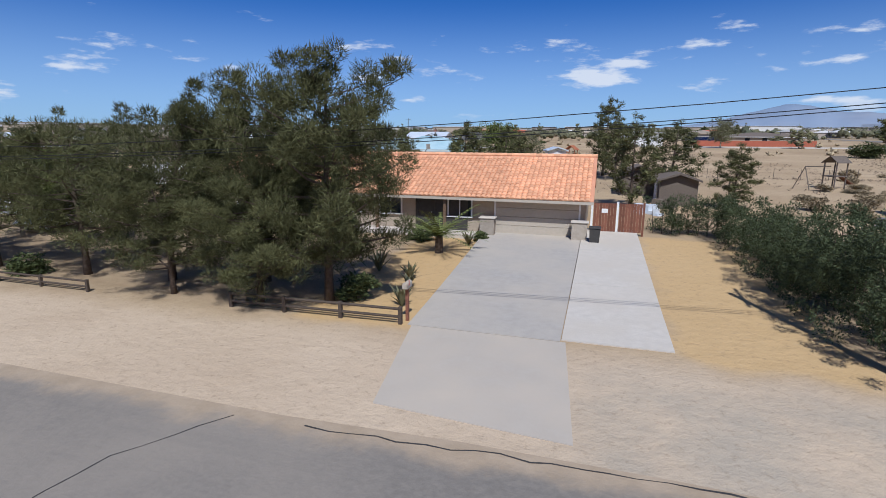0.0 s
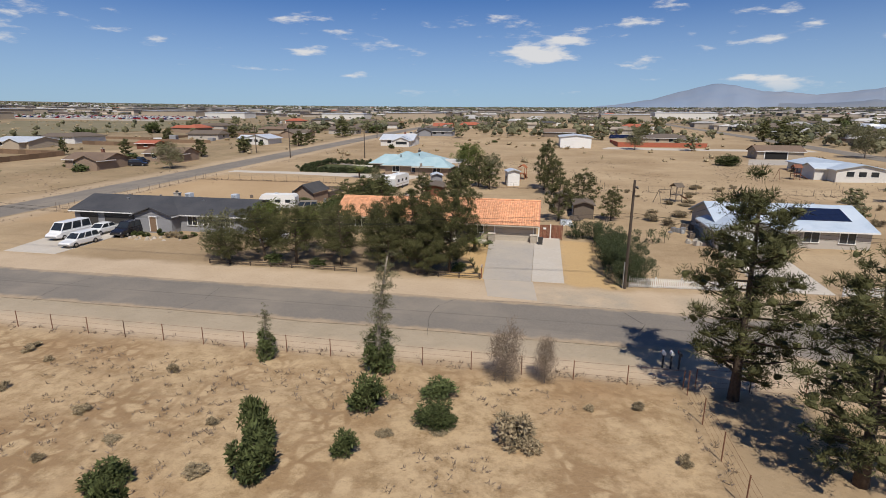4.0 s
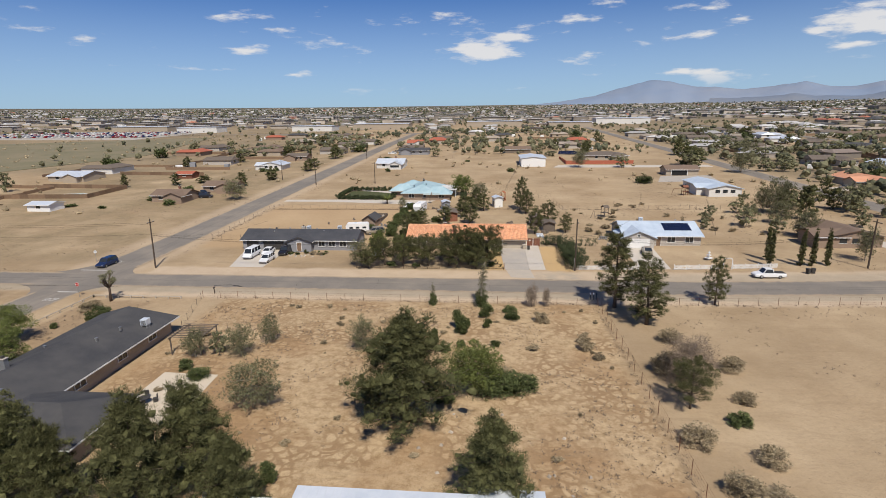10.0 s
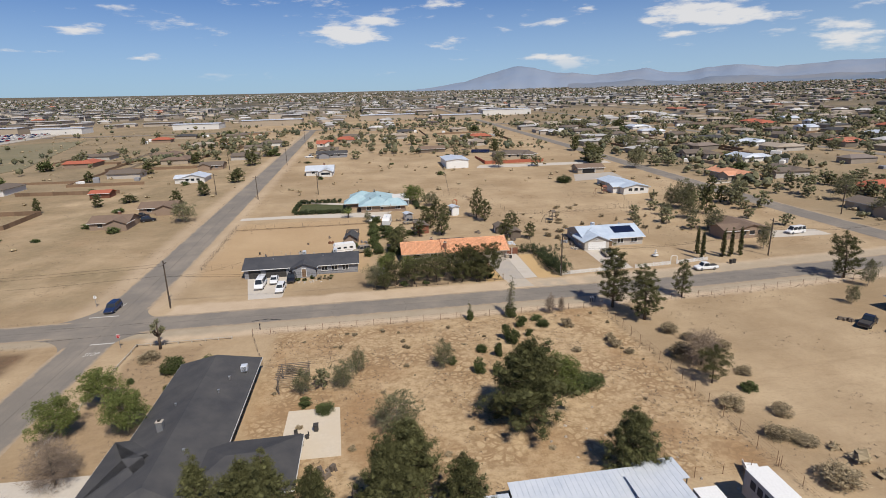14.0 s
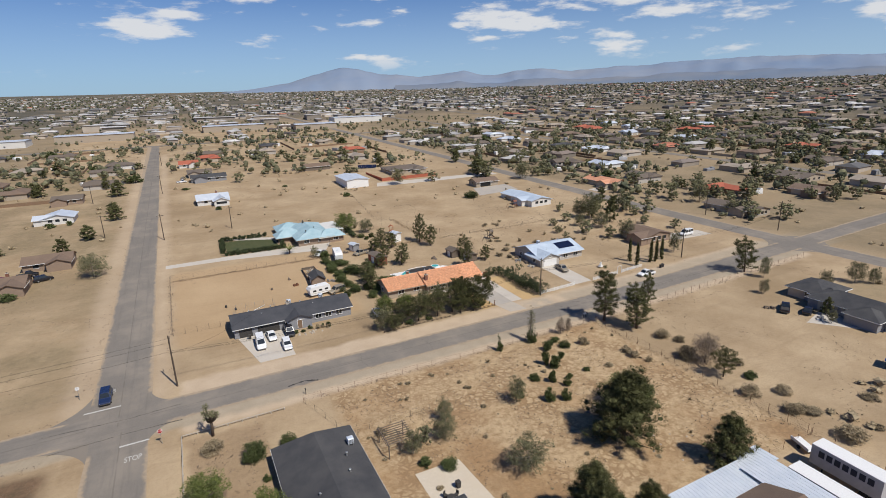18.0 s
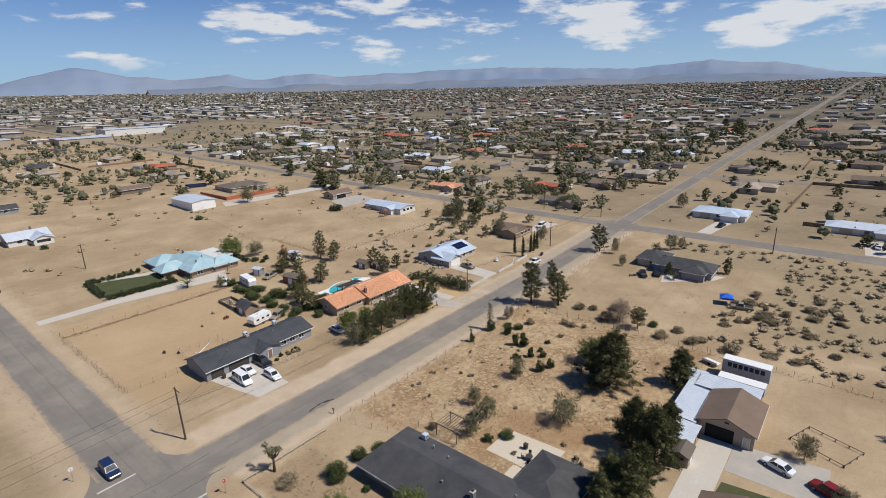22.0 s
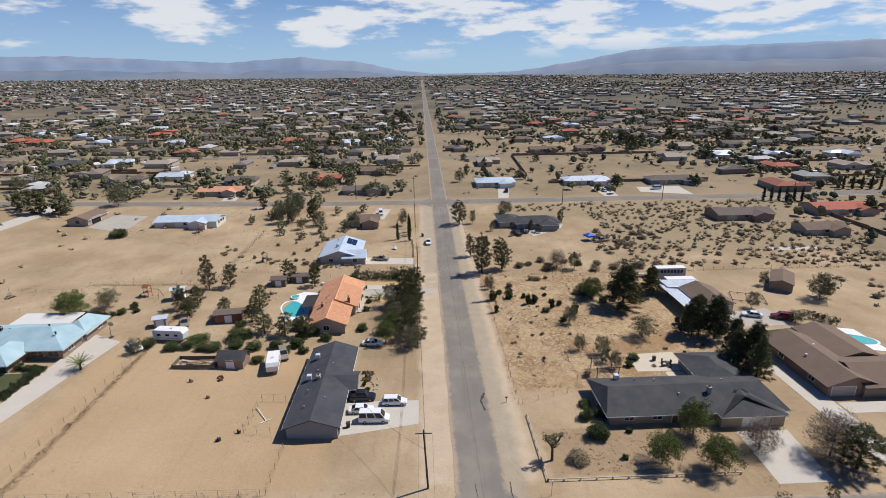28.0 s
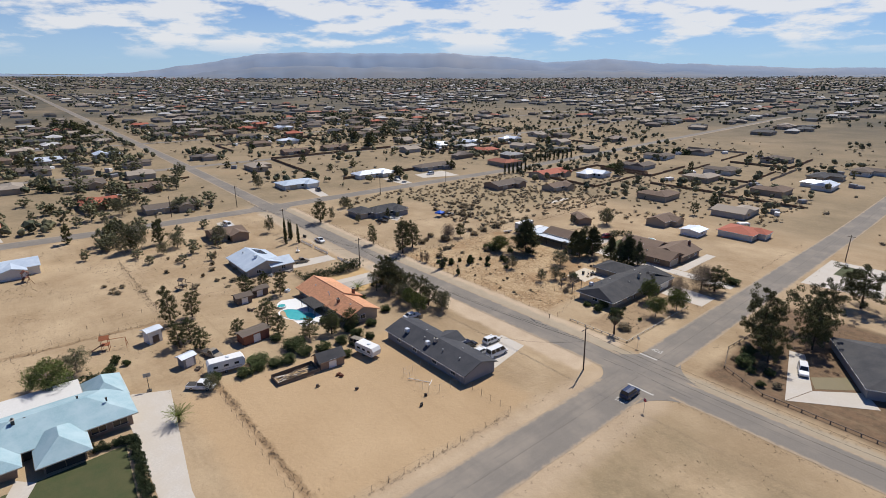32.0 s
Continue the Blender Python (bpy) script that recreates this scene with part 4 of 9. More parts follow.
# orange-roofed house
def orange_house():
    z0 = 0.36
    e = thing("house", "long tan stucco ranch house with orange tile roof and garage", "house", -14, 32, z0)
    X = lambda x: x + 14
    Y = lambda y: y - 32
    block(e, X(-17.4), X(-0.7), Y(27.4), Y(37.2), 2.5, 4.45, "x", "gable", "stucco_tan", "orange_bed", over=0.9, fascia="cream_paint")
    block(e, X(-28.0), X(-17.45), Y(28.6), Y(37.0), 2.5, 4.2, "x", "gable", "stucco_tan", "orange_bed", over=0.7, fascia="cream_paint")
    g = door(e, X(-3.5), Y(27.38), 0, 4.88, 2.13, "s", "cream_paint", "garage_door", 4)
    door(e, X(-10.4), Y(27.38), 0.1, 1.0, 2.05, "s", "dark_trim")
    for x in (-8.2, -12.8, -15.6):
        window(e, X(x), Y(27.38), 0.95, 1.5, 1.2, "s")
    for x in (-20, -24.5):
        window(e, X(x), Y(28.58), 0.95, 1.7, 1.2, "s")
    for x in (-4, -9, -14, -20, -25):
        window(e, X(x), Y(37.22), 0.95, 1.6, 1.1, "n")
    window(e, X(-28.02), Y(33), 0.95, 1.4, 1.1, "w")
    chimney(e, X(-17.0), Y(28.9), 2.6, 2.1)
    chimney(e, X(-19.8), Y(35.2), 2.6, 1.7)
    for x, y in ((-13.2, 34.4), (-14.6, 34.9), (-24.3, 34.2), (-6.2, 34.6)):
        vent(e, X(x), Y(y), 3.4, 0.22, 0.7)
    part("skylight", Matrix_box(X(-15.9), Y(29.4), 3.2), M["glass"], e, "dark skylight on the tile roof")
    # no recess is cut: a thin dark panel paints the porch shade
    part("porch_recess", Mesh().box(X(-9.4), Y(27.36), 0.05, 3.4, 0.05, 2.2), M["dark_trim"], e, "flat dark panel painting the shade of the entry recess")
    part("porch_floor", Mesh().box(X(-11.5), Y(26.6), -0.3, 9.6, 1.5, 0.36), M["concrete"], e)
    # porch posts with stone feet
    for x in (-6.3, -0.95):
        p = part("porch_pier", Mesh().box(X(x), Y(26.75), -0.3, 0.85, 0.6, 1.3, bevel=0.03), M["stone"], e, "low stone-clad pier")
        part("pier_cap", Mesh().box(X(x), Y(26.75), 1.0, 1.0, 0.72, 0.08, bevel=0.02), M["concrete"], p)
    for x in (-9.0, -13.5, -17.0):
        part("porch_post", Mesh().box(X(x), Y(26.75), -0.3, 0.16, 0.16, 2.72), M["wood"], e)
    return e


ORANGE = orange_house()


def grey_house():
    e = thing("house", "low grey house with dark shingle roof and two garages", "house", -53, 29, 0.22)
    X = lambda x: x + 53
    Y = lambda y: y - 29
    block(e, X(-66.6), X(-39.6), Y(24.6), Y(33.2), 2.5, 4.0, "x", "gable", "stucco_grey", "shingle_grey", over=0.6)
    block(e, X(-55.2), X(-49.6), Y(22.9), Y(27.0), 2.45, 3.5, "y", "gable", "stucco_grey", "shingle_grey", over=0.45, roof_name="porch_roof")
    door(e, X(-64.2), Y(24.58), 0, 2.6, 2.1, "s", "dark_trim", "garage_door", 4)
    door(e, X(-59.2), Y(24.58), 0, 4.6, 2.1, "s", "dark_trim", "garage_door", 4)
    door(e, X(-52.4), Y(22.88), 0.1, 1.0, 2.05, "s", "wood")
    for x in (-47.6, -45.2, -42.6):
        window(e, X(x), Y(24.58), 0.9, 1.5, 1.25, "s")
    for x in (-63, -57, -50, -44):
        window(e, X(x), Y(33.22), 0.95, 1.5, 1.1, "n")
    chimney(e, X(-53.6), Y(29.9), 3.2, 1.2, "old_concrete", 0.8)
    cooler(e, X(-45.2), Y(31.6), 3.2)
    cooler(e, X(-53.0), Y(31.8), 3.1)
    for x, y in ((-48, 28), (-50.5, 30.6), (-57.5, 31.2), (-60, 27.6), (-62.5, 30.8)):
        vent(e, X(x), Y(y), 3.3, 0.2, 0.5)
    return e


grey_house()


def corner_house():
    """The dark-roofed house on the corner lot, long side to the side street."""
    e = thing("house", "dark-roofed ranch house with pale stucco walls on the corner lot", "house", -60, -38, 0.0)
    X = lambda x: x + 60
    Y = lambda y: y + 38
    block(e, X(-65.4), X(-55.0), Y(-53.4), Y(-22.6), 2.5, 4.3, "y", "hip", "stucco_tan", "shingle_dark", over=0.9, hip=2.0)
    block(e, X(-57.0), X(-46.2), Y(-52.0), Y(-44.0), 2.45, 3.8, "x", "hip", "stucco_tan", "shingle_dark", over=0.8, roof_name="wing_roof")
    block(e, X(-67.4), X(-59.0), Y(-52.6), Y(-41.4), 2.45, 4.1, "x", "hip", "stucco_tan", "shingle_dark", over=0.4, roof_name="front_roof")
    for y in (-26, -31, -38.6):
        window(e, X(-65.42), Y(y), 0.9, 1.7, 1.25, "w")
    door(e, X(-65.42), Y(-34.2), 0.05, 1.0, 2.05, "w")
    door(e, X(-67.42), Y(-47.4), 0.0, 4.6, 2.1, "w", "white_paint", "garage_door", 4)
    for y in (-27, -33, -40):
        window(e, X(-54.98), Y(y), 0.9, 1.7, 1.25, "e")
    window(e, X(-60), Y(-22.58), 0.9, 1.6, 1.2, "n")
    cooler(e, X(-55.6), Y(-27.0), 2.85)
    chimney(e, X(-62.2), Y(-41.5), 3.0, 1.9, "steel", 0.7)
    for x, y in ((-57, -30), (-57.6, -33.5), (-62.3, -36), (-58.2, -46)):
        vent(e, X(x), Y(y), 3.4, 0.2, 0.5)
    return e


corner_house()


def turquoise_house():
    e = thing("house", "large white house with pale turquoise tile hip roofs", "house", -32, 95, gz(-32, 92))
    X = lambda x: x + 32
    Y = lambda y: y - 95
    W, R = "stucco_brown", "turquoise_tile"
    block(e, X(-38.8), X(-27.0), Y(87.3), Y(109.0), 2.6, 4.7, "y", "hip", W, R, over=0.9, fascia="cream_paint")
    block(e, X(-31.0), X(-22.8), Y(87.0), Y(92.0), 2.55, 4.3, "x", "hip", W, R, over=0.8, fascia="cream_paint", roof_name="rear_roof")
    block(e, X(-44.4), X(-36.0), Y(94.9), Y(100.5), 2.55, 4.25, "x", "hip", W, R, over=0.9, fascia="cream_paint", roof_name="wing_roof")
    block(e, X(-42.6), X(-34.0), Y(103.6), Y(112.0), 2.55, 4.4, "x", "hip", W, R, over=0.8, fascia="cream_paint", roof_name="side_roof")
    part("patio_cover", roof_slab(X(-26.8), X(-20.8), Y(92.9), Y(107.0), 2.65, 2.75, "y", "shed", 0.1), M["stucco_white"], e, "flat pale patio cover")
    for y in (93.4, 98, 102.4, 106.6):
        part("patio_post", Mesh().box(X(-21.1), Y(y), -0.3, 0.14, 0.14, 2.95), M["white_paint"], e)
    for x in (-36, -31):
        window(e, X(x), Y(87.28), 0.8, 1.8, 1.4, "s")
    window(e, X(-25.6), Y(86.98), 0.8, 1.8, 1.4, "s")
    for y in (89.2, 92.4):
        window(e, X(-38.82), Y(y), 0.6, 2.2, 1.6, "w", "cream_paint")
    for y in (96.4, 99.0):
        door(e, X(-44.42), Y(y), 0.0, 2.3, 2.1, "w", "dark_trim", "garage_door", 4)
    door(e, X(-38.82), Y(102.0), 0.05, 1.2, 2.1, "w", "dark_trim")
    for x, y in ((-33, 101.5), (-31.6, 94), (-35.4, 90.2)):
        vent(e, X(x), Y(y), 4.1, 0.25, 0.6, "dark_trim")
    chimney(e, X(-33.6), Y(103.0), 3.6, 1.6, "dark_trim", 0.6)
    return e


turquoise_house()


def solar_house():
    e = thing("house", "white house with pale blue-white roof and rooftop solar panels", "house", 26, 33, gz(22, 31))
    X = lambda x: x - 26
    Y = lambda y: y - 33
    block(e, X(22.0), X(39.2), Y(31.0), Y(43.4), 2.6, 4.6, "x", "gable", "stucco_pale", "blue_white_tile", over=0.7)
    block(e, X(21.2), X(28.2), Y(28.7), Y(36.0), 2.55, 4.0, "y", "gable", "stucco_pale", "blue_white_tile", over=0.6, roof_name="garage_roof")
    door(e, X(24.7), Y(28.68), 0, 4.8, 2.1, "s", "white_paint", "garage_door", 4)
    window(e, X(24.7), Y(28.68), 2.7, 0.7, 0.5, "s")
    for x in (32.6, 36.6):
        window(e, X(x), Y(30.98), 0.9, 1.8, 1.25, "s")
    door(e, X(29.8), Y(30.98), 0.05, 1.0, 2.05, "s")
    window(e, X(21.18), Y(32), 0.9, 1.4, 1.1, "w")
    window(e, X(21.98), Y(40), 0.9, 1.4, 1.1, "w")
    cooler(e, X(27.5), Y(38.4), 4.2)
    vent(e, X(36), Y(39.4), 3.9, 0.25, 0.6)
    # solar array on the south slope
    pit = math.atan2(2.0, 6.2)
    arr = new("solar_array")
    arr.parent = e
    arr.matrix_basis = Matrix.Translation((X(34.6), Y(34.4), 3.82)) @ Matrix.Rotation(pit, 4, "X")
    for i in range(6):
        for j in range(2):
            p = part("solar_panel", Mesh().box(-2.55 + i * 1.02, -0.85 + j * 1.7, 0.0, 1.0, 1.66, 0.05), M["solar"], arr)
    return e


solar_house()


def workshop():
    e = thing("workshop", "tan workshop with brown gable roof and open garage door", "shed", -17, -65.3, 0.0)
    X = lambda x: x + 17
    Y = lambda y: y + 65.3
    block(e, X(-22.4), X(-11.4), Y(-69.6), Y(-61.0), 2.9, 4.6, "x", "gable", "stucco_tan", "shingle_brown", over=0.4)
    # the wall is closed here; a black panel paints the unlit inside
    part("door_opening", Mesh().box(X(-22.42), Y(-64.4), 0.02, 0.06, 4.4, 2.5), M["interior_shade"], e, "flat black panel painting the shade inside an open garage doorway")
    door(e, X(-22.42), Y(-68.5), 0.02, 0.95, 2.05, "w", "steel")
    part("gable_vent", Mesh().box(X(-22.44), Y(-65.3), 3.5, 0.06, 0.7, 0.35, bevel=0.02), M["dark_trim"], e)
    return e


workshop()


def brown_house():
    e = thing("house", "large low house with brown shingle roofs", "house", -49, -75, 0.0)
    X = lambda x: x + 49
    Y = lambda y: y + 75
    block(e, X(-59.4), X(-40.0), Y(-76.0), Y(-66.4), 2.5, 4.2, "x", "gable", "stucco_brown", "shingle_brown", over=0.7, fascia="dark_trim")
    block(e, X(-60.0), X(-49.5), Y(-87.0), Y(-73.0), 2.5, 4.3, "y", "gable", "stucco_brown", "shingle_brown", over=0.7, fascia="dark_trim", roof_name="front_roof")
    block(e, X(-49.4), X(-36.0), Y(-85.0), Y(-76.2), 2.45, 3.6, "x", "gable", "stucco_brown", "shingle_brown", over=0.6, fascia="dark_trim", roof_name="rear_roof")
    door(e, X(-59.42), Y(-69.4), 0, 4.6, 2.1, "w", "cream_paint", "garage_door", 4)
    window(e, X(-60.02), Y(-79), 0.9, 1.7, 1.2, "w")
    window(e, X(-60.02), Y(-84), 0.9, 1.7, 1.2, "w")
    for x in (-55, -46):
        window(e, X(x), Y(-66.38), 0.9, 1.6, 1.2, "n")
    chimney(e, X(-57), Y(-85.0), 3.0, 2.0, "brick", 0.8)
    for x, y in ((-50, -68.5), (-46, -73), (-55, -79)):
        vent(e, X(x), Y(y), 3.2, 0.3, 0.5, "white_metal")
    return e


brown_house()


# ---- plants ----
def blades(rng, centres, radii, count, size, flat=0.75, up=0.0, thin=0.38):
    """Triangles, like tufts of leaves, filling balls round the centres."""
    c = np.repeat(np.asarray(centres, float), count, 0)
    r = np.repeat(np.asarray(radii, float), count)[:, None]
    d = rng.normal(size=c.shape)
    d /= np.linalg.norm(d, axis=1, keepdims=True) + 1e-9
    p = c + d * r * rng.uniform(0.25, 1.0, (len(c), 1)) ** 0.6 * np.array([1, 1, flat])
    out = d * 0.9 + rng.normal(size=d.shape) * 0.6 + np.array([0, 0, up])
    out /= np.linalg.norm(out, axis=1, keepdims=True) + 1e-9
    side = np.cross(out, rng.normal(size=d.shape))
    side /= np.linalg.norm(side, axis=1, keepdims=True) + 1e-9
    s = size * rng.uniform(0.6, 1.4, (len(c), 1))
    return np.stack([p - side * s * thin, p + side * s * thin, p + out * s * 1.3], 1).reshape(-1, 3)


def lumps(rng, centres, radii, flat=0.9, jag=0.2):
    """Ragged clumps of foliage, twenty facets each, for plants that stay far off."""
    g = (1 + math.sqrt(5)) / 2
    v = np.array([(-1, g, 0), (1, g, 0), (-1, -g, 0), (1, -g, 0), (0, -1, g), (0, 1, g), (0, -1, -g), (0, 1, -g), (g, 0, -1), (g, 0, 1), (-g, 0, -1), (-g, 0, 1)]) / math.hypot(1, g)
    f = np.array([(0, 11, 5), (0, 5, 1), (0, 1, 7), (0, 7, 10), (0, 10, 11), (1, 5, 9), (5, 11, 4), (11, 10, 2), (10, 7, 6), (7, 1, 8), (3, 9, 4), (3, 4, 2), (3, 2, 6), (3, 6, 8), (3, 8, 9), (4, 9, 5), (2, 4, 11), (6, 2, 10), (8, 6, 7), (9, 8, 1)])
    c, r = np.asarray(centres, float), np.asarray(radii, float)
    a = rng.uniform(0, 6.283, len(c))
    turn = np.stack([np.cos(a), -np.sin(a), np.sin(a), np.cos(a)], 1).reshape(-1, 2, 2)
    p = v[None] * (1 + jag * rng.normal(size=(len(c), 12, 1)))
    p[:, :, :2] = np.einsum("nij,nkj->nki", turn, p[:, :, :2])
    p = c[:, None] + p * r[:, None, None] * np.array([1, 1, flat])
    return p[:, f].reshape(-1, 3)


def far_plants(rng, c, s, flat, count, size, second=True):
    """Crowns for plants past counting: one or two ragged clumps each, and a few loose tufts."""
    out = [lumps(rng, c, s * 0.74, flat)]
    if second:
        off = rng.normal(size=c.shape) * s[:, None] * np.array([0.42, 0.42, 0.22])
        out.append(lumps(rng, c + off, s * rng.uniform(0.4, 0.68, len(s)), flat))
    if count:
        out.append(blades(rng, c, s, count, size, flat, 0.25, 0.42))
    return np.concatenate(out)


def trunk_and_limbs(rng, height, girth, limbs, reach, low=0.25, sides=7, lean=0.05):
    m = Mesh()
    n = 6
    bend = rng.normal(size=2) * lean * height
    pts = [(bend[0] * (k / n) ** 2, bend[1] * (k / n) ** 2, height * 0.92 * k / n - (0.25 if k == 0 else 0)) for k in range(n + 1)]
    m.tube(pts, [girth * (1.25 if k == 0 else 1 - 0.85 * k / n) for k in range(n + 1)], sides)
    tips = []
    for i in range(limbs):
        t = low + (0.93 - low) * (i + 0.5) / limbs
        a = i * 2.4 + rng.uniform(-0.4, 0.4)
        k = min(n - 1, int(t * n))
        u = t * n - k
        o = Vector(pts[k]).lerp(Vector(pts[k + 1]), u)
        L = reach(t) * rng.uniform(0.75, 1.12)
        rise = rng.uniform(0.05, 0.45) * L
        e = o + Vector((math.cos(a) * L, math.sin(a) * L, rise))
        mid = o.lerp(e, 0.5) + Vector((0, 0, -0.05 * L))
        g = girth * 0.34 * (1.1 - t)
        m.tube([o, mid, e], [g + 0.012, g * 0.7 + 0.01, 0.012], 5, cap=False)
        tips.append((o, mid, e, L, t))
    tips.append((Vector(pts[-2]), Vector(pts[-1]), Vector(pts[-1]) + Vector((0, 0, height * 0.06)), reach(0.9), 1.0))
    return m, tips


def tree_kind(name, label, seed, height, width, leaf, bark="bark", limbs=26, reach=None, clump=0.16, count=110, size=0.26, low=0.2, flat=0.7, girth=None, twigs=3, lean=0.04, up=0.0, thin=0.38, core=0.0):
    """A tree of its own: trunk with limbs, and a crown of tufts along the limbs."""
    rng = np.random.RandomState(seed)
    W = width / 2
    reach = reach or (lambda t: W * (0.95 - 0.75 * abs(t - 0.45) ** 1.3))
    wood, tips = trunk_and_limbs(rng, height, girth or height * 0.022, limbs, lambda t: reach(t) * 0.8, low, lean=lean)
    cs, rs = [], []
    for o, mid, e, L, t in tips:
        for k in range(twigs):
            f = 1.0 - 0.62 * k / max(1, twigs - 1) * rng.uniform(0.6, 1.1)
            q = Vector(o).lerp(Vector(e), max(0.3, f)) + Vector(rng.normal(size=3) * 0.06 * width)
            cs.append(q)
            rs.append(width * clump * rng.uniform(0.65, 1.25) * (0.75 if t > 0.85 else 1.0))
    e = thing(name, label, "tree")
    part("trunk", wood, M[bark], e, smooth=True)
    tri = blades(rng, [tuple(c) for c in cs], rs, count, size, flat, up, thin)
    if core:
        tri = np.concatenate([tri, lumps(rng, [tuple(c) for c in cs], [r * core for r in rs], flat)])
    part("crown", soup("crown", tri, M[leaf]), None, e)
    e["h0"], e["w0"] = height, width
    return e


KINDS, TURN_ = {}, {}


def plant(kind, x, y, h, w, rz=None, label="", group="", z=None):
    """Stands a plant of a kind at its height and width: the first stands itself, further ones are copies."""
    if kind in ("scrub", "bush") and w > 2.5:
        kind = "big_" + kind
    pool = KINDS[kind]
    TURN_[kind] = k = (TURN_.get(kind, -1) + 1) % len(pool)
    src, used = pool[k]
    m = pose(x, y, (gz(x, y) if z is None else z) - 0.05, 0, 0, rz if rz is not None else (x * 37 + y * 91) % 360)
    if used:
        ob = copy_thing(src, m)
    else:
        ob = src
        ob.matrix_basis = m
        pool[k] = (src, True)
    sw, sh = w / src["w0"], h / src["h0"]
    ob.scale = (sw, sw, sh)
    if label:
        ob["label"] = label
    if group:
        ob["group"] = group
    return ob


def bush_kind(name, label, seed, leaf, stems="old_wood", count=60, size=0.13, clumps=26, flat=0.8, category="bush", open_=0.0):
    """A shrub one metre high and wide: stems from the ground and tufts round them."""
    rng = np.random.RandomState(seed)
    e = thing(name, label, category)
    m = Mesh()
    cs = []
    for i in range(clumps):
        a, r = rng.uniform(0, 6.283), math.sqrt(rng.uniform(0.02, 1)) * 0.36
        z = rng.uniform(0.16, 0.86) * math.sqrt(max(0.05, 1 - (r / 0.48) ** 2))
        q = (math.cos(a) * r, math.sin(a) * r, z)
        cs.append(q)
        if i % 2 == 0:
            m.tube([(q[0] * 0.12, q[1] * 0.12, -0.05), (q[0] * 0.6, q[1] * 0.6, z * 0.6), q], [0.018, 0.012, 0.005], 4, cap=False)
    part("stem", m, M[stems], e)
    tri = blades(rng, cs, [0.15 + 0.05 * rng.rand() for _ in cs], count, size, flat, 0.3, 0.3)
    part("foliage", soup("foliage", tri, M[leaf]), None, e)
    e["h0"], e["w0"] = 1.0, 1.0
    return e


def pine_kind(label, seed, height, width, reach, limbs=40, tufts=4, count=90, size=0.30, thin=0.11, low=0.1, puff=0.062, flat=0.72, lean=0.05, name="pine_tree", up=0.55, core=0.42):
    """A pine: whorls of limbs of uneven length, each set with separate puffs of needles that leave dark hollows."""
    rng = np.random.RandomState(seed)
    W = width / 2
    wood, tips = trunk_and_limbs(rng, height, height * 0.022, limbs, lambda t: W * reach(t) * rng.uniform(0.72, 1.12), low, lean=lean)
    cs, rs = [], []
    for o, mid, e, L, t in tips:
        for k in range(tufts):
            f = 1.0 - 0.66 * k / tufts
            q = Vector(o).lerp(Vector(e), f) + Vector(rng.normal(size=3)) * 0.035 * width * (1 if k else 0.4)
            cs.append(tuple(q + Vector((0, 0, 0.02 * width))))
            rs.append(width * puff * rng.uniform(0.55, 1.35) * (0.72 if t > 0.85 else 1.0))
    e = thing(name, label, "tree")
    part("trunk", wood, M["bark"], e, smooth=True)
    tri = blades(rng, cs, rs, count, size, flat, up, thin)
    if core:
        tri = np.concatenate([tri, lumps(rng, cs, [r * core for r in rs], flat, 0.32)])
    part("crown", soup("crown", tri, M["pine_leaf"]), None, e)
    e["h0"], e["w0"] = height, width
    return e


cone = lambda t: (0.62 + 0.9 * min(t, 0.32)) * (1.0 - 0.80 * max(0.0, t - 0.30) ** 1.15)
dome = lambda t: min(1.0, 0.45 + 1.3 * t) * (1.0 - 0.95 * max(0.0, t - 0.5) ** 1.2)
skirt = lambda t: 1.04 - 0.86 * t ** 1.2
pine_reach = lambda w: (lambda t: w / 2 * cone(t))
KINDS["pine"] = [(pine_kind("dark green pine with clumped needles and a short trunk", 10 + i, 9, 7, cone, limbs=36, count=70, size=0.21, thin=0.12, puff=0.074), False) for i in range(3)]
KINDS["street_pine"] = [(pine_kind("tall dark green pine beside the street", 15 + i, 12, 7, cone, limbs=58, count=100, size=0.20, thin=0.09, puff=0.074, low=0.12), False) for i in range(2)]
KINDS["front_pine"] = [(pine_kind("broad dark green pine in the front garden by the log fence", 30 + i, 8, 7, dome, limbs=36, count=230, size=0.16, thin=0.085, low=0.22, puff=0.084, lean=0.1, core=0.0), False) for i in range(3)]
KINDS["garden_pine"] = [(pine_kind("broad dark green pine with puffs of needles in the front garden", 35 + i, 8, 7, dome, limbs=46, count=330, size=0.15, thin=0.085, low=0.16, puff=0.082, lean=0.07, core=0.0), False) for i in range(2)]
KINDS["lot_pine"] = [(pine_kind("large dark green pine with puffs of needles down to the ground", 40 + i, 9, 8, skirt, limbs=66, count=150, size=0.19, thin=0.10, low=0.05, puff=0.086, lean=0.06), False) for i in range(2)]
KINDS["spruce"] = [(pine_kind("dense dark spruce with layered branches", 50 + i, 10, 8, lambda t: 1.06 - t, limbs=76, count=90, size=0.15, thin=0.14, low=0.05, puff=0.06, flat=0.55, lean=0.02, name="spruce_tree", up=0.2), False) for i in range(2)]
KINDS["green"] = [(tree_kind("leafy_tree", "bright green leafy tree with several stems", 60 + i, 7, 8, "green_leaf", "pale_bark", limbs=28, clump=0.12, count=120, size=0.17, low=0.3, flat=0.75), False) for i in range(2)]
KINDS["olive"] = [(tree_kind("desert_tree", "thin grey-green desert tree with open crown", 70 + i, 6, 7, "olive_leaf", "pale_bark", limbs=26, clump=0.105, count=52, size=0.2, low=0.2, flat=0.8, twigs=4, thin=0.24), False) for i in range(3)]
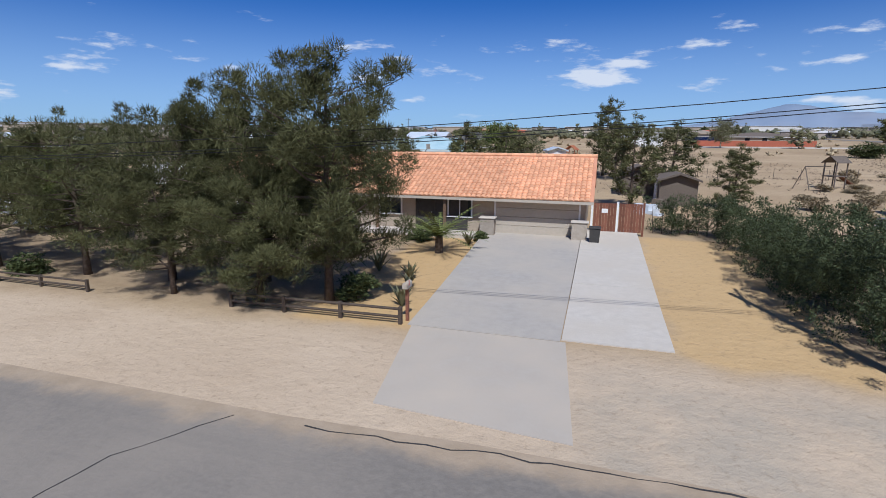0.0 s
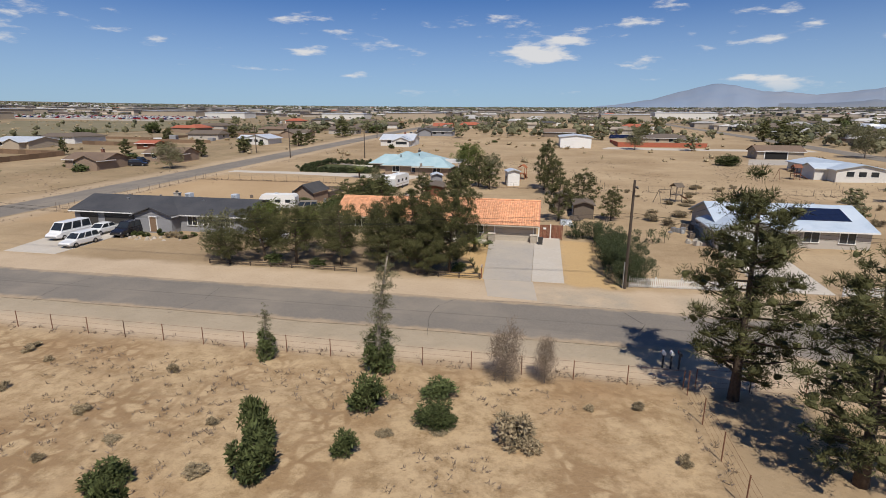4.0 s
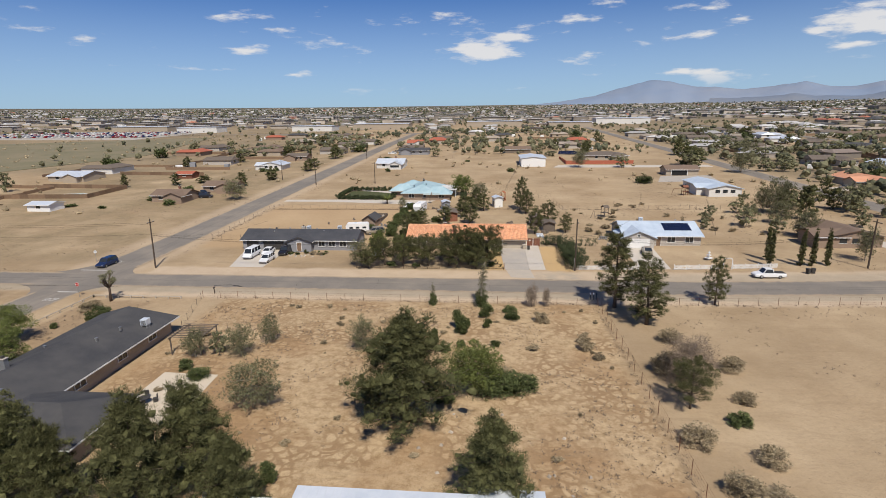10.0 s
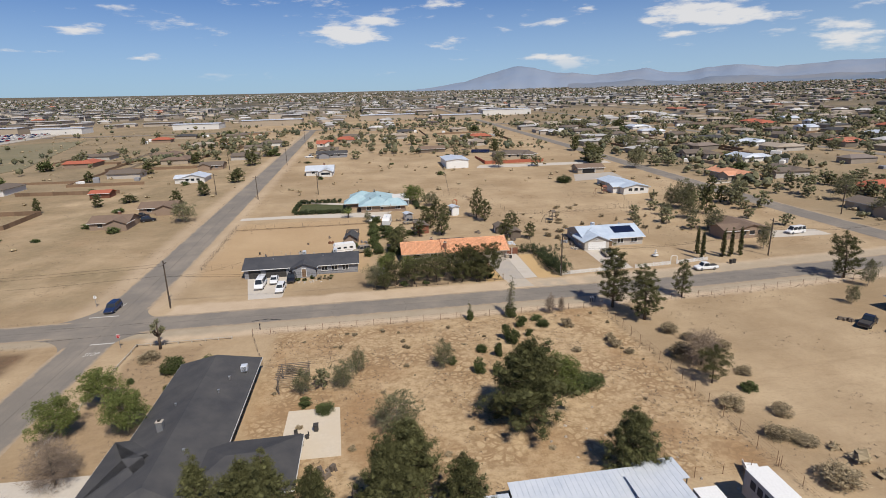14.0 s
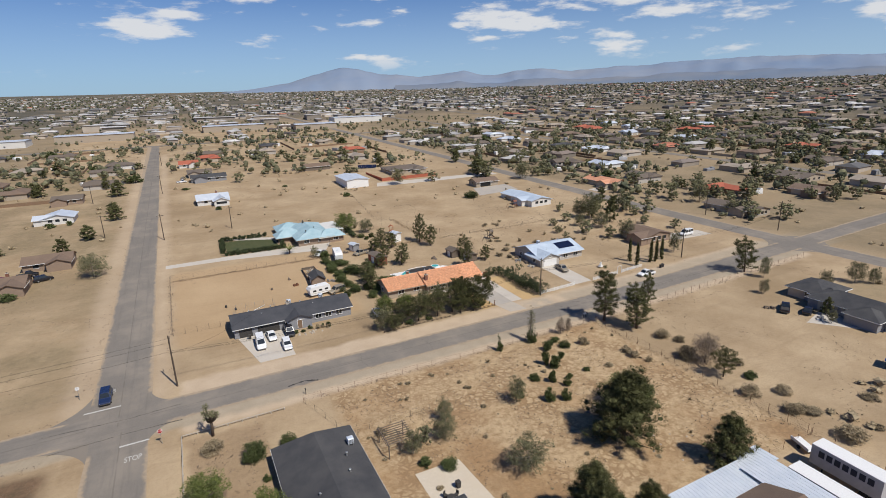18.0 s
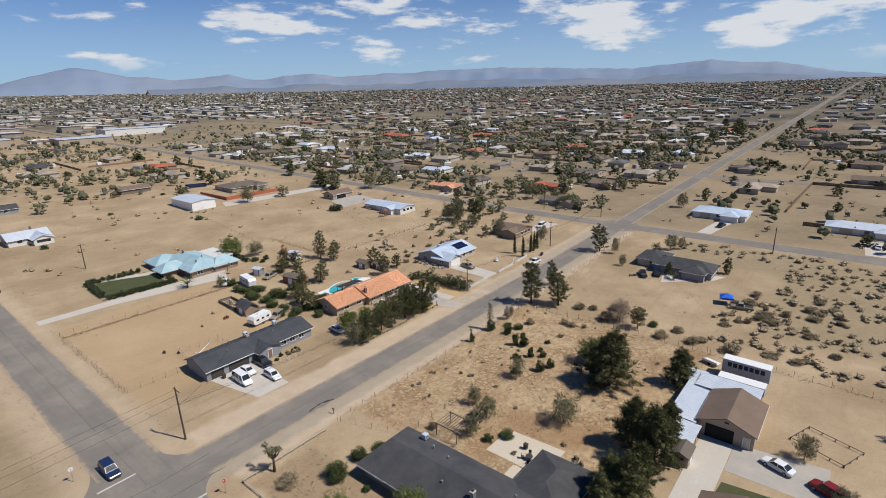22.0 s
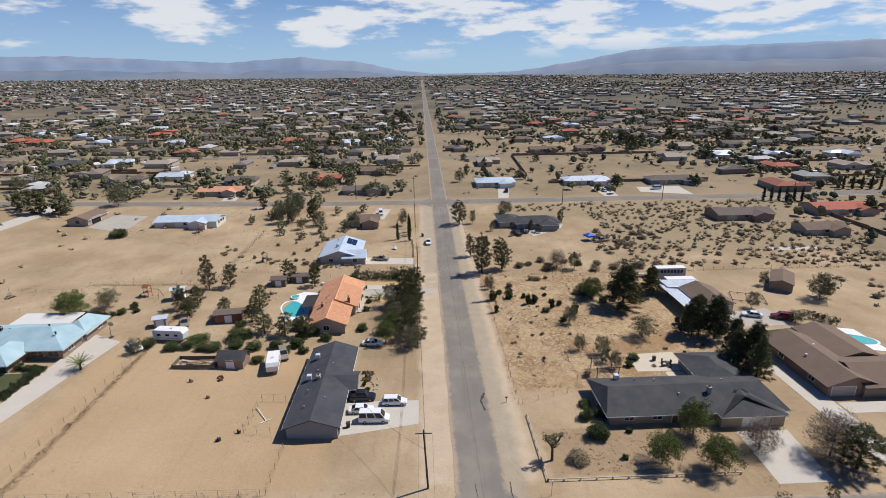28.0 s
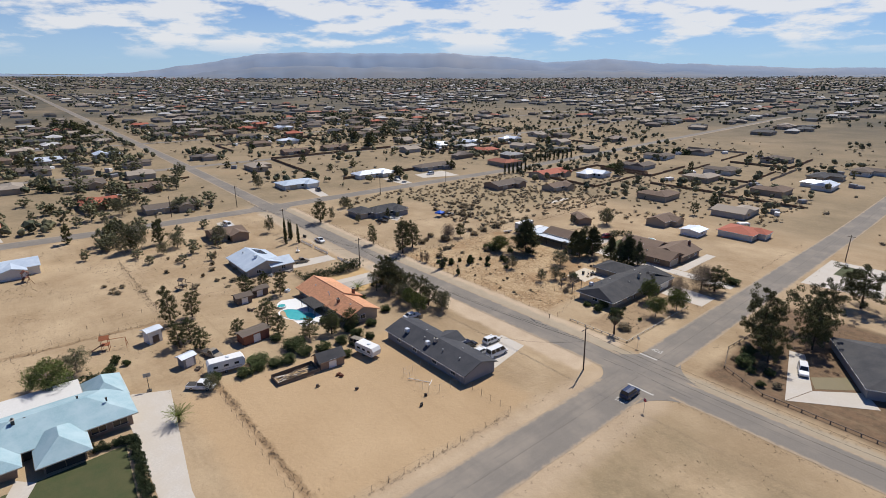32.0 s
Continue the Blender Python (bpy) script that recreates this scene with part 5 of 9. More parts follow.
KINDS["gum"] = [(tree_kind("large_tree", "tall dark eucalyptus with drooping olive foliage", 80 + i, 13, 13, "pine_leaf", "bark", limbs=30, clump=0.062, count=170, size=0.30, low=0.2, flat=1.0, up=-0.6, thin=0.2, reach=lambda t, k=i: 6.5 * (0.9 - 0.6 * abs(t - 0.5) ** 1.2) * (1 + 0.35 * math.sin(9 * t + 2 * k))), False) for i in range(2)]
KINDS["dry"] = [(tree_kind("bare_tree", "leafless brown tree with fine twigs", 90 + i, 7, 8, "dry_twig", "old_wood", limbs=44, clump=0.13, count=60, size=0.5, low=0.12, flat=0.9, thin=0.035, up=0.3), False) for i in range(2)]
KINDS["poplar"] = [(tree_kind("poplar_tree", "narrow upright poplar with sparse pale twigs above green foliage", 100, 9, 2.6, "olive_leaf", "pale_bark", limbs=40, reach=lambda t: 1.1 * (1.15 - t), clump=0.13, count=60, size=0.09, low=0.08, up=1.2, thin=0.16), False)]
KINDS["cypress"] = [(tree_kind("cypress_tree", "narrow dark green cypress", 105, 8, 1.6, "pine_leaf", limbs=30, reach=lambda t: 0.75 * (1.1 - t), clump=0.2, count=18, size=0.26, low=0.03, up=0.8), False)]
KINDS["bush"] = [(bush_kind("bush", "rounded dark green garden bush on bare sand", 110 + i, "bush_leaf", count=80, size=0.08), False) for i in range(3)]
KINDS["scrub"] = [(bush_kind("desert_shrub", "dry brown desert shrub on bare sand", 120 + i, "scrub_leaf", count=52, size=0.095, clumps=18), False) for i in range(4)]
KINDS["big_bush"] = [(bush_kind("bush", "wide rounded green bush on bare sand", 115 + i, "bush_leaf", count=105, size=0.05, clumps=44), False) for i in range(2)]
KINDS["big_scrub"] = [(bush_kind("desert_shrub", "wide dry brown desert shrub on bare sand", 125 + i, "scrub_leaf", count=95, size=0.05, clumps=40), False) for i in range(2)]
# kinds for the lots further out, with fewer and larger tufts
KINDS["far_pine"] = [(tree_kind("pine_tree", "dark green pine on a dusty lot", 130 + i, 9, 7, "pine_leaf", limbs=22, reach=pine_reach(7), clump=0.105, count=22, size=0.40, low=0.08, flat=0.7, twigs=3, thin=0.24, up=0.4, core=0.7), False) for i in range(3)]
KINDS["far_olive"] = [(tree_kind("desert_tree", "grey-green desert tree on a dusty lot", 140 + i, 6, 7, "olive_leaf", "pale_bark", limbs=16, clump=0.14, count=26, size=0.30, low=0.2, flat=0.8, twigs=2, thin=0.24, core=0.62), False) for i in range(3)]
KINDS["far_bush"] = [(bush_kind("bush", "rounded dark bush on a dusty lot", 150, "bush_leaf", count=24, size=0.16, clumps=18), False)]

# the row in front of the orange-roofed house
for x, y, h, w in ((-9.4, 13.0, 8.8, 6.8), (-13.2, 14.6, 8.2, 6.4), (-11.6, 11.9, 5.4, 5.2)):
    plant("garden_pine", x, y, h, w, group="front garden trees")
for x, y, h, w in ((-17.2, 13.6, 7.6, 6.4), (-21.4, 13.2, 7.0, 6.0), (-26.6, 13.0, 7.0, 6.6), (-30.6, 13.4, 6.2, 5.8), (-12.6, 18.4, 6.6, 5.4)):
    plant("front_pine", x, y, h, w, group="front garden trees")
for x, y, h, w in ((-35.4, 12.6, 5.4, 5.6), (-23.2, 16.6, 5.6, 5.6), (-18.6, 18.0, 6.0, 4.8)):
    plant("olive", x, y, h, w, group="front garden trees")
for x, y, h, w in ((-15.6, 12.0, 4.8, 4.6), (-33.6, 11.2, 4.2, 4.6)):
    plant("front_pine", x, y, h, w, group="front garden trees")
for x, y, h, w in ((-8.4, 13.4, 1.2, 1.8), (-24.0, 12.6, 1.0, 1.8), (-29.0, 12.4, 1.3, 2.2), (-6.4, 25.6, 0.7, 1.0), (-9.8, 24.6, 1.2, 1.8), (-15.0, 24.8, 1.4, 2.2), (-28.4, 35.9, 2.4, 3.2), (-25.2, 39.9, 2.8, 3.6), (-22.2, 40.8, 2.0, 2.8), (-30.4, 38.4, 2.2, 3.0)):
    plant("bush", x, y, h, w)
plant("green", -33.0, 18.6, 5.6, 5.6, group="front garden trees")
plant("green", -27.6, 17.8, 5.4, 4.8, group="front garden trees")
# big pines of the lots south of the street
for x, y, h, w in ((-17.2, -43.0, 12.2, 12.4), (-8.4, -54.0, 8.4, 7.0)):
    plant("lot_pine", x, y, h, w)
for x, y, h, w in ((11.2, -8.8, 13.4, 7.6), (14.3, -15.6, 10.8, 7.6)):
    plant("street_pine", x, y, h, w)
plant("front_pine", 12.4, -38.4, 5.8, 5.0, label="sparse dark green tree with a bare trunk by the wire fence")
for x, y, h, w in ((-33.2, -53.4, 10.0, 7.8), (-28.2, -57.6, 8.0, 6.0), (-35.4, -57.8, 11.0, 8.4), (-42.6, -58.0, 9.0, 5.4), (-49.0, -58.0, 10.6, 8.6)):
    plant("lot_pine", x, y, h, w)
for x, y, h, w in ((27.4, -6.8, 8.0, 4.8), (66.5, -5.6, 10.4, 8.0), (-78.0, -57.0, 8.0, 9.4)):
    plant("pine", x, y, h, w)
for x, y, h, w in ((-47.6, -55.0, 9.4, 7.6), (-53.6, -56.2, 10.6, 6.6)):
    plant("spruce", x, y, h, w)
# behind the orange-roofed house and round the yards
for x, y, h, w in ((-14.5, 52.6, 7.0, 6.6), (2.5, 41.6, 7.4, 5.0), (-27.6, 47.7, 5.4, 5.8), (-29.1, 42.6, 6.0, 6.0), (-29.3, 37.5, 6.0, 5.4), (-21.3, 52.6, 5.4, 5.0), (0.3, 71.2, 10.2, 6.0), (1.8, 65.8, 7.6, 5.6), (-10.9, 69.9, 5.8, 5.4), (-17.4, 69.6, 5.0, 5.6), (6.4, 49.6, 7.0, 6.0), (10.4, 43.2, 5.2, 4.4), (-13.6, 73.0, 6.6, 5.4), (-16.8, 61.0, 5.0, 4.4)):
    plant("pine", x, y, h, w)
for x, y, h, w in ((-34.0, -41.4, 5.0, 7.0), (-41.2, -29.4, 4.2, 4.6), (-39.0, -25.0, 3.8, 3.4), (-25.6, -26.4, 4.4, 4.2), (72, 64, 10, 9), (65, 37.5, 6.5, 7.5), (81.4, -26, 5.4, 5.4), (-99.8, 88, 7.0, 9.5), (147.8, -11.5, 6.6, 6.6)):
    plant("olive", x, y, h, w)
for x, y, h, w in ((34.5, 175, 10, 13), (-12.4, 92.4, 6.0, 9.0), (-36.6, 73.2, 4.2, 4.6), (-19.7, -76.4, 5.2, 5.4), (-28.6, -82, 3.6, 6.0), (-4.8, -89, 5, 4.6), (-15.6, -97.7, 8.6, 10), (100, 150, 11, 15), (94.2, 67.4, 8.6, 9.6), (67, 52, 6.8, 10), (65.6, 17.6, 8, 6.2), (84, -29, 5, 5)):
    plant("olive", x, y, h * 0.85, w * 0.75)
for x, y, h, w in ((75.2, 56.0, 12.0, 9.0), (74.0, 65.0, 10.0, 8.0), (-102.4, 222, 10, 14), (94, 190, 9, 12), (86, 167, 11, 15), (250, 145, 12, 11), (98, 226, 12, 14), (278, -152, 13, 16), (286, -160, 11, 13), (90.2, 69.5, 8, 8), (95.1, 82.1, 9, 7), (-139, 241, 8, 11), (-154, 205, 8, 11)):
    plant("far_pine", x, y, h * 0.85, w * 0.68)
for x, y, h, w in ((76.5, 72.1, 6, 8), (90.8, 65, 9, 10), (57.3, 49.3, 7, 9), (60, 40.2, 6, 8), (83.5, 163.6, 11, 15), (111, 152, 8, 13), (125.6, 70.2, 11, 13), (70, 80, 5, 6), (54, 64, 4, 6), (49, 55, 4, 6), (46, 47, 4, 5), (-44.4, -29.0, 4.4, 4.6), (-13.8, -100.4, 7, 9), (123.7, 237.4, 9, 14), (129.2, 196.4, 9, 16), (140, 205, 8, 14), (150, 220, 8, 14), (178, 214, 9, 16), (173.2, 27.6, 9, 12), (180, 22, 8, 11), (149.9, 75.5, 9, 13), (146, 84, 8, 12), (134.1, 89.7, 7, 6), (156, 70, 8, 12), (118, 76, 6, 8), (168, 34, 7, 10), (142, 58, 7, 10), (122, 66, 6, 9), (84, 47, 5, 7), (88, 36, 5, 7), (62, 66, 5, 8), (78, 74, 5, 7), (90, 58, 6, 8)):
    plant("far_olive", x, y, h * 0.72, w * 0.6)
for x, y, h, w in ((122, 37, 7, 14), (129, 58, 11, 15), (130, 215, 11, 18), (226, 164, 7.6, 15), (62, 58, 6, 8.4), (70.5, 69, 9.6, 10), (66.6, -11.2, 7.6, 5.6), (-47.0, -30.2, 5.2, 5.6), (56, -18, 5, 5), (72, -24, 6, 6), (52, -36, 4, 4)):
    plant("olive", x, y, h * 0.75, w * 0.62)
for x, y, h, w in ((-68.7, -35.8, 6.2, 6.8), (-75.4, -27.5, 5.6, 6.4), (-77.2, -35.1, 5.8, 6.8), (-10.6, -36.6, 5.8, 7.6), (-19.2, 97.2, 7.0, 9.4)):
    plant("green", x, y, h, w)
for x, y, h, w in ((14.1, -33.2, 5.6, 6.4), (-2.0, -9.2, 3.6, 2.4), (0.4, -8.9, 3.0, 1.6), (-73.1, -44.5, 5.6, 6.4), (-75.0, -55.0, 7.4, 8.4)):
    plant("dry", x, y, h, w)
for x, y, h, w in ((-98.5, -33.0, 13.0, 12.5), (-105.7, -47.8, 13.0, 14.0), (-109.5, -74.6, 12.0, 15.0), (-103.4, -24.0, 9.0, 9.0), (-108.0, -38.0, 10.0, 10.0), (-100.6, -29.0, 7.0, 7.0)):
    plant("gum", x, y, h, w)
for x, y, h, w in ((-10.2, -9.2, 8.2, 3.2), (-18.0, -9.3, 3.9, 1.7)):
    plant("poplar", x, y, h, w)
for x, y, h, w in ((-68.6, -19.6, 3.0, 4.0), (-73.9, -22.1, 1.0, 1.3), (-67.5, -25.3, 1.0, 1.3), (-100.6, -18.1, 2.2, 3.6), (-63.2, -22.0, 2.6, 3.0), (-59.4, -19.8, 1.3, 2.6), (-63.3, -19.0, 2.4, 2.8), (-46.5, -33.4, 1.4, 2.0), (-5.2, -14.5, 1.5, 2.6), (-9.2, -14.2, 2.4, 2.4), (-10.0, -9.4, 3.2, 2.2), (-18.0, -9.3, 2.2, 1.5), (-5.6, -11.9, 1.2, 2.4), (-17.7, -30.1, 2.4, 1.8), (-12.5, -24.8, 1.0, 1.4), (-8.0, -24.2, 0.9, 1.6), (-5.2, -35.9, 2.4, 4.4), (-13.4, -38.8, 1.8, 2.6), (-18.5, -22.1, 1.3, 2.1), (-12.5, -20.3, 2.6, 2.4), (-13.4, -18.4, 3.4, 1.8), (-8.4, -36.3, 2.8, 5.2), (16.3, -41.1, 1.4, 2.4), (-43.5, -35.5, 1.5, 2.8), (-24.2, -25.3, 1.3, 2.0), (-27.5, -52.6, 2.2, 1.7), (-14.6, -26.6, 1.8, 1.6), (-16.2, -24.4, 2.6, 1.6), (-9.0, -18.2, 1.6, 1.5)):
    plant("bush", x, y, h, w)
for x, y, h, w in ((-20.4, -29.0, 2.8, 2.0), (-30.2, 52.6, 3.0, 6.0), (-31.4, 61.6, 1.7, 5.6), (51.8, 124.4, 3.6, 7.0), (-79.4, -66.6, 2.4, 4.6), (-100.1, -20.7, 2.0, 4.0), (-102.6, -16.8, 1.4, 2.4), (-106.0, -12.4, 1.2, 2.2), (-99.0, -24.6, 2.4, 3.4), (-105.6, -18.4, 1.8, 2.4), (-35.4, 56.8, 2.2, 3.6), (-33.6, 72.0, 2.4, 3.6), (-35.2, 66.0, 2.2, 3.6), (-34.6, 62.8, 2.0, 3.4), (-34.9, 59.4, 2.0, 3.6), (-34.2, 52.3, 2.2, 3.8), (-35.1, 48.1, 2.2, 3.8), (-34.2, 38.5, 2.4, 3.6), (-16.1, 87.0, 1.8, 2.6), (-12.7, 85.6, 1.8, 2.4), (-15.0, 84.0, 1.4, 2.0), (-34.8, 43.0, 2.2, 3.4), (-31.2, 32.5, 2.2, 3.0), (-26.1, 24.5, 2.0, 3.0), (-24.0, 54.4, 2.0, 3.0), (-41.0, 45.4, 1.7, 3.0), (-37.4, 41.0, 2.0, 3.4), (-36.8, 36.6, 1.8, 2.4)):
    plant("bush", x, y, h, w)
for x, y, h, w in ((-74.0, -14.6, 2.4, 5.0), (-7.2, -33.8, 2.6, 4.2), (15.7, -21.5, 2.6, 4.6), (-103.0, -21.0, 2.0, 3.6), (-108.4, -14.6, 1.6, 3.0), (-98.2, -19.6, 1.4, 2.2), (-0.4, -15.8, 1.2, 1.9), (4.0, -24.6, 2.0, 3.2), (-1.2, -15.4, 2.4, 2.8), (12.6, -30.2, 3.6, 5.6), (11.0, -44.6, 2.8, 4.6), (16.4, -47.0, 2.2, 4.0), (12.2, -51.1, 2.6, 4.4), (12.7, -59.5, 3.2, 6.2), (-49.6, -23.4, 2.2, 2.4), (-31.3, -18.2, 0.9, 1.2), (-22.8, -12.3, 1.2, 1.0), (4.0, -22.6, 2.2, 2.8), (18.6, -36.8, 2.0, 3.4), (20.4, -29.4, 2.6, 4.2), (17.2, -24.6, 2.0, 3.4), (5.2, -27.6, 1.4, 2.0), (-3.0, -25.2, 1.2, 2.4)):
    plant("scrub", x, y, h * 0.75, w * 0.78)
for x, y, h, w in ((86, 176, 11, 12), (48, 238, 7, 8), (53, 258, 7, 8), (166.8, -16.9, 6.5, 4.5), (245, -146, 12, 12), (252, -152, 10, 10), (296, -144, 9, 11), (263, -161, 11, 11), (208, -186, 9, 10), (422, 38, 8, 9), (440, 30, 9, 9), (462, 27, 11, 10), (480, 30, 11, 11), (499, 30, 12, 12), (520, 34, 11, 11), (545, 40, 11, 12), (572, -14, 10, 11), (560, 56, 10, 11), (305, -204, 11, 13), (278, -240, 11, 12), (147, 82, 5, 6), (66.0, -47.5, 5.5, 3.4), (55.4, -33.0, 4.6, 3.0)):
    plant("far_pine", x, y, h, w, label="large dark pine on a dusty lot")
for x, y, h, w in ((125.7, 33.8, 6, 8), (120.6, 28.9, 5, 7), (230, 32, 7, 9), (256, 29, 8, 10), (240, 38, 8, 10), (191, 66, 7, 9), (226, 64, 8, 10), (210, 12, 7, 8), (129, 21, 6, 8), (149, 49, 8, 10), (160, 56, 8, 10), (140, 68, 7, 9), (123, 161, 7, 9), (118, 150, 6, 8), (84.8, 72.6, 6.5, 6), (94.4, 66, 7, 6.5), (79.4, 70.4, 6, 6.5), (96.9, 57.6, 6, 6), (90, 185, 6, 8), (100, 196, 6, 8)):
    plant("far_olive", x, y, h, w)
rs_ = random.Random(5)
for i in range(46):
    x, y = rs_.uniform(-52, 7), rs_.uniform(-54, -9)
    plant("scrub", x, y, rs_.uniform(0.25, 0.7), rs_.uniform(0.4, 1.2))
for i in range(64):
    x, y = rs_.uniform(14, 60), rs_.uniform(-80, -28)
    if (x < 46 and y > -52) or (40 < x < 82 and y > -62 and x + y > -5):
        continue
    plant("scrub", x, y, rs_.uniform(0.8, 1.9), rs_.uniform(1.6, 4.2), group="scrub plot")
for i in range(36):
    x, y = rs_.uniform(14, 60), rs_.uniform(38, 80)
    plant("scrub", x, y, rs_.uniform(0.5, 1.6), rs_.uniform(1.0, 3.0))


def scrub_plot():
    """Low brown shrubs on the open plot by the east street."""
    rng = np.random.RandomState(18)
    n = 760
    x, y = rng.uniform(12, 95, n), rng.uniform(-148, -26, n)
    x, y = np.concatenate([x, rng.uniform(-62, 95, 520)]), np.concatenate([y, rng.uniform(-215, -100, 520)])
    keep = ~(((x < 46) & (y > -52)) | ((x > 36) & (x < 84) & (y > -62) & (x + y > -8)) | ((x > 60) & (x < 76) & (y < -110)) | ((x > -68) & (x < -22) & (y > -134)))
    x, y = x[keep], y[keep]
    s = rng.uniform(0.6, 1.9, len(x)) * rng.uniform(0.6, 1.1, len(x))
    c = np.stack([x, y, gz_np(x, y) + s * 0.35], 1)
    tri = far_plants(rng, c, s * 0.8, 0.5, 40, 0.26)
    return tagged(part("plot_scrub", soup("plot_scrub", tri, M["scrub_leaf"]), None), "low brown desert shrubs on open plots", "scrub", kind="stuff")


scrub_plot()


def weeds():
    """Dry tufts on the bare lots, thick along fences and road edges."""
    rng = np.random.RandomState(28)
    xs, ys = [], []

    def area(x0, x1, y0, y1, n, cut=0.0, k=9.0):
        x, y = rng.uniform(x0, x1, n), rng.uniform(y0, y1, n)
        ok = np.array([noise.noise(Vector((a / k, b / k, 5.5))) > cut for a, b in zip(x, y)])
        xs.append(x[ok])
        ys.append(y[ok])

    def line(ax, ay, bx, by, w, per):
        n = int(math.hypot(bx - ax, by - ay) * per)
        t = rng.uniform(0, 1, n)
        xs.append(ax + (bx - ax) * t + rng.normal(size=n) * w)
        ys.append(ay + (by - ay) * t + rng.normal(size=n) * w)

    area(-54, 8, -55, -10, 4200, -0.05, 6.0)
    area(10, 92, -60, -8, 1500, 0.1)
    area(-79, -40, 35, 72, 260, 0.25)
    area(-36, 60, 42, 130, 2600, 0.1)
    area(-150, -92, 12, 110, 1500, 0.1)
    area(-80, -30, 104, 230, 1500, 0.1)
    area(-77, -66, -46, -10, 500, -0.2)
    area(-132, -97, -60, -10, 900, -0.2)
    area(40, 98, 10, 130, 1600, 0.0)
    for a in ((-58, -8, 92, -7.4, 0.4, 2.0), (8.7, -9, 8.6, -128, 0.5, 3.0), (-79.3, 34, -79.3, 73, 0.4, 2.5), (-79, 71.7, -34, 71.6, 0.35, 9.0), (-36, 72.6, 60, 71.8, 0.7, 5.0), (4.2, 74, 2.5, 106, 0.5, 3.0), (-92.4, 12, -92.4, 120, 0.6, 1.5), (-92.4, -18, -92.8, -120, 0.6, 1.5), (-80, -40, -80, -130, 0.6, 1.5), (-79.6, 12, -79.6, 130, 0.5, 0.8), (-130, -5.6, -97, -5.2, 0.6, 2.0), (-150, 6.4, -94, 6.2, 0.7, 1.6), (-48, -21.2, -40, -21.4, 0.5, 4.0), (-24, 47, -36, 66, 1.5, 3.0)):
        line(*a)
    x, y = np.concatenate(xs), np.concatenate(ys)
    bare = ~((x > -24) & (x < 22) & (y > 3) & (y < 12)) & ((y > 5.4) | (y < -4.6)) & (np.abs(x + 87.7) > 5.2) & ~((x > -28) & (x < 0) & (y > 27) & (y < 38))
    for x0, x1, y0, y1 in ((-55, -41, -46, -34), (-81, -22, -67, -61.5), (-81, -68, -53, -42.5), (-125, -104, -35, -10), (-81, -28, 80, 88), (-67, -55.5, 10.5, 25), (20.5, 28.5, 12.5, 29), (-68, -46, -54, -22)):
        bare &= ~((x > x0) & (x < x1) & (y > y0) & (y < y1))
    x, y = x[bare], y[bare]
    s = rng.uniform(0.08, 0.26, len(x))
    c = np.stack([x, y, gz_np(x, y) + s * 0.3], 1)
    tri = blades(rng, c, s, 9, 0.14, 0.6, 0.6, 0.18)
    return tagged(part("dry_weeds", soup("dry_weeds", tri, M["dry_twig"]), None), "dry brown weeds on bare sand", "weeds", kind="stuff")


weeds()


def scrub_field():
    """Far shrubs, too many to count."""
    rng = np.random.RandomState(8)
    out = []
    n = 2600
    x, y = rng.uniform(-420, 480, n), rng.uniform(-420, 520, n)
    near = ((x > -135) & (x < 112) & (y > -150) & (y < 112)) | (abs(y) < 9) | (abs(x + 86) < 9) | (abs(x - 104) < 9)
    x, y = x[~near], y[~near]
    s = rng.uniform(0.5, 1.6, len(x))
    c = np.stack([x, y, gz_np(x, y) + s * 0.35], 1)
    tri = far_plants(rng, c, s, 0.6, 8, 0.5, False)
    return tagged(part("scrub", soup("scrub", tri, M["scrub_leaf"]), None), "sparse brown desert scrub", "scrub", kind="stuff")


scrub_field()
rs_.seed(91)
for i in range(70):
    x, y = rs_.uniform(112, 330), rs_.uniform(14, 260) if i % 3 else rs_.uniform(-160, -14)
    if abs(x - 233) < 9:
        continue
    plant("far_olive" if i % 3 else "far_pine", x, y, rs_.uniform(3.6, 6.5), rs_.uniform(3.8, 7.5))

for i in range(46):
    x, y = (rs_.uniform(-165, -98), rs_.uniform(60, 330)) if i % 2 else (rs_.uniform(-74, 60), rs_.uniform(152, 330))
    plant(("far_olive", "far_pine", "far_bush", "far_bush")[i % 4], x, y, rs_.uniform(3.0, 7.5) if i % 4 < 2 else rs_.uniform(1.2, 2.4), rs_.uniform(4, 9) if i % 4 < 2 else rs_.uniform(2, 4.5))


def joshua_tree(x, y, h):
    rng = random.Random(4)
    e = thing("joshua_tree", "spiky joshua tree with shaggy trunk and forked arms", "tree", x, y)
    m = Mesh()
    m.tube([(0, 0, -0.2), (0.1, 0, h * 0.35), (0.05, 0.1, h * 0.55)], [0.26, 0.2, 0.17], 7)
    tips = []
    for i in range(7):
        a = i * 0.95
        r = rng.uniform(0.6, 1.35)
        z = h * rng.uniform(0.68, 0.95)
        p = (0.05 + math.cos(a) * r, 0.1 + math.sin(a) * r, z)
        m.tube([(0.07, 0.08, h * rng.uniform(0.42, 0.55)), (math.cos(a) * r * 0.7, math.sin(a) * r * 0.7, z * 0.8), p], [0.15, 0.13, 0.12], 6)
        tips.append(p)
    part("trunk", m, M["bark"], e, smooth=True)
    tri = blades(np.random.RandomState(2), tips, [0.42] * len(tips), 130, 0.3, 1.0, 0.2, 0.12)
    part("crown", soup("crown", tri, M["olive_leaf"]), None, e)


joshua_tree(-73.7, -10.4, 5.2)


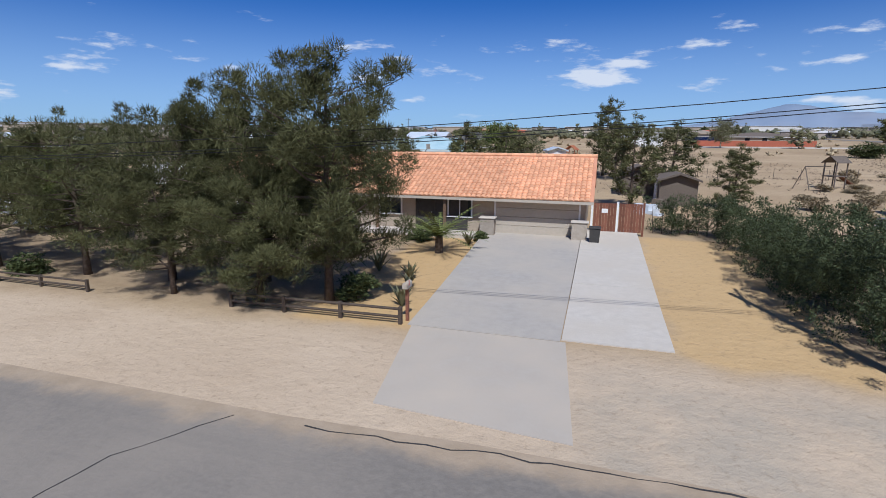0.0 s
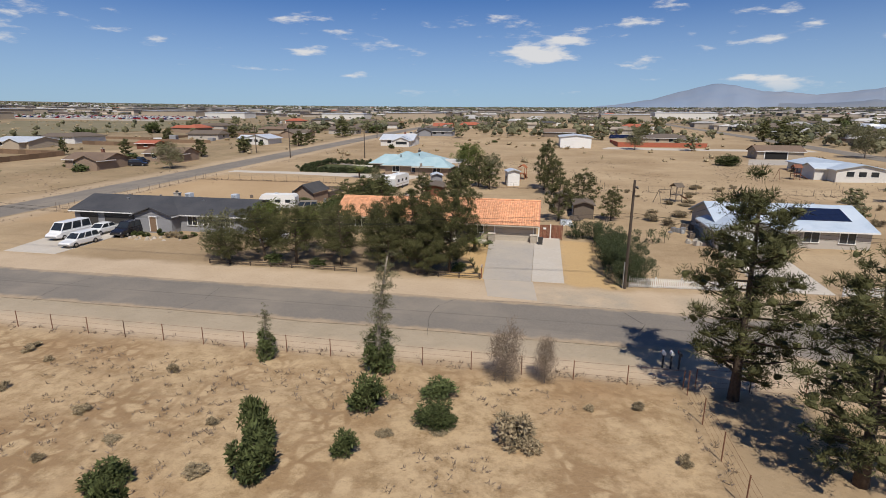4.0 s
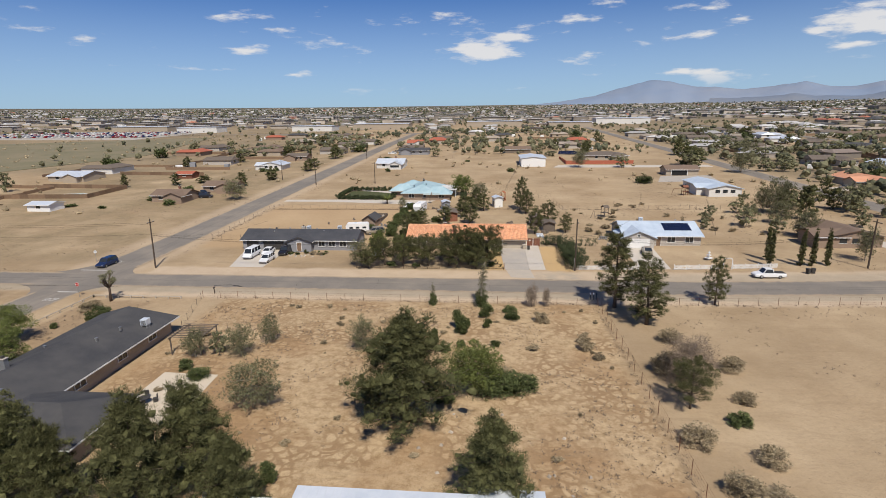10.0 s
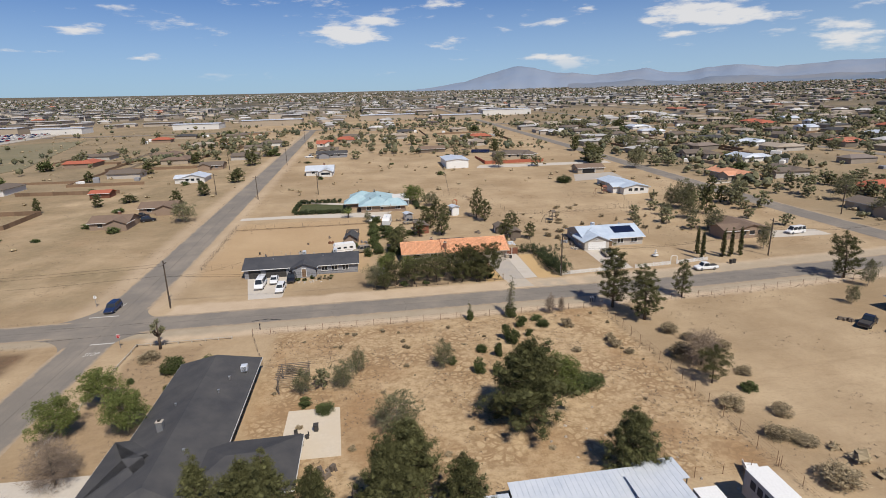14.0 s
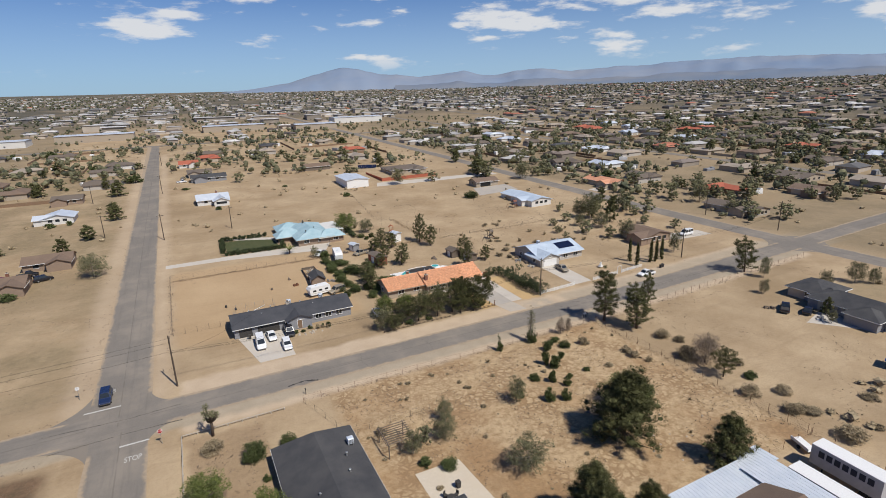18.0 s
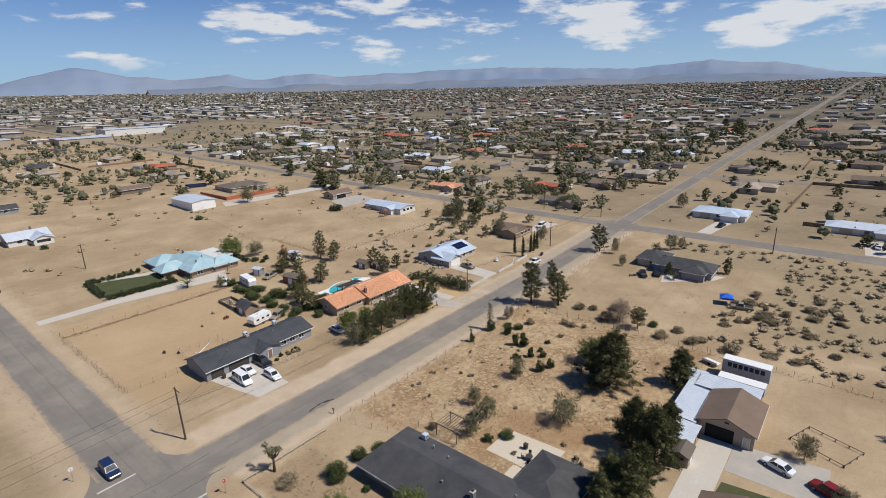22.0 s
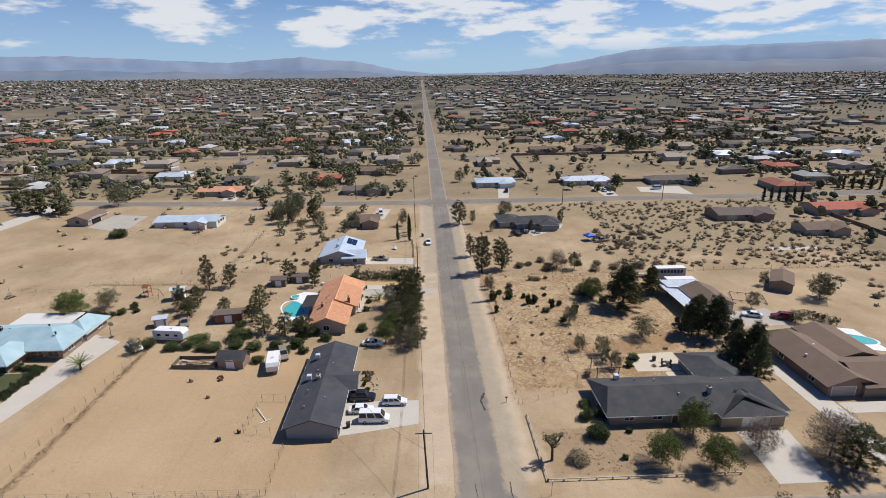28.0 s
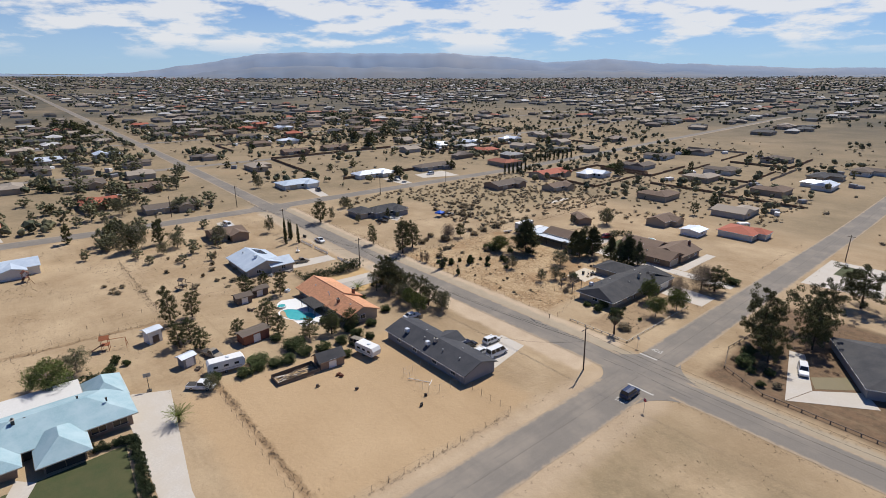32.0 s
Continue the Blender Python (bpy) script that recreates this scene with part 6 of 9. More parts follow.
def palm(name, label, x, y, h, spread, fronds, seed, leaf="green_leaf", droop=0.6):
    """A palm: each frond a bent rib with leaflets."""
    rng = np.random.RandomState(seed)
    e = thing(name, label, "palm", x, y)
    part("trunk", Mesh().tube([(0, 0, -0.2), (0, 0, h * 0.5), (0, 0, h)], [0.26, 0.22, 0.2], 8), M["bark"], e)
    for i in range(fronds):
        a = i * 2.39996
        lift = rng.uniform(0.15, 1.1)
        L = spread * rng.uniform(0.8, 1.1)
        tri = []
        prev = np.array([0, 0, h])
        ca, sa = math.cos(a), math.sin(a)
        side = np.array([-sa, ca, 0])
        for k in range(1, 15):
            t = k / 14
            q = np.array([ca * L * t * math.cos(lift * 0.6), sa * L * t * math.cos(lift * 0.6), h + L * (t * math.sin(lift) - droop * t * t)])
            tri += [prev + side * 0.025, prev - side * 0.025, q]
            d = q - prev
            w = 0.36 * spread * 0.33 * (1 - 0.6 * t) + 0.06
            for sg in (-1, 1):
                tip = q + side * sg * w + d * 0.9 - np.array([0, 0, 0.12 * w])
                tri += [q, prev + d * 0.5, tip]
            prev = q
        part("frond", soup("frond", np.array(tri), M[leaf]), None, e)
    return e


palm("palm", "small spreading palm with arching fronds on raked sand", -7.9, 22.0, 0.9, 2.6, 34, 3, droop=0.28)
palm("palm", "low palm on the sand beside the concrete drive", -43.3, 81.0, 1.3, 2.7, 44, 4, droop=0.22)


def spiky(name, label, x, y, h, w, n, seed, leaf="olive_leaf"):
    """Agave and yucca: stiff pointed leaves from one foot."""
    rng = np.random.RandomState(seed)
    e = thing(name, label, "plant", x, y)
    for i in range(n):
        a = i * 2.39996
        r, z = w / 2 * rng.uniform(0.55, 1.0), h * rng.uniform(0.45, 1.0)
        m = Mesh()
        s = Vector((-math.sin(a), math.cos(a), 0)) * 0.05
        o, mid, tip = Vector((0, 0, 0)), Vector((math.cos(a) * r * 0.5, math.sin(a) * r * 0.5, z * 0.65)), Vector((math.cos(a) * r, math.sin(a) * r, z))
        m.add([o - s, o + s, mid + s * 1.3, mid - s * 1.3, tip, mid - Vector((0, 0, 0.05))], [(0, 1, 2, 3), (3, 2, 4), (1, 0, 5), (5, 3, 4), (2, 5, 4)])
        part("leaf", m, M[leaf], e)
    return e


for i, (x, y, h, w) in enumerate(((-9.4, 17.6, 1.2, 1.5), (-7.6, 16.8, 0.9, 1.0), (-7.2, 15.6, 0.7, 0.9), (-6.6, 13.2, 0.9, 1.1), (-6.9, 24.4, 0.9, 1.2), (-28.0, 12.0, 0.7, 0.9), (-24.0, 11.2, 0.3, 0.4))):
    spiky("agave", "grey-green spiky agave in raked sand", x, y, h, w, 18, 40 + i)
spiky("yucca", "large spiky yucca beside the pale turquoise roof", -14.4, 100, 3.6, 5.0, 40, 50)


def hedge(name, label, pts, width, height, seed, leaf="hedge_leaf", count=70, size=0.16, step=0.8):
    """A clipped or loose hedge along a line: stems and foliage."""
    rng = np.random.RandomState(seed)
    x0, y0 = pts[0]
    e = thing(name, label, "hedge", x0, y0)
    z0 = gz(x0, y0)
    cs, rs = [], []
    m = Mesh()
    for (ax, ay), (bx, by) in zip(pts, pts[1:]):
        L = math.hypot(bx - ax, by - ay)
        k = max(1, int(L / step))
        for i in range(k + 1):
            x, y = ax + (bx - ax) * i / k, ay + (by - ay) * i / k
            z = gz(x, y) - z0
            m.tube([(x - x0, y - y0, z - 0.1), (x - x0 + rng.uniform(-0.2, 0.2), y - y0 + rng.uniform(-0.2, 0.2), z + height * 0.7)], [0.04, 0.015], 4, cap=False)
            for _ in range(max(2, int(width * height * 1.6))):
                cs.append((x - x0 + rng.uniform(-0.5, 0.5) * width, y - y0 + rng.uniform(-0.5, 0.5) * width, z + rng.uniform(0.12, 0.92) * height * rng.uniform(0.8, 1.12)))
                rs.append(rng.uniform(0.28, 0.5))
    part("stem", m, M["bark"], e)
    part("foliage", soup("foliage", blades(rng, cs, rs, count, size, 0.9, 0.2, 0.28), M[leaf]), None, e)
    return e


hedge("hedge", "tall dense oleander hedge along the drive", [(8.7, 12.2), (8.2, 19.0)], 3.7, 3.6, 61, count=230, size=0.07, step=0.5)
hedge("hedge", "tall dense oleander hedge along the drive", [(8.0, 19.4), (8.2, 29.4)], 3.2, 2.6, 65, count=170, size=0.075, step=0.5)
hedge("hedge", "dense oleander hedge beside the wooden gate", [(3.4, 31.0), (8.0, 30.8)], 2.2, 2.4, 62, count=170, size=0.08, step=0.5)
hedge("hedge", "thick clipped dark green hedge round the lawn", [(-63, 92.4), (-62.5, 107), (-47, 107)], 1.5, 1.5, 63, count=190, size=0.14, step=0.4)
hedge("hedge", "thick clipped dark green hedge round the lawn", [(-43.2, 94.0), (-43.8, 88.6), (-47, 88.6), (-62.6, 89.8)], 1.5, 1.5, 64, count=190, size=0.14, step=0.4)
hedge("hedge", "dark garden hedge behind the pale turquoise roof", [(-18.0, 88.4), (-18.6, 97.6)], 1.8, 1.8, 66, count=60, size=0.2, step=0.6)
hedge("hedge", "dark straggling hedge behind the brown house", [(-25.5, -86.8), (-31.0, -90.5)], 2.2, 2.0, 68, count=60, size=0.16, step=0.7)
hedge("hedge", "straggling hedge along the drive of the white house", [(9.6, 30.4), (15.6, 30.6)], 1.4, 1.6, 67, count=60, size=0.14, step=0.7)


# ---- paving, pools and lawns ----
def sheet(name, material, outline, label, category, lift=0.02, thick=0.0, kind="structure", rise=None, cells=None):
    """A flat slab with four corners, laid on the ground; rise(x, y) lifts it further."""
    (ax, ay), (bx, by), (cx, cy), (dx, dy) = outline
    n = max(2, int(math.hypot(bx - ax, by - ay) / 2.5))
    k = max(2, int(math.hypot(dx - ax, dy - ay) / 2.5))
    m = Mesh()
    pts = []
    for j in range(k + 1):
        v = j / k
        for i in range(n + 1):
            u = i / n
            x = (ax * (1 - u) + bx * u) * (1 - v) + (dx * (1 - u) + cx * u) * v
            y = (ay * (1 - u) + by * u) * (1 - v) + (dy * (1 - u) + cy * u) * v
            pts.append((x, y, gz(x, y) + lift + (rise(x, y) if rise else 0)))
    top = [(j * (n + 1) + i, j * (n + 1) + i + 1, (j + 1) * (n + 1) + i + 1, (j + 1) * (n + 1) + i) for j in range(k) for i in range(n)]
    rim = [i for i in range(n + 1)] + [(j + 1) * (n + 1) - 1 for j in range(1, k + 1)] + [k * (n + 1) + i for i in range(n - 1, -1, -1)] + [j * (n + 1) for j in range(k - 1, 0, -1)]
    base = len(pts)
    low = [(pts[i][0], pts[i][1], pts[i][2] - 0.12 - lift) for i in rim]
    side = [(rim[(i + 1) % len(rim)], rim[i], base + i, base + (i + 1) % len(rim)) for i in range(len(rim))]
    m.add(pts + low, top + side)
    return tagged(part(name, m, M[material]), label, category, kind=kind)


up_drive = lambda x, y: 0.17 * max(0.0, min(1.0, (y - 13) / 14))
sheet("driveway_left", "old_concrete", [(-5.75, 11.5), (-0.86, 11.5), (-0.86, 27.4), (-6.6, 27.4)], "old grey concrete driveway with stains", "driveway", 0.025, rise=up_drive)
for i in range(3):
    y0, y1 = 11.6 + i * 6.3, 11.6 + (i + 1) * 6.3 - 0.03
    sheet("driveway_right_" + str(i + 1), "concrete", [(-0.83, y0), (2.35, y0), (2.35, y1), (-0.83, y1)], "pale new concrete drive slab", "driveway", 0.04, rise=up_drive)
sheet("apron", "apron", [(-4.7, 6.4), (-0.2, 6.0), (-0.7, 11.46), (-5.6, 11.46)], "grey worn asphalt apron with dust", "driveway", 0.018)
sheet("parking_slab", "concrete", [(-63.2, 10.9), (-56.0, 10.9), (-56.0, 24.5), (-66.0, 24.5)], "pale concrete parking slab", "driveway", 0.03)
sheet("solar_drive", "concrete", [(21.0, 12.9), (27.0, 12.9), (28.0, 28.6), (21.4, 28.6)], "pale concrete driveway", "driveway", 0.03)
sheet("workshop_drive", "concrete", [(-80.6, -66.4), (-80.6, -61.8), (-22.6, -61.8), (-22.6, -66.8)], "long pale concrete driveway", "driveway", 0.03)
sheet("workshop_yard", "old_concrete", [(-30, -80), (-30, -66.9), (-22, -66.9), (-20, -80)], "dusty grey yard beside the workshop", "driveway", 0.02)
sheet("corner_drive", "concrete", [(-80.6, -51.5), (-80.6, -43.0), (-68.4, -43.6), (-68.4, -52.5)], "pale concrete driveway", "driveway", 0.03)
sheet("patio", "cream_concrete", [(-48.6, -45.0), (-48.6, -34.4), (-41.6, -34.6), (-41.0, -45.2)], "pale concrete patio slab", "patio", 0.03)
sheet("side_patio", "cream_concrete", [(-54.6, -43.8), (-54.6, -40.0), (-49.0, -40.0), (-49.0, -43.8)], "pale concrete patio slab", "patio", 0.026)
sheet("turquoise_drive", "concrete", [(-80.6, 84.9), (-62.0, 84.3), (-62.0, 88.5), (-80.6, 88.2)], "long pale concrete driveway", "driveway", 0.03)
sheet("turquoise_court", "concrete", [(-62.0, 84.3), (-31.3, 79.4), (-27.4, 87.6), (-62.0, 88.5)], "pale concrete parking court before the turquoise-roofed house", "driveway", 0.03)
sheet("brown_walk", "concrete", [(-64.6, -90), (-64.6, -67), (-61.4, -67), (-61.4, -90)], "pale concrete walk", "path", 0.03)
sheet("west_drive", "concrete", [(-104.8, -33.6), (-111.0, -10.6), (-113.4, -18.6), (-107.8, -34.0)], "pale concrete driveway", "driveway", 0.03)
sheet("west_drive_side", "concrete", [(-111.2, -10.8), (-124.0, -20.6), (-120.6, -25.4), (-113.5, -18.4)], "pale concrete driveway", "driveway", 0.034)
sheet("west_front_lawn", "dry_lawn", [(-111.6, -24.0), (-113.6, -19.6), (-119.6, -25.8), (-116.6, -29.6)], "thin dry lawn before the dark house", "lawn", 0.02)
sheet("far_field", "dry_lawn", [(-258, 150), (-236, 240), (-290, 432), (-430, 330)], "wide dull green field beyond the lots", "field", 0.25)
sheet("turquoise_walk", "concrete", [(-45.8, 101.6), (-62.0, 108.4), (-62.0, 111.0), (-43.4, 104.0)], "pale concrete walk", "path", 0.03)
sheet("lawn", "grass", [(-61.8, 91.0), (-44.4, 89.6), (-46.0, 105.8), (-61.8, 106.2)], "mown green lawn inside a clipped hedge", "lawn", 0.02)
sheet("strip_lawn", "grass", [(-38.6, -83), (-38.6, -66.6), (-33.0, -67.2), (-31.0, -83)], "strip of mown green grass", "lawn", 0.02)
sheet("west_lawn", "grass", [(-104, -112), (-97, -112), (-97, -100), (-104, -100)], "small oval green lawn", "lawn", 0.02)
sheet("west_lawn_drive", "concrete", [(-112, -116), (-92.5, -116), (-92.5, -84), (-112, -86)], "pale curved concrete drive", "driveway", 0.012)


sheet("far_slab", "concrete", [(26, -130), (29, -130), (29, -112), (26, -112)], "bare white foundation slab on the open lot", "slab", 0.05)


def pool(x, y, a, b, rz, label, deck=None):
    e = thing("swimming_pool", label, "pool", x, y, gz(x, y))
    ring = []
    for i in range(28):
        t = 2 * math.pi * i / 28
        r = 1.0 - 0.28 * math.exp(-((t - 4.7) ** 2) / 0.35)
        ring.append((a * r * math.cos(t), b * r * math.sin(t)))
    c, s = math.cos(radians(rz)), math.sin(radians(rz))
    ring = [(c * u - s * v, s * u + c * v) for u, v in ring]
    part("water", Mesh().prism(ring, -0.2, 0.055), M["water"], e, "clear turquoise water")
    cop = Mesh()
    out = [(u * 1.09, v * 1.12) for u, v in ring]
    n = len(ring)
    cop.add([(u, v, 0.09) for u, v in ring] + [(u, v, 0.09) for u, v in out] + [(u, v, 0.0) for u, v in out] + [(u, v, 0.0) for u, v in ring],
            [f for i in range(n) for j in [(i + 1) % n] for f in ((i, n + i, n + j, j), (n + i, 2 * n + i, 2 * n + j, n + j), (3 * n + i, i, j, 3 * n + j))])
    part("coping", cop, M["white_paint"], e)
    if deck:
        part("deck", Mesh().prism([(u - x, v - y) for u, v in deck], -0.3, 0.05), M["white_paint"], e, "white concrete pool deck")
    return e


pool(-13.6, 44.0, 5.4, 3.0, 25, "kidney-shaped turquoise swimming pool with pale concrete deck", [(-21.6, 39.6), (-3.2, 39.4), (-2.0, 43.4), (-6.0, 48.6), (-14.0, 51.2), (-20.6, 49.0)])
part_spa = thing("spa", "round raised spa with a white rim beside the pool", "spa", -6.4, 45.2)
part("tub", Mesh().tube([(0, 0, -0.1), (0, 0, 0.5)], [1.3, 1.3], 20), M["white_paint"], part_spa)
part("water", Mesh().tube([(0, 0, 0.4), (0, 0, 0.52)], [1.05, 1.05], 20), M["water"], part_spa)
pool(-37.4, -89.4, 4.6, 2.6, 60, "green swimming pool with white coping", [(-44, -93), (-33, -93), (-31, -86), (-42, -85.6)])
pool(-170, 97, 5, 2.6, 10, "blue above-ground pool inside a wooden fence")


# ---- street furniture ----
def pole(x, y, h, arms, label, rz=0.0, lean=0.0):
    e = thing("utility_pole", label, "pole", x, y, rz=rz)
    part("shaft", Mesh().tube([(0, 0, -0.4), (0, lean * 0.5, h * 0.5), (0, lean, h)], [0.17, 0.145, 0.11], 10), M["pole_wood"], e)
    for z in arms:
        part("crossarm", Mesh().box(0.14, lean * z / h, z, 0.1, 2.4, 0.12), M["pole_wood"], e)
        for k in (-1.05, -0.55, 0.55, 1.05):
            part("insulator", Mesh().tube([(0.14, lean * z / h + k, z + 0.12), (0.14, lean * z / h + k, z + 0.2), (0.14, lean * z / h + k, z + 0.26)], [0.03, 0.05, 0.025], 6), M["steel"], e)
    return e


pole(-78.6, 9.4, 10.4, (9.6,), "dark wooden utility pole with one crossarm", lean=0.5)
P2 = pole(8.0, 11.3, 10.4, (9.7,), "dark wooden utility pole with one crossarm beside the hedge")
part("conduit", Mesh().tube([(-0.2, -0.05, 0.0), (-0.2, -0.05, 2.6)], 0.05, 7), M["steel"], P2)
for i, (x, y, h) in enumerate(((112.8, 13.5, 10.5), (-81.0, 121, 9.8), (-82, 217, 9.8), (-57, 125, 9), (112.6, 42.2, 9.5), (94.8, -56, 9.5), (98, -105, 9.5), (-101, 135, 9), (-112, 207, 9), (-96, -118, 9.5), (-95, -200, 9.5), (63, 12.6, 9.6), (-170, 9.4, 10), (114, 160, 9.6), (99, -170, 9.6), (-83, 330, 9.6))):
    pole(x, y, h, (h - 0.7,), "dark wooden utility pole with one crossarm", rz=0 if abs(y) < 20 else 90)


def wires(pts, zs, sag, label):
    e = thing("overhead_wires", label, "wires", *pts[0])
    z0 = gz(*pts[0])
    for dz, off in zs:
        m = Mesh()
        line = []
        for (ax, ay), (bx, by) in zip(pts, pts[1:]):
            for i in range(17):
                t = i / 16
                x, y = ax + (bx - ax) * t, ay + (by - ay) * t
                g = gz(ax, ay) * (1 - t) + gz(bx, by) * t
                line.append((x - pts[0][0], y - pts[0][1] + off, g - z0 + dz - 4 * sag * t * (1 - t)))
        m.tube(line, 0.016, 4, cap=False)
        part("wire", m, M["wire"], e)


wires([(-78.6, 9.6), (8.0, 11.3), (63, 12.6), (112.8, 13.5)], ((7.35, 0.05), (7.0, 0.1), (6.9, 0.0)), 2.0, "black overhead wires strung between utility poles")
wires([(-170, 9.4), (-78.6, 9.6)], ((9.5, -1.0), (9.5, 1.0), (7.2, 0.1)), 1.3, "black overhead wires strung between utility poles")
wires([(-78.6, 9.6), (-60.0, 24.4)], ((6.9, 0.0),), 1.2, "black service wire from the pole to the grey house")
wires([(8.5, 11.4), (22, 27)], ((6.9, 0.0),), 0.8, "black service wire from the pole to the white house")


def wire_fence(pts, h=1.3, gap=3.0, rails=(1.25, 0.85, 0.45, 0.1), label="rusty wire fence on thin steel posts", material="rust", mesh=False):
    e = thing("wire_fence", label, "fence", *pts[0])
    x0, y0 = pts[0]
    z0 = gz(x0, y0)
    post = None
    line = []
    for (ax, ay), (bx, by) in zip(pts, pts[1:]):
        k = max(1, int(math.hypot(bx - ax, by - ay) / gap))
        for i in range(k + 1):
            x, y = ax + (bx - ax) * i / k, ay + (by - ay) * i / k
            z = gz(x, y) - z0
            if post is None:
                post = part("post", Mesh().tube([(0, 0, -0.2), (0, 0, h)], 0.03, 6), M[material], e)
                post.location = (x - x0, y - y0, z)
            else:
                o = post.copy()
                scene.collection.objects.link(o)
                o.location = (x - x0, y - y0, z)
            line.append((x - x0, y - y0, z))
    for r in rails:
        part("strand", Mesh().tube([(a, b, c + r) for a, b, c in line], 0.005 if r < h - 0.1 else 0.008, 4, cap=False), M[material], e)
    return e


wire_fence([(-58.5, -7.8), (-30, -8.0), (8.6, -8.2)])
wire_fence([(9.4, -7.8), (40, -7.0), (92, -7.0)])
wire_fence([(8.7, -8.8), (8.7, -55.4)], 1.6, 3.0, (1.55, 1.2, 0.8, 0.4, 0.08))
wire_fence([(8.7, -56), (8.4, -91), (8.0, -130)], 1.4)
wire_fence([(-5.4, -56), (8.4, -56)], 1.4)
wire_fence([(-79, 33.2), (-66.4, 33.2)], 1.5, 2.4, label="low fence of posts and wire beside the grey house", material="old_wood")
wire_fence([(-79.2, 34), (-79.4, 73)], 1.3, 3.0, material="old_wood", label="post and wire fence round the bare yard")
wire_fence([(-79.2, 73.6), (-37, 72.6)], 1.2, 3.0, material="old_wood", label="post and wire fence round the bare yard")
wire_fence([(-66.0, 33.8), (-64.6, 41.0), (-55.6, 40.4), (-55.6, 33.8)], 1.7, 2.0, (1.6, 1.1, 0.6, 0.1), "grey steel dog-run fence", "steel")
wire_fence([(-58.4, -8.6), (-54.4, -21.0), (-40, -21.4)], 1.2, 3.0, material="old_wood", label="low post fence behind the corner lot")
wire_fence([(9, 38), (14, 62), (12, 84), (-3, 110), (4, 170), (20, 186)], 1.3, 4.0, material="old_wood", label="post and wire fence across the open lots")
wire_fence([(46, 40), (62, 88)], 1.3, 4.0, material="old_wood", label="post and wire fence across the open lots")


def rail_fence(name, label, pts, h, gap, material, thick=0.1, rails=1, round_=False):
    e = thing(name, label, "fence", *pts[0])
    x0, y0 = pts[0]
    z0 = gz(x0, y0)
    for (ax, ay), (bx, by) in zip(pts, pts[1:]):
        L = math.hypot(bx - ax, by - ay)
        k = max(1, int(L / gap))
        for i in range(k + 1):
            x, y = ax + (bx - ax) * i / k - x0, ay + (by - ay) * i / k - y0
            z = gz(x + x0, y + y0) - z0
            part("post", Mesh().box(x, y, z - 0.2, thick * 1.3, thick * 1.3, h + 0.2, bevel=0.012), M[material], e)
            if i < k:
                x2, y2 = ax + (bx - ax) * (i + 1) / k - x0, ay + (by - ay) * (i + 1) / k - y0
                z2 = gz(x2 + x0, y2 + y0) - z0
                for r in range(rails):
                    zz = h * (0.86 - 0.45 * r)
                    part("rail", Mesh().tube([(x, y, z + zz), (x2, y2, z2 + zz)], thick * 0.55, 7 if round_ else 4), M[material], e)


rail_fence("log_fence", "low dark log rail fence at the edge of the front garden", [(-6.0, 11.5), (-12.4, 11.3)], 0.6, 2.1, "pole_wood", 0.09, 2, True)
rail_fence("log_fence", "low dark log rail fence under the pines", [(-19.0, 11.2), (-36, 11.1)], 0.5, 2.4, "pole_wood", 0.08, 2, True)
wire_fence([(-36, 71.8), (-12, 71.8), (60, 71.8)], 1.3, 3.0, material="old_wood", label="post and wire fence behind the yards")
wire_fence([(4.2, 74), (2.5, 106)], 1.2, 4.0, material="old_wood", label="post and wire fence across the open lots")
wire_fence([(-21.2, 54.0), (-31.7, 55.6), (-36, 58)], 1.4, 1.6, material="old_wood", label="wooden post fence in the back yard")
rail_fence("corner_fence", "low white rail fence round the corner lot", [(-62.0, -8.7), (-78.2, -8.7), (-78.3, -38.5)], 0.5, 2.3, "cream_paint", 0.15, 1)
rail_fence("west_fence", "low rail fence round a shaded garden", [(-96.4, -39), (-95.2, -24), (-98.2, -14.2), (-107.5, -9.0), (-128, -8.6)], 0.6, 2.2, "old_wood", 0.14, 1)


def picket_fence(x0, y0, x1, y1):
    e = thing("picket_fence", "white painted picket fence along the street", "fence", x0, y0)
    L, a = math.hypot(x1 - x0, y1 - y0), math.degrees(math.atan2(y1 - y0, x1 - x0))
    e.matrix_basis = pose(x0, y0, gz(x0, y0), 0, 0, a)
    picket = None
    n = int(L / 0.17)
    for i in range(n + 1):
        z = gz(x0 + (x1 - x0) * i / n, y0 + (y1 - y0) * i / n) - gz(x0, y0)
        if picket is None:
            picket = part("picket", Mesh().add([(-0.045, -0.012, 0.06), (0.045, -0.012, 0.06), (0.045, -0.012, 0.92), (0, -0.012, 1.0), (-0.045, -0.012, 0.92), (-0.045, 0.012, 0.06), (0.045, 0.012, 0.06), (0.045, 0.012, 0.92), (0, 0.012, 1.0), (-0.045, 0.012, 0.92)],
                          [(0, 1, 2, 3, 4), (9, 8, 7, 6, 5)] + [(i_, 5 + i_, 5 + (i_ + 1) % 5, (i_ + 1) % 5) for i_ in range(5)]), M["white_paint"], e)
            o = picket
        else:
            o = picket.copy()
            scene.collection.objects.link(o)
        o.location = (L * i / n, 0, z)
    z1 = gz(x1, y1) - gz(x0, y0)
    for z in (0.25, 0.72):
        part("rail", Mesh().tube([(0, 0.04, z), (L, 0.04, z + z1)], 0.04, 4), M["white_paint"], e)
    for i in range(int(L / 2.4) + 1):
        x = min(L, i * 2.4)
        part("post", Mesh().box(x, 0.06, -0.2 + z1 * x / L, 0.1, 0.1, 1.3, bevel=0.012), M["white_paint"], e)


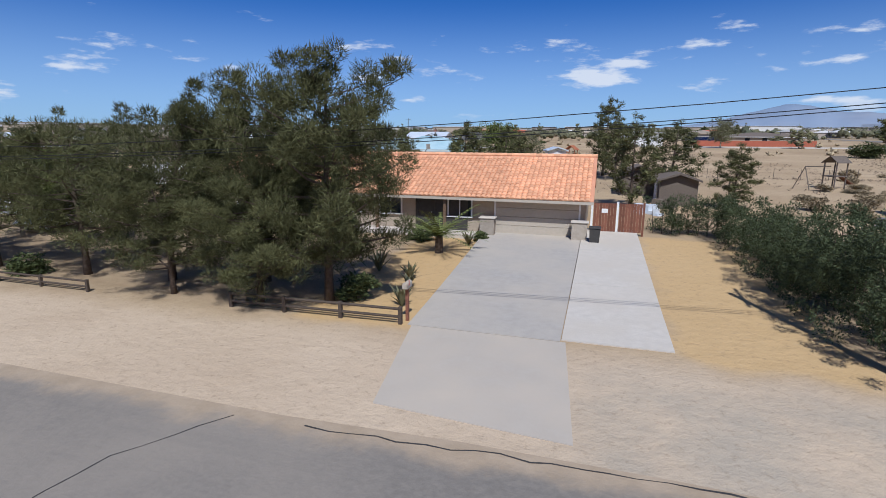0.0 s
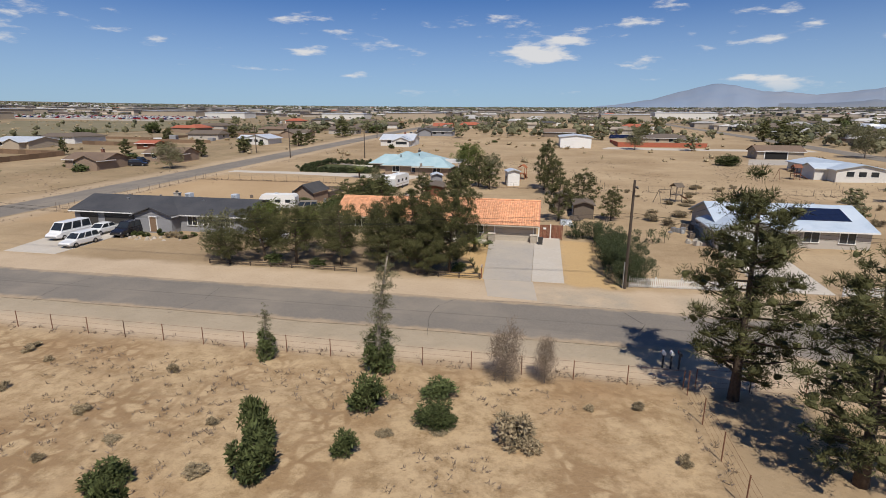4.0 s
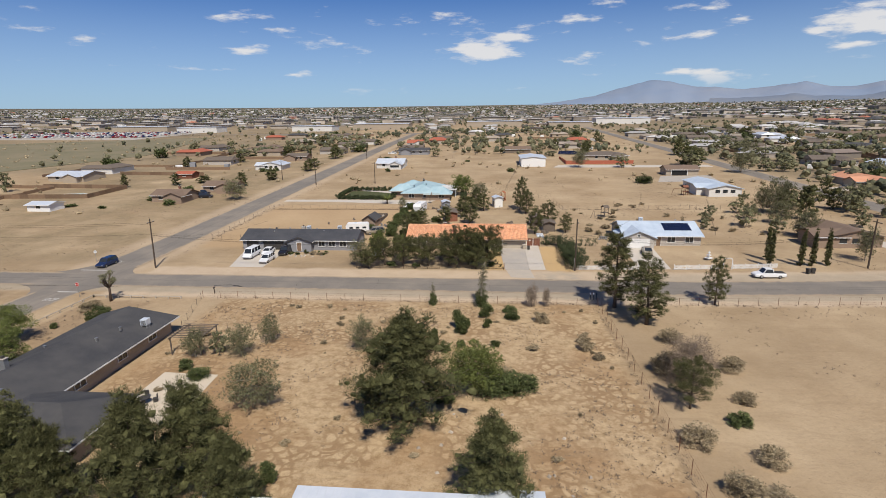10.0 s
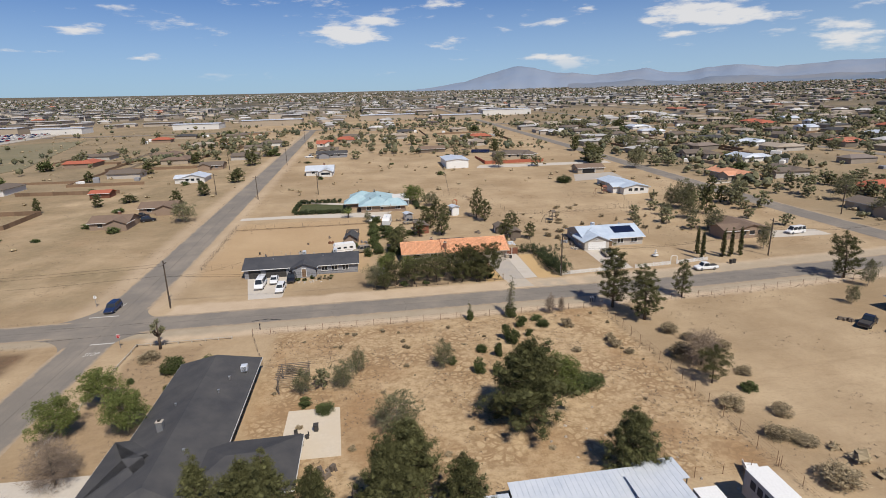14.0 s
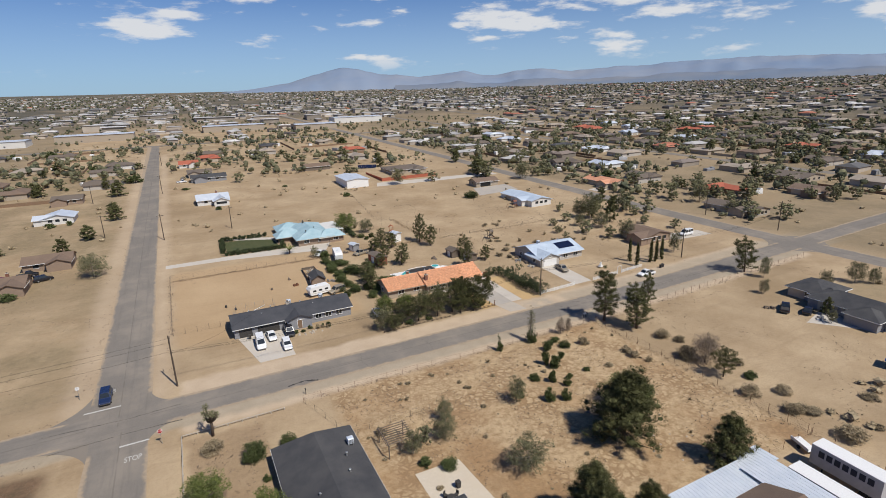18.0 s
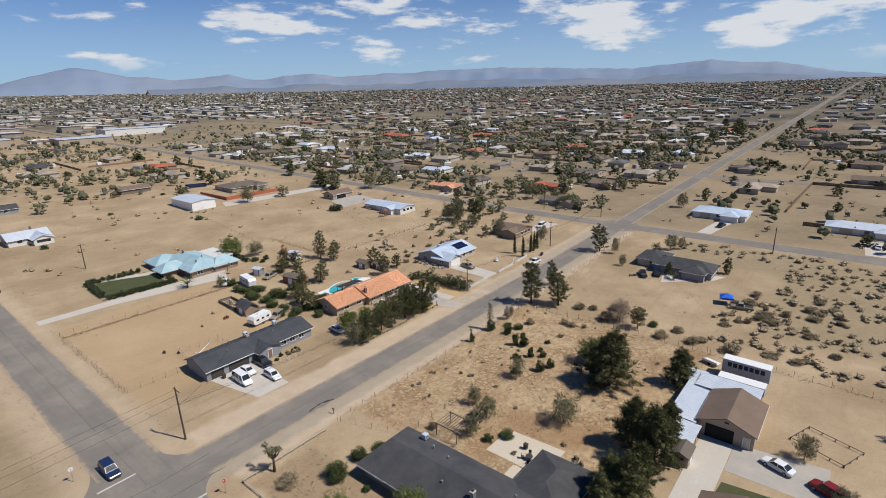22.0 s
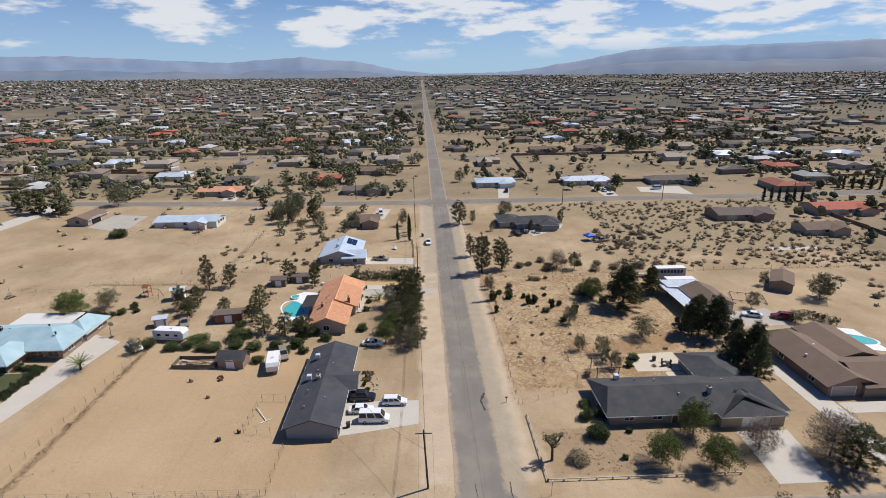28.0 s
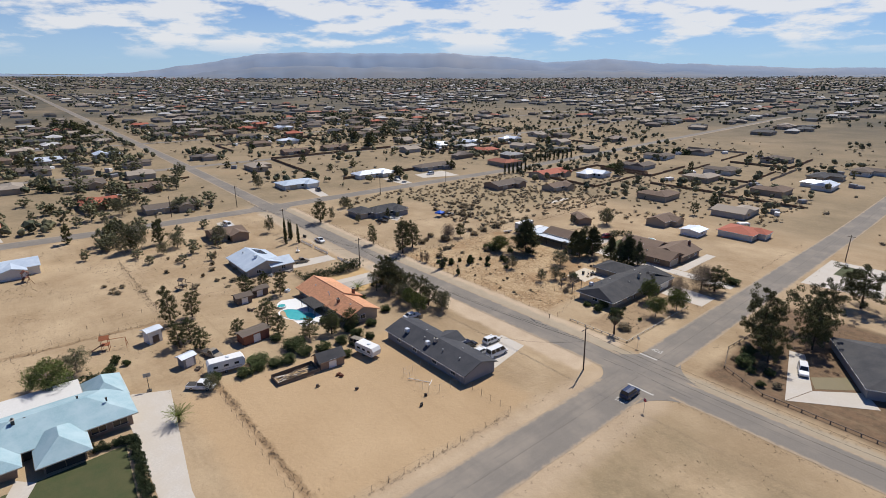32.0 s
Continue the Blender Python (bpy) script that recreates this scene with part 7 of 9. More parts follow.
picket_fence(8.5, 11.8, 20.6, 12.5)
picket_fence(27.4, 12.6, 36.6, 12.9)
picket_fence(38.6, 13.0, 47.0, 13.4)
arch = thing("gate_arch", "white garden gate arch in the picket fence", "gate", 37.6, 12.95)
for s in (-1, 1):
    part("post", Mesh().box(s * 0.8, 0, -0.1, 0.12, 0.12, 2.1, bevel=0.01), M["white_paint"], arch)
part("beam", Mesh().tube([(-0.8, 0, 1.98), (-0.4, 0, 2.25), (0.4, 0, 2.25), (0.8, 0, 1.98)], 0.07, 6), M["white_paint"], arch)
foun = thing("fountain", "white tiered garden fountain on bare sand", "fountain", 36.6, 19.6)
for z, r in ((0.3, 0.8), (0.9, 0.5), (1.4, 0.3)):
    part("bowl", Mesh().tube([(0, 0, z), (0, 0, z + 0.1), (0, 0, z + 0.18)], [r * 0.4, r * 0.9, r], 14), M["white_paint"], foun)
part("column", Mesh().tube([(0, 0, -0.05), (0, 0, 1.9)], [0.18, 0.1], 10), M["white_paint"], foun)


def text(word, size, material, name, parent=None, depth=0.004):
    cu = bpy.data.curves.new(name, "FONT")
    cu.body, cu.size, cu.align_x, cu.align_y, cu.extrude = word, size, "CENTER", "CENTER", depth
    cu.materials.append(M[material])
    dg = bpy.data.objects.new("tmp", cu)
    scene.collection.objects.link(dg)
    me = bpy.data.meshes.new_from_object(dg.evaluated_get(bpy.context.evaluated_depsgraph_get()))
    bpy.data.objects.remove(dg)
    me.materials.clear()
    me.materials.append(M[material])
    ob = new(name, me)
    if parent:
        ob.parent = parent
    return ob


def stop_sign(x, y, rz):
    e = thing("stop_sign", "red octagonal stop sign on a steel post", "sign", x, y, rz=rz)
    part("post", Mesh().box(0, 0.04, -0.3, 0.06, 0.05, 2.9), M["steel"], e)
    octa = [(0.38 * math.cos(radians(22.5 + 45 * i)), 0.38 * math.sin(radians(22.5 + 45 * i))) for i in range(8)]
    for r, y0, y1, mname, nm in ((1.0, -0.012, 0.012, "white_paint", "rim"), (0.92, -0.018, -0.0125, "sign_red", "plate")):
        n = 8
        m = Mesh().add([(u * r, y0, 2.3 + v * r) for u, v in octa] + [(u * r, y1, 2.3 + v * r) for u, v in octa], [tuple(range(8)), tuple(range(15, 7, -1))] + [((i + 1) % 8, i, 8 + i, 8 + (i + 1) % 8) for i in range(8)])
        part(nm, m, M[mname], e)
    t = text("STOP", 0.3, "white_paint", "letters", e)
    t.matrix_basis = pose(0, -0.022, 2.3, 90, 0, 0)


stop_sign(-81.0, -8.6, 0)
stop_sign(-94.7, 13.2, 180)
for x, y, rz, s in ((-85.0, -10.4, 0, 1.0), (-90.2, 13.6, 180, 1.0)):
    t = text("STOP", 1.25, "line_paint", "road_word", depth=0.002)
    t.matrix_basis = pose(x, y, gz(x, y) + 0.056, 0, 0, rz) @ Matrix.Diagonal((0.8, 1.5, 1, 1))
    tagged(t, "worn white STOP lettering painted on asphalt", "marking", kind="structure")
for i, (x, y, w) in enumerate(((-85.0, -6.3, 4.2), (-90.6, 7.1, 5.6))):
    part_ = part("stop_line_" + str(i + 1), Mesh().box(x, y, gz(x, y) + 0.052, w, 0.35, 0.006), M["line_paint"])
    tagged(part_, "worn white stop line painted on asphalt", "marking", kind="structure")


def crack(pts, w, seed, label="dark tar-filled crack in the asphalt", material="tar", lift=0.042):
    rng = random.Random(seed)
    m = Mesh()
    line = []
    for (ax, ay), (bx, by) in zip(pts, pts[1:]):
        k = max(2, int(math.hypot(bx - ax, by - ay) / 0.5))
        line += [(ax + (bx - ax) * i / k + rng.uniform(-0.07, 0.07), ay + (by - ay) * i / k + rng.uniform(-0.07, 0.07)) for i in range(k)]
    line.append(pts[-1])
    rows = []
    for i, (x, y) in enumerate(line):
        ax, ay = line[max(i - 1, 0)]
        bx, by = line[min(i + 1, len(line) - 1)]
        L = math.hypot(bx - ax, by - ay) or 1
        ww = w * rng.uniform(0.4, 1.3)
        nx, ny = -(by - ay) / L * ww, (bx - ax) / L * ww
        rows += [(x + nx, y + ny, gz(x, y) + lift), (x - nx, y - ny, gz(x, y) + lift)]
    m.add(rows, [(2 * i, 2 * i + 1, 2 * i + 3, 2 * i + 2) for i in range(len(line) - 1)])
    return setting("crack_" + str(seed), m, M[material], label, "crack")


crack([(-5.6, 5.0), (-2, 5.2), (2, 5.3), (9, 5.1)], 0.022, 1)
crack([(-7.4, 4.9), (-8.6, 3.0), (-8.9, 0.8), (-8.2, -3.4)], 0.012, 2)
crack([(7.0, 4.4), (8.2, 2.0), (7.6, 0.6)], 0.03, 3)
crack([(12, 4.4), (14.5, 1.6)], 0.04, 4)
crack([(13, 4.6), (20, 4.0), (27, 4.4)], 0.03, 8)
crack([(16, 5.0), (17.2, 2.6), (18.6, 1.2)], 0.05, 9)
crack([(-30, 4.3), (-29.4, 0.6), (-30.2, -3.2)], 0.015, 10)
crack([(-44, 4.3), (-44.8, 0.4), (-43.6, -3.2)], 0.015, 11)
crack([(30, 0.4), (46, 0.7), (64, 0.3), (88, 0.6)], 0.03, 13)
crack([(-60, -1.4), (-57, -0.8), (-54.4, -1.8)], 0.22, 5, "dark tar patch on asphalt")
crack([(-78, -3.0), (-86, -2.8), (-97, -3.2)], 0.05, 6, lift=0.056)
crack([(-78, 2.4), (-86, 1.8), (-99, 2.6)], 0.05, 7, lift=0.056)


def mailbox(x, y, rz, post="old_wood", box="white_paint", h=1.0):
    e = thing("mailbox", "small mailbox on a wooden post by the street", "mailbox", x, y, rz=rz)
    part("post", Mesh().box(0, 0, -0.2, 0.1, 0.1, h + 0.2, bevel=0.008), M[post], e)
    m = Mesh()
    prof = [(-0.09, 0)] + [(0.09 * math.cos(math.pi - k * math.pi / 8), 0.12 + 0.09 * math.sin(math.pi - k * math.pi / 8)) for k in range(9)] + [(0.09, 0)]
    n = len(prof)
    m.add([(a, -0.24, h + b) for a, b in prof] + [(a, 0.24, h + b) for a, b in prof], [tuple(range(n))[::-1], tuple(range(n, 2 * n))] + [(i, (i + 1) % n, n + (i + 1) % n, n + i) for i in range(n)])
    part("box", m, M[box], e)
    part("flag", Mesh().box(0.105, -0.1, h + 0.1, 0.015, 0.03, 0.18), M["sign_red"], e)


mailbox(-5.9, 11.9, 0, "red_wood", "stone", 1.15)
mailbox(-57.6, -5.6, 180, "pole_wood", "dark_trim")
for i in range(3):
    mailbox(8.0 + i * 0.5, -5.4, 180, "dark_trim", "white_paint" if i < 2 else "dark_trim")


def bin_(x, y, rz=0, material="dark_trim"):
    e = thing("waste_bin", "dark wheeled waste bin with lid", "bin", x, y, rz=rz)
    part("tub", Mesh().box(0, 0, 0.06, 0.5, 0.55, 0.9, taper=1.18, bevel=0.03), M[material], e)
    part("lid", Mesh().box(0, 0, 0.965, 0.66, 0.72, 0.07, bevel=0.02), M[material], e)
    for s in (-1, 1):
        part("wheel", Mesh().tube([(s * 0.22, 0.28, 0.1), (s * 0.27, 0.28, 0.1)], 0.1, 10), M["rubber"], e)


bin_(-0.1, 26.3, 0)
bin_(50.6, 9.6, 20)
bin_(51.6, 9.8, -10)
bin_(-63.6, 23.2, 0)
bin_(-44.4, -39.6)
bin_(-24.0, -60.6)


# ---- vehicles ----
def loft(sections):
    """Skin over closed rings of equal length."""
    m = Mesh()
    n = len(sections[0])
    m.add([p for s in sections for p in s], [(k * n + i, k * n + (i + 1) % n, (k + 1) * n + (i + 1) % n, (k + 1) * n + i) for k in range(len(sections) - 1) for i in range(n)] + [tuple(range(n))[::-1], tuple((len(sections) - 1) * n + i for i in range(n))])
    return m


def ring(x, w, z0, z1, r=0.12):
    return [(x, -w + r, z0), (x, w - r, z0), (x, w, z0 + r), (x, w, z1 - r), (x, w - r, z1), (x, -w + r, z1), (x, -w, z1 - r), (x, -w, z0 + r)]


STYLES = {
    # length, half width, belt height, roof height, cabin: back foot, back roof, front roof, front foot (along x, front at +)
    "sedan": (4.7, 0.90, 0.92, 1.42, (-1.75, -1.0, 0.45, 1.2), 0.86),
    "wagon": (4.7, 0.90, 0.98, 1.62, (-2.2, -1.95, 0.5, 1.25), 0.9),
    "suv": (4.9, 0.96, 1.08, 1.82, (-2.3, -2.1, 0.55, 1.2), 0.98),
    "van": (5.5, 1.0, 1.15, 2.15, (-2.65, -2.55, 1.2, 1.95), 1.0),
    "pickup": (5.5, 0.97, 1.02, 1.78, (-0.5, -0.3, 0.85, 1.5), 0.98),
}


def car(x, y, rz, paint, style, label, group=""):
    L, w, belt, roof, (b0, b1, f1, f0), hood = STYLES[style]
    e = thing("pickup_truck" if style == "pickup" else "car" if style != "van" else "van", label, "truck" if style == "pickup" else "van" if style == "van" else "car", x, y, rz=rz, group=group)
    h = L / 2
    secs = [ring(-h, w * 0.86, 0.42, belt * 0.9), ring(-h + 0.18, w * 0.97, 0.3, belt * 0.98), ring(b0, w, 0.26, belt), ring(0, w, 0.25, belt), ring(f0, w, 0.26, belt * 0.99), ring(h - 0.5, w * 0.97, 0.28, hood * 0.93), ring(h - 0.12, w * 0.93, 0.32, hood * 0.82), ring(h, w * 0.84, 0.42, hood * 0.7)]
    part("body", loft(secs), M[paint], e)
    cabin = Mesh()
    wt_, wr = w * 0.94, w * 0.78
    cabin.add([(b0, -wt_, belt - 0.02), (b0, wt_, belt - 0.02), (f0, wt_, belt - 0.02), (f0, -wt_, belt - 0.02), (b1, -wr, roof), (b1, wr, roof), (f1, wr, roof), (f1, -wr, roof), (b1 + 0.1, 0, roof + 0.04), (f1 - 0.1, 0, roof + 0.04)],
              [(0, 4, 5, 1), (1, 5, 6, 2), (2, 6, 7, 3), (3, 7, 4, 0), (4, 7, 9, 8), (6, 5, 8, 9), (5, 4, 8), (7, 6, 9)])
    part("cabin", cabin, M[paint], e)

    def pane(name, quad):
        a, b, c, d = [Vector(q) for q in quad]
        mid = (a + b + c + d) / 4
        nrm = (b - a).cross(d - a).normalized() * 0.012
        q = [mid + (p - mid) * 0.86 + nrm for p in (a, b, c, d)]
        part(name, Mesh().add(q + [p - nrm * 1.6 for p in q], [(0, 1, 2, 3), (0, 4, 5, 1), (1, 5, 6, 2), (2, 6, 7, 3), (3, 7, 4, 0)]), M["glass"], e)

    pane("windscreen", [(f0, -wt_, belt), (f0, wt_, belt), (f1, wr, roof), (f1, -wr, roof)])
    pane("rear_window", [(b0, wt_, belt), (b0, -wt_, belt), (b1, -wr, roof), (b1, wr, roof)])
    n = {"sedan": 2, "wagon": 3, "suv": 3, "van": 3, "pickup": 1}[style]
    for s in (-1, 1):
        for k in range(n):
            u0, u1 = k / n, (k + 1) / n
            q = [(b0 + (f0 - b0) * u0, s * wt_, belt), (b0 + (f0 - b0) * u1, s * wt_, belt), (b1 + (f1 - b1) * u1, s * wr, roof), (b1 + (f1 - b1) * u0, s * wr, roof)]
            pane("side_window", q if s < 0 else [q[1], q[0], q[3], q[2]])
        part("headlight", Mesh().box(h - 0.1, s * w * 0.66, hood * 0.6, 0.12, 0.3, 0.14, bevel=0.02), M["lamp_clear"], e)
        part("tail_light", Mesh().box(-h + 0.06, s * w * 0.74, belt * 0.68, 0.1, 0.16, 0.22, bevel=0.02), M["lamp_red"], e)
        for wx in (-h * 0.58, h * 0.6):
            wheel = part("wheel", Mesh().tube([(wx, s * (w - 0.2), 0.33), (wx, s * (w - 0.17), 0.33), (wx, s * (w + 0.0), 0.33), (wx, s * (w + 0.03), 0.33)], [0.28, 0.33, 0.33, 0.28], 14), M["rubber"], e)
            part("rim", Mesh().tube([(wx, s * (w + 0.02), 0.33), (wx, s * (w + 0.045), 0.33)], [0.2, 0.17], 12), M["steel"], wheel)
    if style == "pickup":
        part("bed", Mesh().box((-h + b0) / 2 - 0.02, 0, belt - 0.03, b0 + h - 0.35, w * 1.6, 0.05), M["dark_trim"], e, "dark load bed")
    for s, nm in ((1, "front_bumper"), (-1, "rear_bumper")):
        part(nm, Mesh().box(s * (h - 0.02), 0, 0.36, 0.14, w * 1.7, 0.2, bevel=0.04), M["dark_trim"] if paint != "car_white" else M["steel"], e)
    return e


GROUP = "cars on the parking slab"
car(-90.3, 10.6, 270, "car_blue", "suv", "dark blue car waiting at the white stop line")
car(-61.9, 18.8, 268, "car_white", "van", "white passenger van parked on a concrete slab", GROUP)
car(-59.2, 21.4, 272, "car_white", "sedan", "white sedan parked on a concrete slab", GROUP)
car(-55.2, 21.6, 270, "car_black", "suv", "black car parked beside the grey house", GROUP)
car(-56.9, 15.4, 268, "car_white", "wagon", "white estate car parked on a concrete slab", GROUP)
car(42.6, 7.6, 180, "car_white", "pickup", "white pickup truck parked at the street edge")
car(25.4, 24.0, 262, "car_tan", "pickup", "tan pickup parked on the pale concrete drive")
car(-33.8, 21.6, 265, "car_white", "sedan", "white car parked under trees between two houses")
car(-109.9, -24.9, 110, "car_white", "suv", "silver-white car on the pale drive")
car(-24.6, -73.4, 70, "car_white", "sedan", "white sedan parked beside the workshop")
car(-26.4, -80.0, 65, "car_red", "suv", "dark red car parked on the dusty yard")
car(50.6, -26.6, 30, "car_black", "pickup", "dark pickup parked before the dark house")
car(53.4, -30.2, 20, "car_black", "sedan", "dark car parked before the dark house")
car(-34.4, 74.6, 228, "car_white", "pickup", "white pickup parked beside the camper")
car(-22.4, 68.6, 200, "car_tan", "pickup", "old tan pickup in the back yard")
car(66.4, 34.0, 0, "car_black", "suv", "dark car parked before a brown house")
car(40.0, -56.6, 100, "car_tan", "pickup", "old tan pickup on bare sand beside the canopy")


def camper(x, y, rz, L, h, label):
    e = thing("camper_trailer", label, "trailer", x, y, rz=rz)
    w = 1.2
    prof = [(-L / 2, 0.55), (-L / 2, h - 0.4), (-L / 2 + 0.35, h), (L / 2 - 0.5, h), (L / 2, h - 0.7), (L / 2 - 0.25, 0.75), (L / 2 - 0.7, 0.55)]
    n = len(prof)
    m = Mesh().add([(a, -w, b) for a, b in prof] + [(a, w, b) for a, b in prof], [tuple(range(n)), tuple(range(2 * n - 1, n - 1, -1))] + [((i + 1) % n, i, n + i, n + (i + 1) % n) for i in range(n)])
    part("body", m, M["white_paint"], e)
    for s in (-1, 1):
        for k in range(3):
            part("window", Mesh().box(-L * 0.3 + k * L * 0.28, s * (w + 0.005), h * 0.52, 0.9, 0.02, 0.5, bevel=0.005), M["glass"], e)
        part("stripe", Mesh().box(0, s * (w + 0.004), 0.95, L * 0.8, 0.012, 0.12), M["old_concrete"], e)
        wheel = part("wheel", Mesh().tube([(-0.3, s * (w - 0.22), 0.33), (-0.3, s * (w + 0.02), 0.33)], 0.33, 14), M["rubber"], e)
        part("rim", Mesh().tube([(-0.3, s * (w + 0.015), 0.33), (-0.3, s * (w + 0.035), 0.33)], 0.19, 10), M["steel"], wheel)
    part("roof_vent", Mesh().box(0.4, 0, h, 0.6, 0.6, 0.18, bevel=0.03), M["white_metal"], e)
    part("hitch", Mesh().tube([(L / 2 - 0.6, 0, 0.5), (L / 2 + 0.8, 0, 0.42)], 0.05, 6), M["dark_trim"], e)
    return e


camper(-43.4, 41.4, 190, 6.0, 2.7, "white camper trailer parked behind the grey house")
camper(-30.4, 68.2, 262, 7.4, 2.9, "long white camper trailer in the back yard")
car(-38.6, 40.6, 200, "car_tan", "suv", "dusty silver car under the trees behind the house")


def freight_trailer(x, y, rz, L, h, label, sign=False):
    e = thing("freight_trailer", label, "trailer", x, y, rz=rz)
    part("body", Mesh().box(0, 0, 0.95, L, 2.5, h - 0.95, bevel=0.04), M["trailer_side"], e)
    part("roof", Mesh().box(0, 0, h, L + 0.05, 2.55, 0.07, bevel=0.02), M["white_paint"], e)
    for i in range(int(L / 1.2) + 1):
        for s in (-1, 1):
            part("rib", Mesh().box(-L / 2 + 0.1 + i * (L - 0.2) / int(L / 1.2), s * 1.262, 1.0, 0.06, 0.03, h - 1.1), M["trailer_side"], e)
    for sx in (-L / 2 + 0.8, -L / 2 + 1.9):
        for s in (-1, 1):
            part("wheel", Mesh().tube([(sx, s * 0.85, 0.5), (sx, s * 1.15, 0.5)], 0.5, 14), M["rubber"], e)
    for s in (-1, 1):
        part("landing_leg", Mesh().box(L / 2 - 1.6, s * 0.8, 0, 0.12, 0.12, 1.0), M["dark_trim"], e)
    if sign:
        # the lettering, as plain dark blocks
        for i in range(7):
            part("dark_block", Mesh().box(-L * 0.35 + i * L * 0.115, 1.285, 2.5, L * 0.085, 0.012, 0.95, bevel=0.003), M["letter_dark"], e)
    return e


freight_trailer(1.9, -64.2, 89, 8.6, 3.9, "grey freight trailer with white roof and dark side lettering", True)
freight_trailer(-4.0, -64.4, 89, 8.2, 2.7, "low grey freight trailer with white roof")
flat = thing("flatbed_trailer", "small white flatbed trailer by the fence", "trailer", 4.4, -57.2, rz=70)
part("deck", Mesh().box(0, 0, 0.6, 3.4, 1.6, 0.12, bevel=0.02), M["white_paint"], flat)
part("side", Mesh().box(0, 0.78, 0.72, 3.4, 0.05, 0.4), M["white_paint"], flat)
for s in (-1, 1):
    part("wheel", Mesh().tube([(0, s * 0.72, 0.3), (0, s * 0.9, 0.3)], 0.3, 12), M["rubber"], flat)


# ---- sheds, canopies and yard things ----
def canopy(x0, x1, y0, y1, z0, z1, label, material="white_metal", axis="y", posts=True):
    cx, cy = (x0 + x1) / 2, (y0 + y1) / 2
    e = thing("canopy", label, "canopy", cx, cy)
    m = roof_slab(x0 - cx, x1 - cx, y0 - cy, y1 - cy, z0, z1, "x" if axis == "y" else "y", "shed", 0.06)
    part("roof", m, M[material], e)
    n = int((x1 - x0) / 0.6)
    for i in range(1, n):
        x = x0 - cx + (x1 - x0) * i / n
        part("seam", Mesh().tube([(x, y0 - cy, z0 + 0.02), (x, y1 - cy, z1 + 0.02)] if axis == "y" else [(x, y0 - cy, z0 + (z1 - z0) * i / n + 0.02), (x, y1 - cy, z0 + (z1 - z0) * i / n + 0.02)], 0.02, 4), M[material], e)
    for x in (x0 - cx + 0.2, 0, x1 - cx - 0.2):
        for y in (y0 - cy + 0.2, y1 - cy - 0.2):
            part("post", Mesh().box(x, y, -0.2, 0.1, 0.1, min(z0, z1) + 0.14), M["old_wood"], e)
    return e


canopy(-23.4, -9.0, -60.9, -56.2, 2.4, 2.75, "white sheet-metal lean-to roof beside the workshop")
canopy(-11.2, -5.6, -68.4, -57.6, 2.75, 2.95, "white sheet-metal roof behind the workshop")
canopy(-29.4, -23.6, -61.9, -57.4, 2.3, 2.5, "white sheet-metal carport before the workshop")
canopy(-9.6, -4.4, -58.6, -55.2, 2.55, 2.5, "patched white sheet-metal roof")
canopy(-17.6, -9.8, 37.9, 41.2, 2.5, 2.35, "dark wooden patio cover beside the pool", "dark_trim")


def shed(x, y, rz, w, d, h, hr, wall, roof, label, gambrel=False):
    e = thing("shed", label, "shed", x, y, rz=rz)
    block(e, -w / 2, w / 2, -d / 2, d / 2, h, hr, "x", "gable", wall, roof, over=0.2, fascia=wall)
    door(e, 0, -d / 2 - 0.02, 0.05, 1.5, min(1.9, h - 0.1), "s", "white_paint" if wall != "white_paint" else "old_wood")
    return e


shed(-41.6, 50.2, -95, 5.4, 3.8, 2.0, 3.3, "stucco_brown", "shingle_dark", "brown wooden shed with dark shingle roof")
shed(-20.2, 58.4, -82, 6.4, 3.4, 2.4, 2.75, "red_wood", "shingle_taupe", "reddish wooden shed with flat brown roof")
shed(-6.6, 76.8, -75, 3.0, 2.6, 3.1, 3.5, "white_paint", "white_metal", "small white metal shed at the yard fence")
shed(3.6, 52.0, -90, 4.0, 3.2, 2.1, 2.8, "old_wood", "shingle_taupe", "small dark wooden shed")
shed(6.4, 46.6, -90, 5.0, 3.0, 2.1, 2.6, "old_wood", "shingle_taupe", "dark open-fronted wooden shed")
shed(-23.0, 74.0, -75, 2.6, 2.4, 2.2, 2.6, "stucco_grey", "white_metal", "small grey metal shed")
shed(-31.6, -61.0, 0, 3.2, 2.6, 2.1, 2.7, "stucco_tan", "shingle_taupe", "small tan shed beside the long driveway")
shed(-5.2, -94.0, -35, 10.5, 5.6, 2.5, 3.4, "stucco_brown", "shingle_brown", "brown outbuilding on bare sand")

crate = thing("lumber_bin", "low plank enclosure filled with old lumber", "lumber bin", -41.6, 58.0, rz=-92)
for s in (-1, 1):
    for k in range(4):
        part("plank", Mesh().box(0, s * 1.9, 0.02 + k * 0.24, 9.0, 0.06, 0.22), M["old_wood"], crate)
        part("plank", Mesh().box(s * 4.5, 0, 0.02 + k * 0.24, 0.06, 3.7, 0.22), M["old_wood"], crate)
rr = random.Random(12)
for i in range(26):
    part("board", Mesh().box(rr.uniform(-3.4, 3.4), rr.uniform(-1.2, 1.2), 0.05 + 0.06 * (i % 8), rr.uniform(1.2, 2.8), 0.2, 0.05, rz=rr.uniform(-30, 30)), M["old_wood"] if i % 3 else M["concrete"], crate)


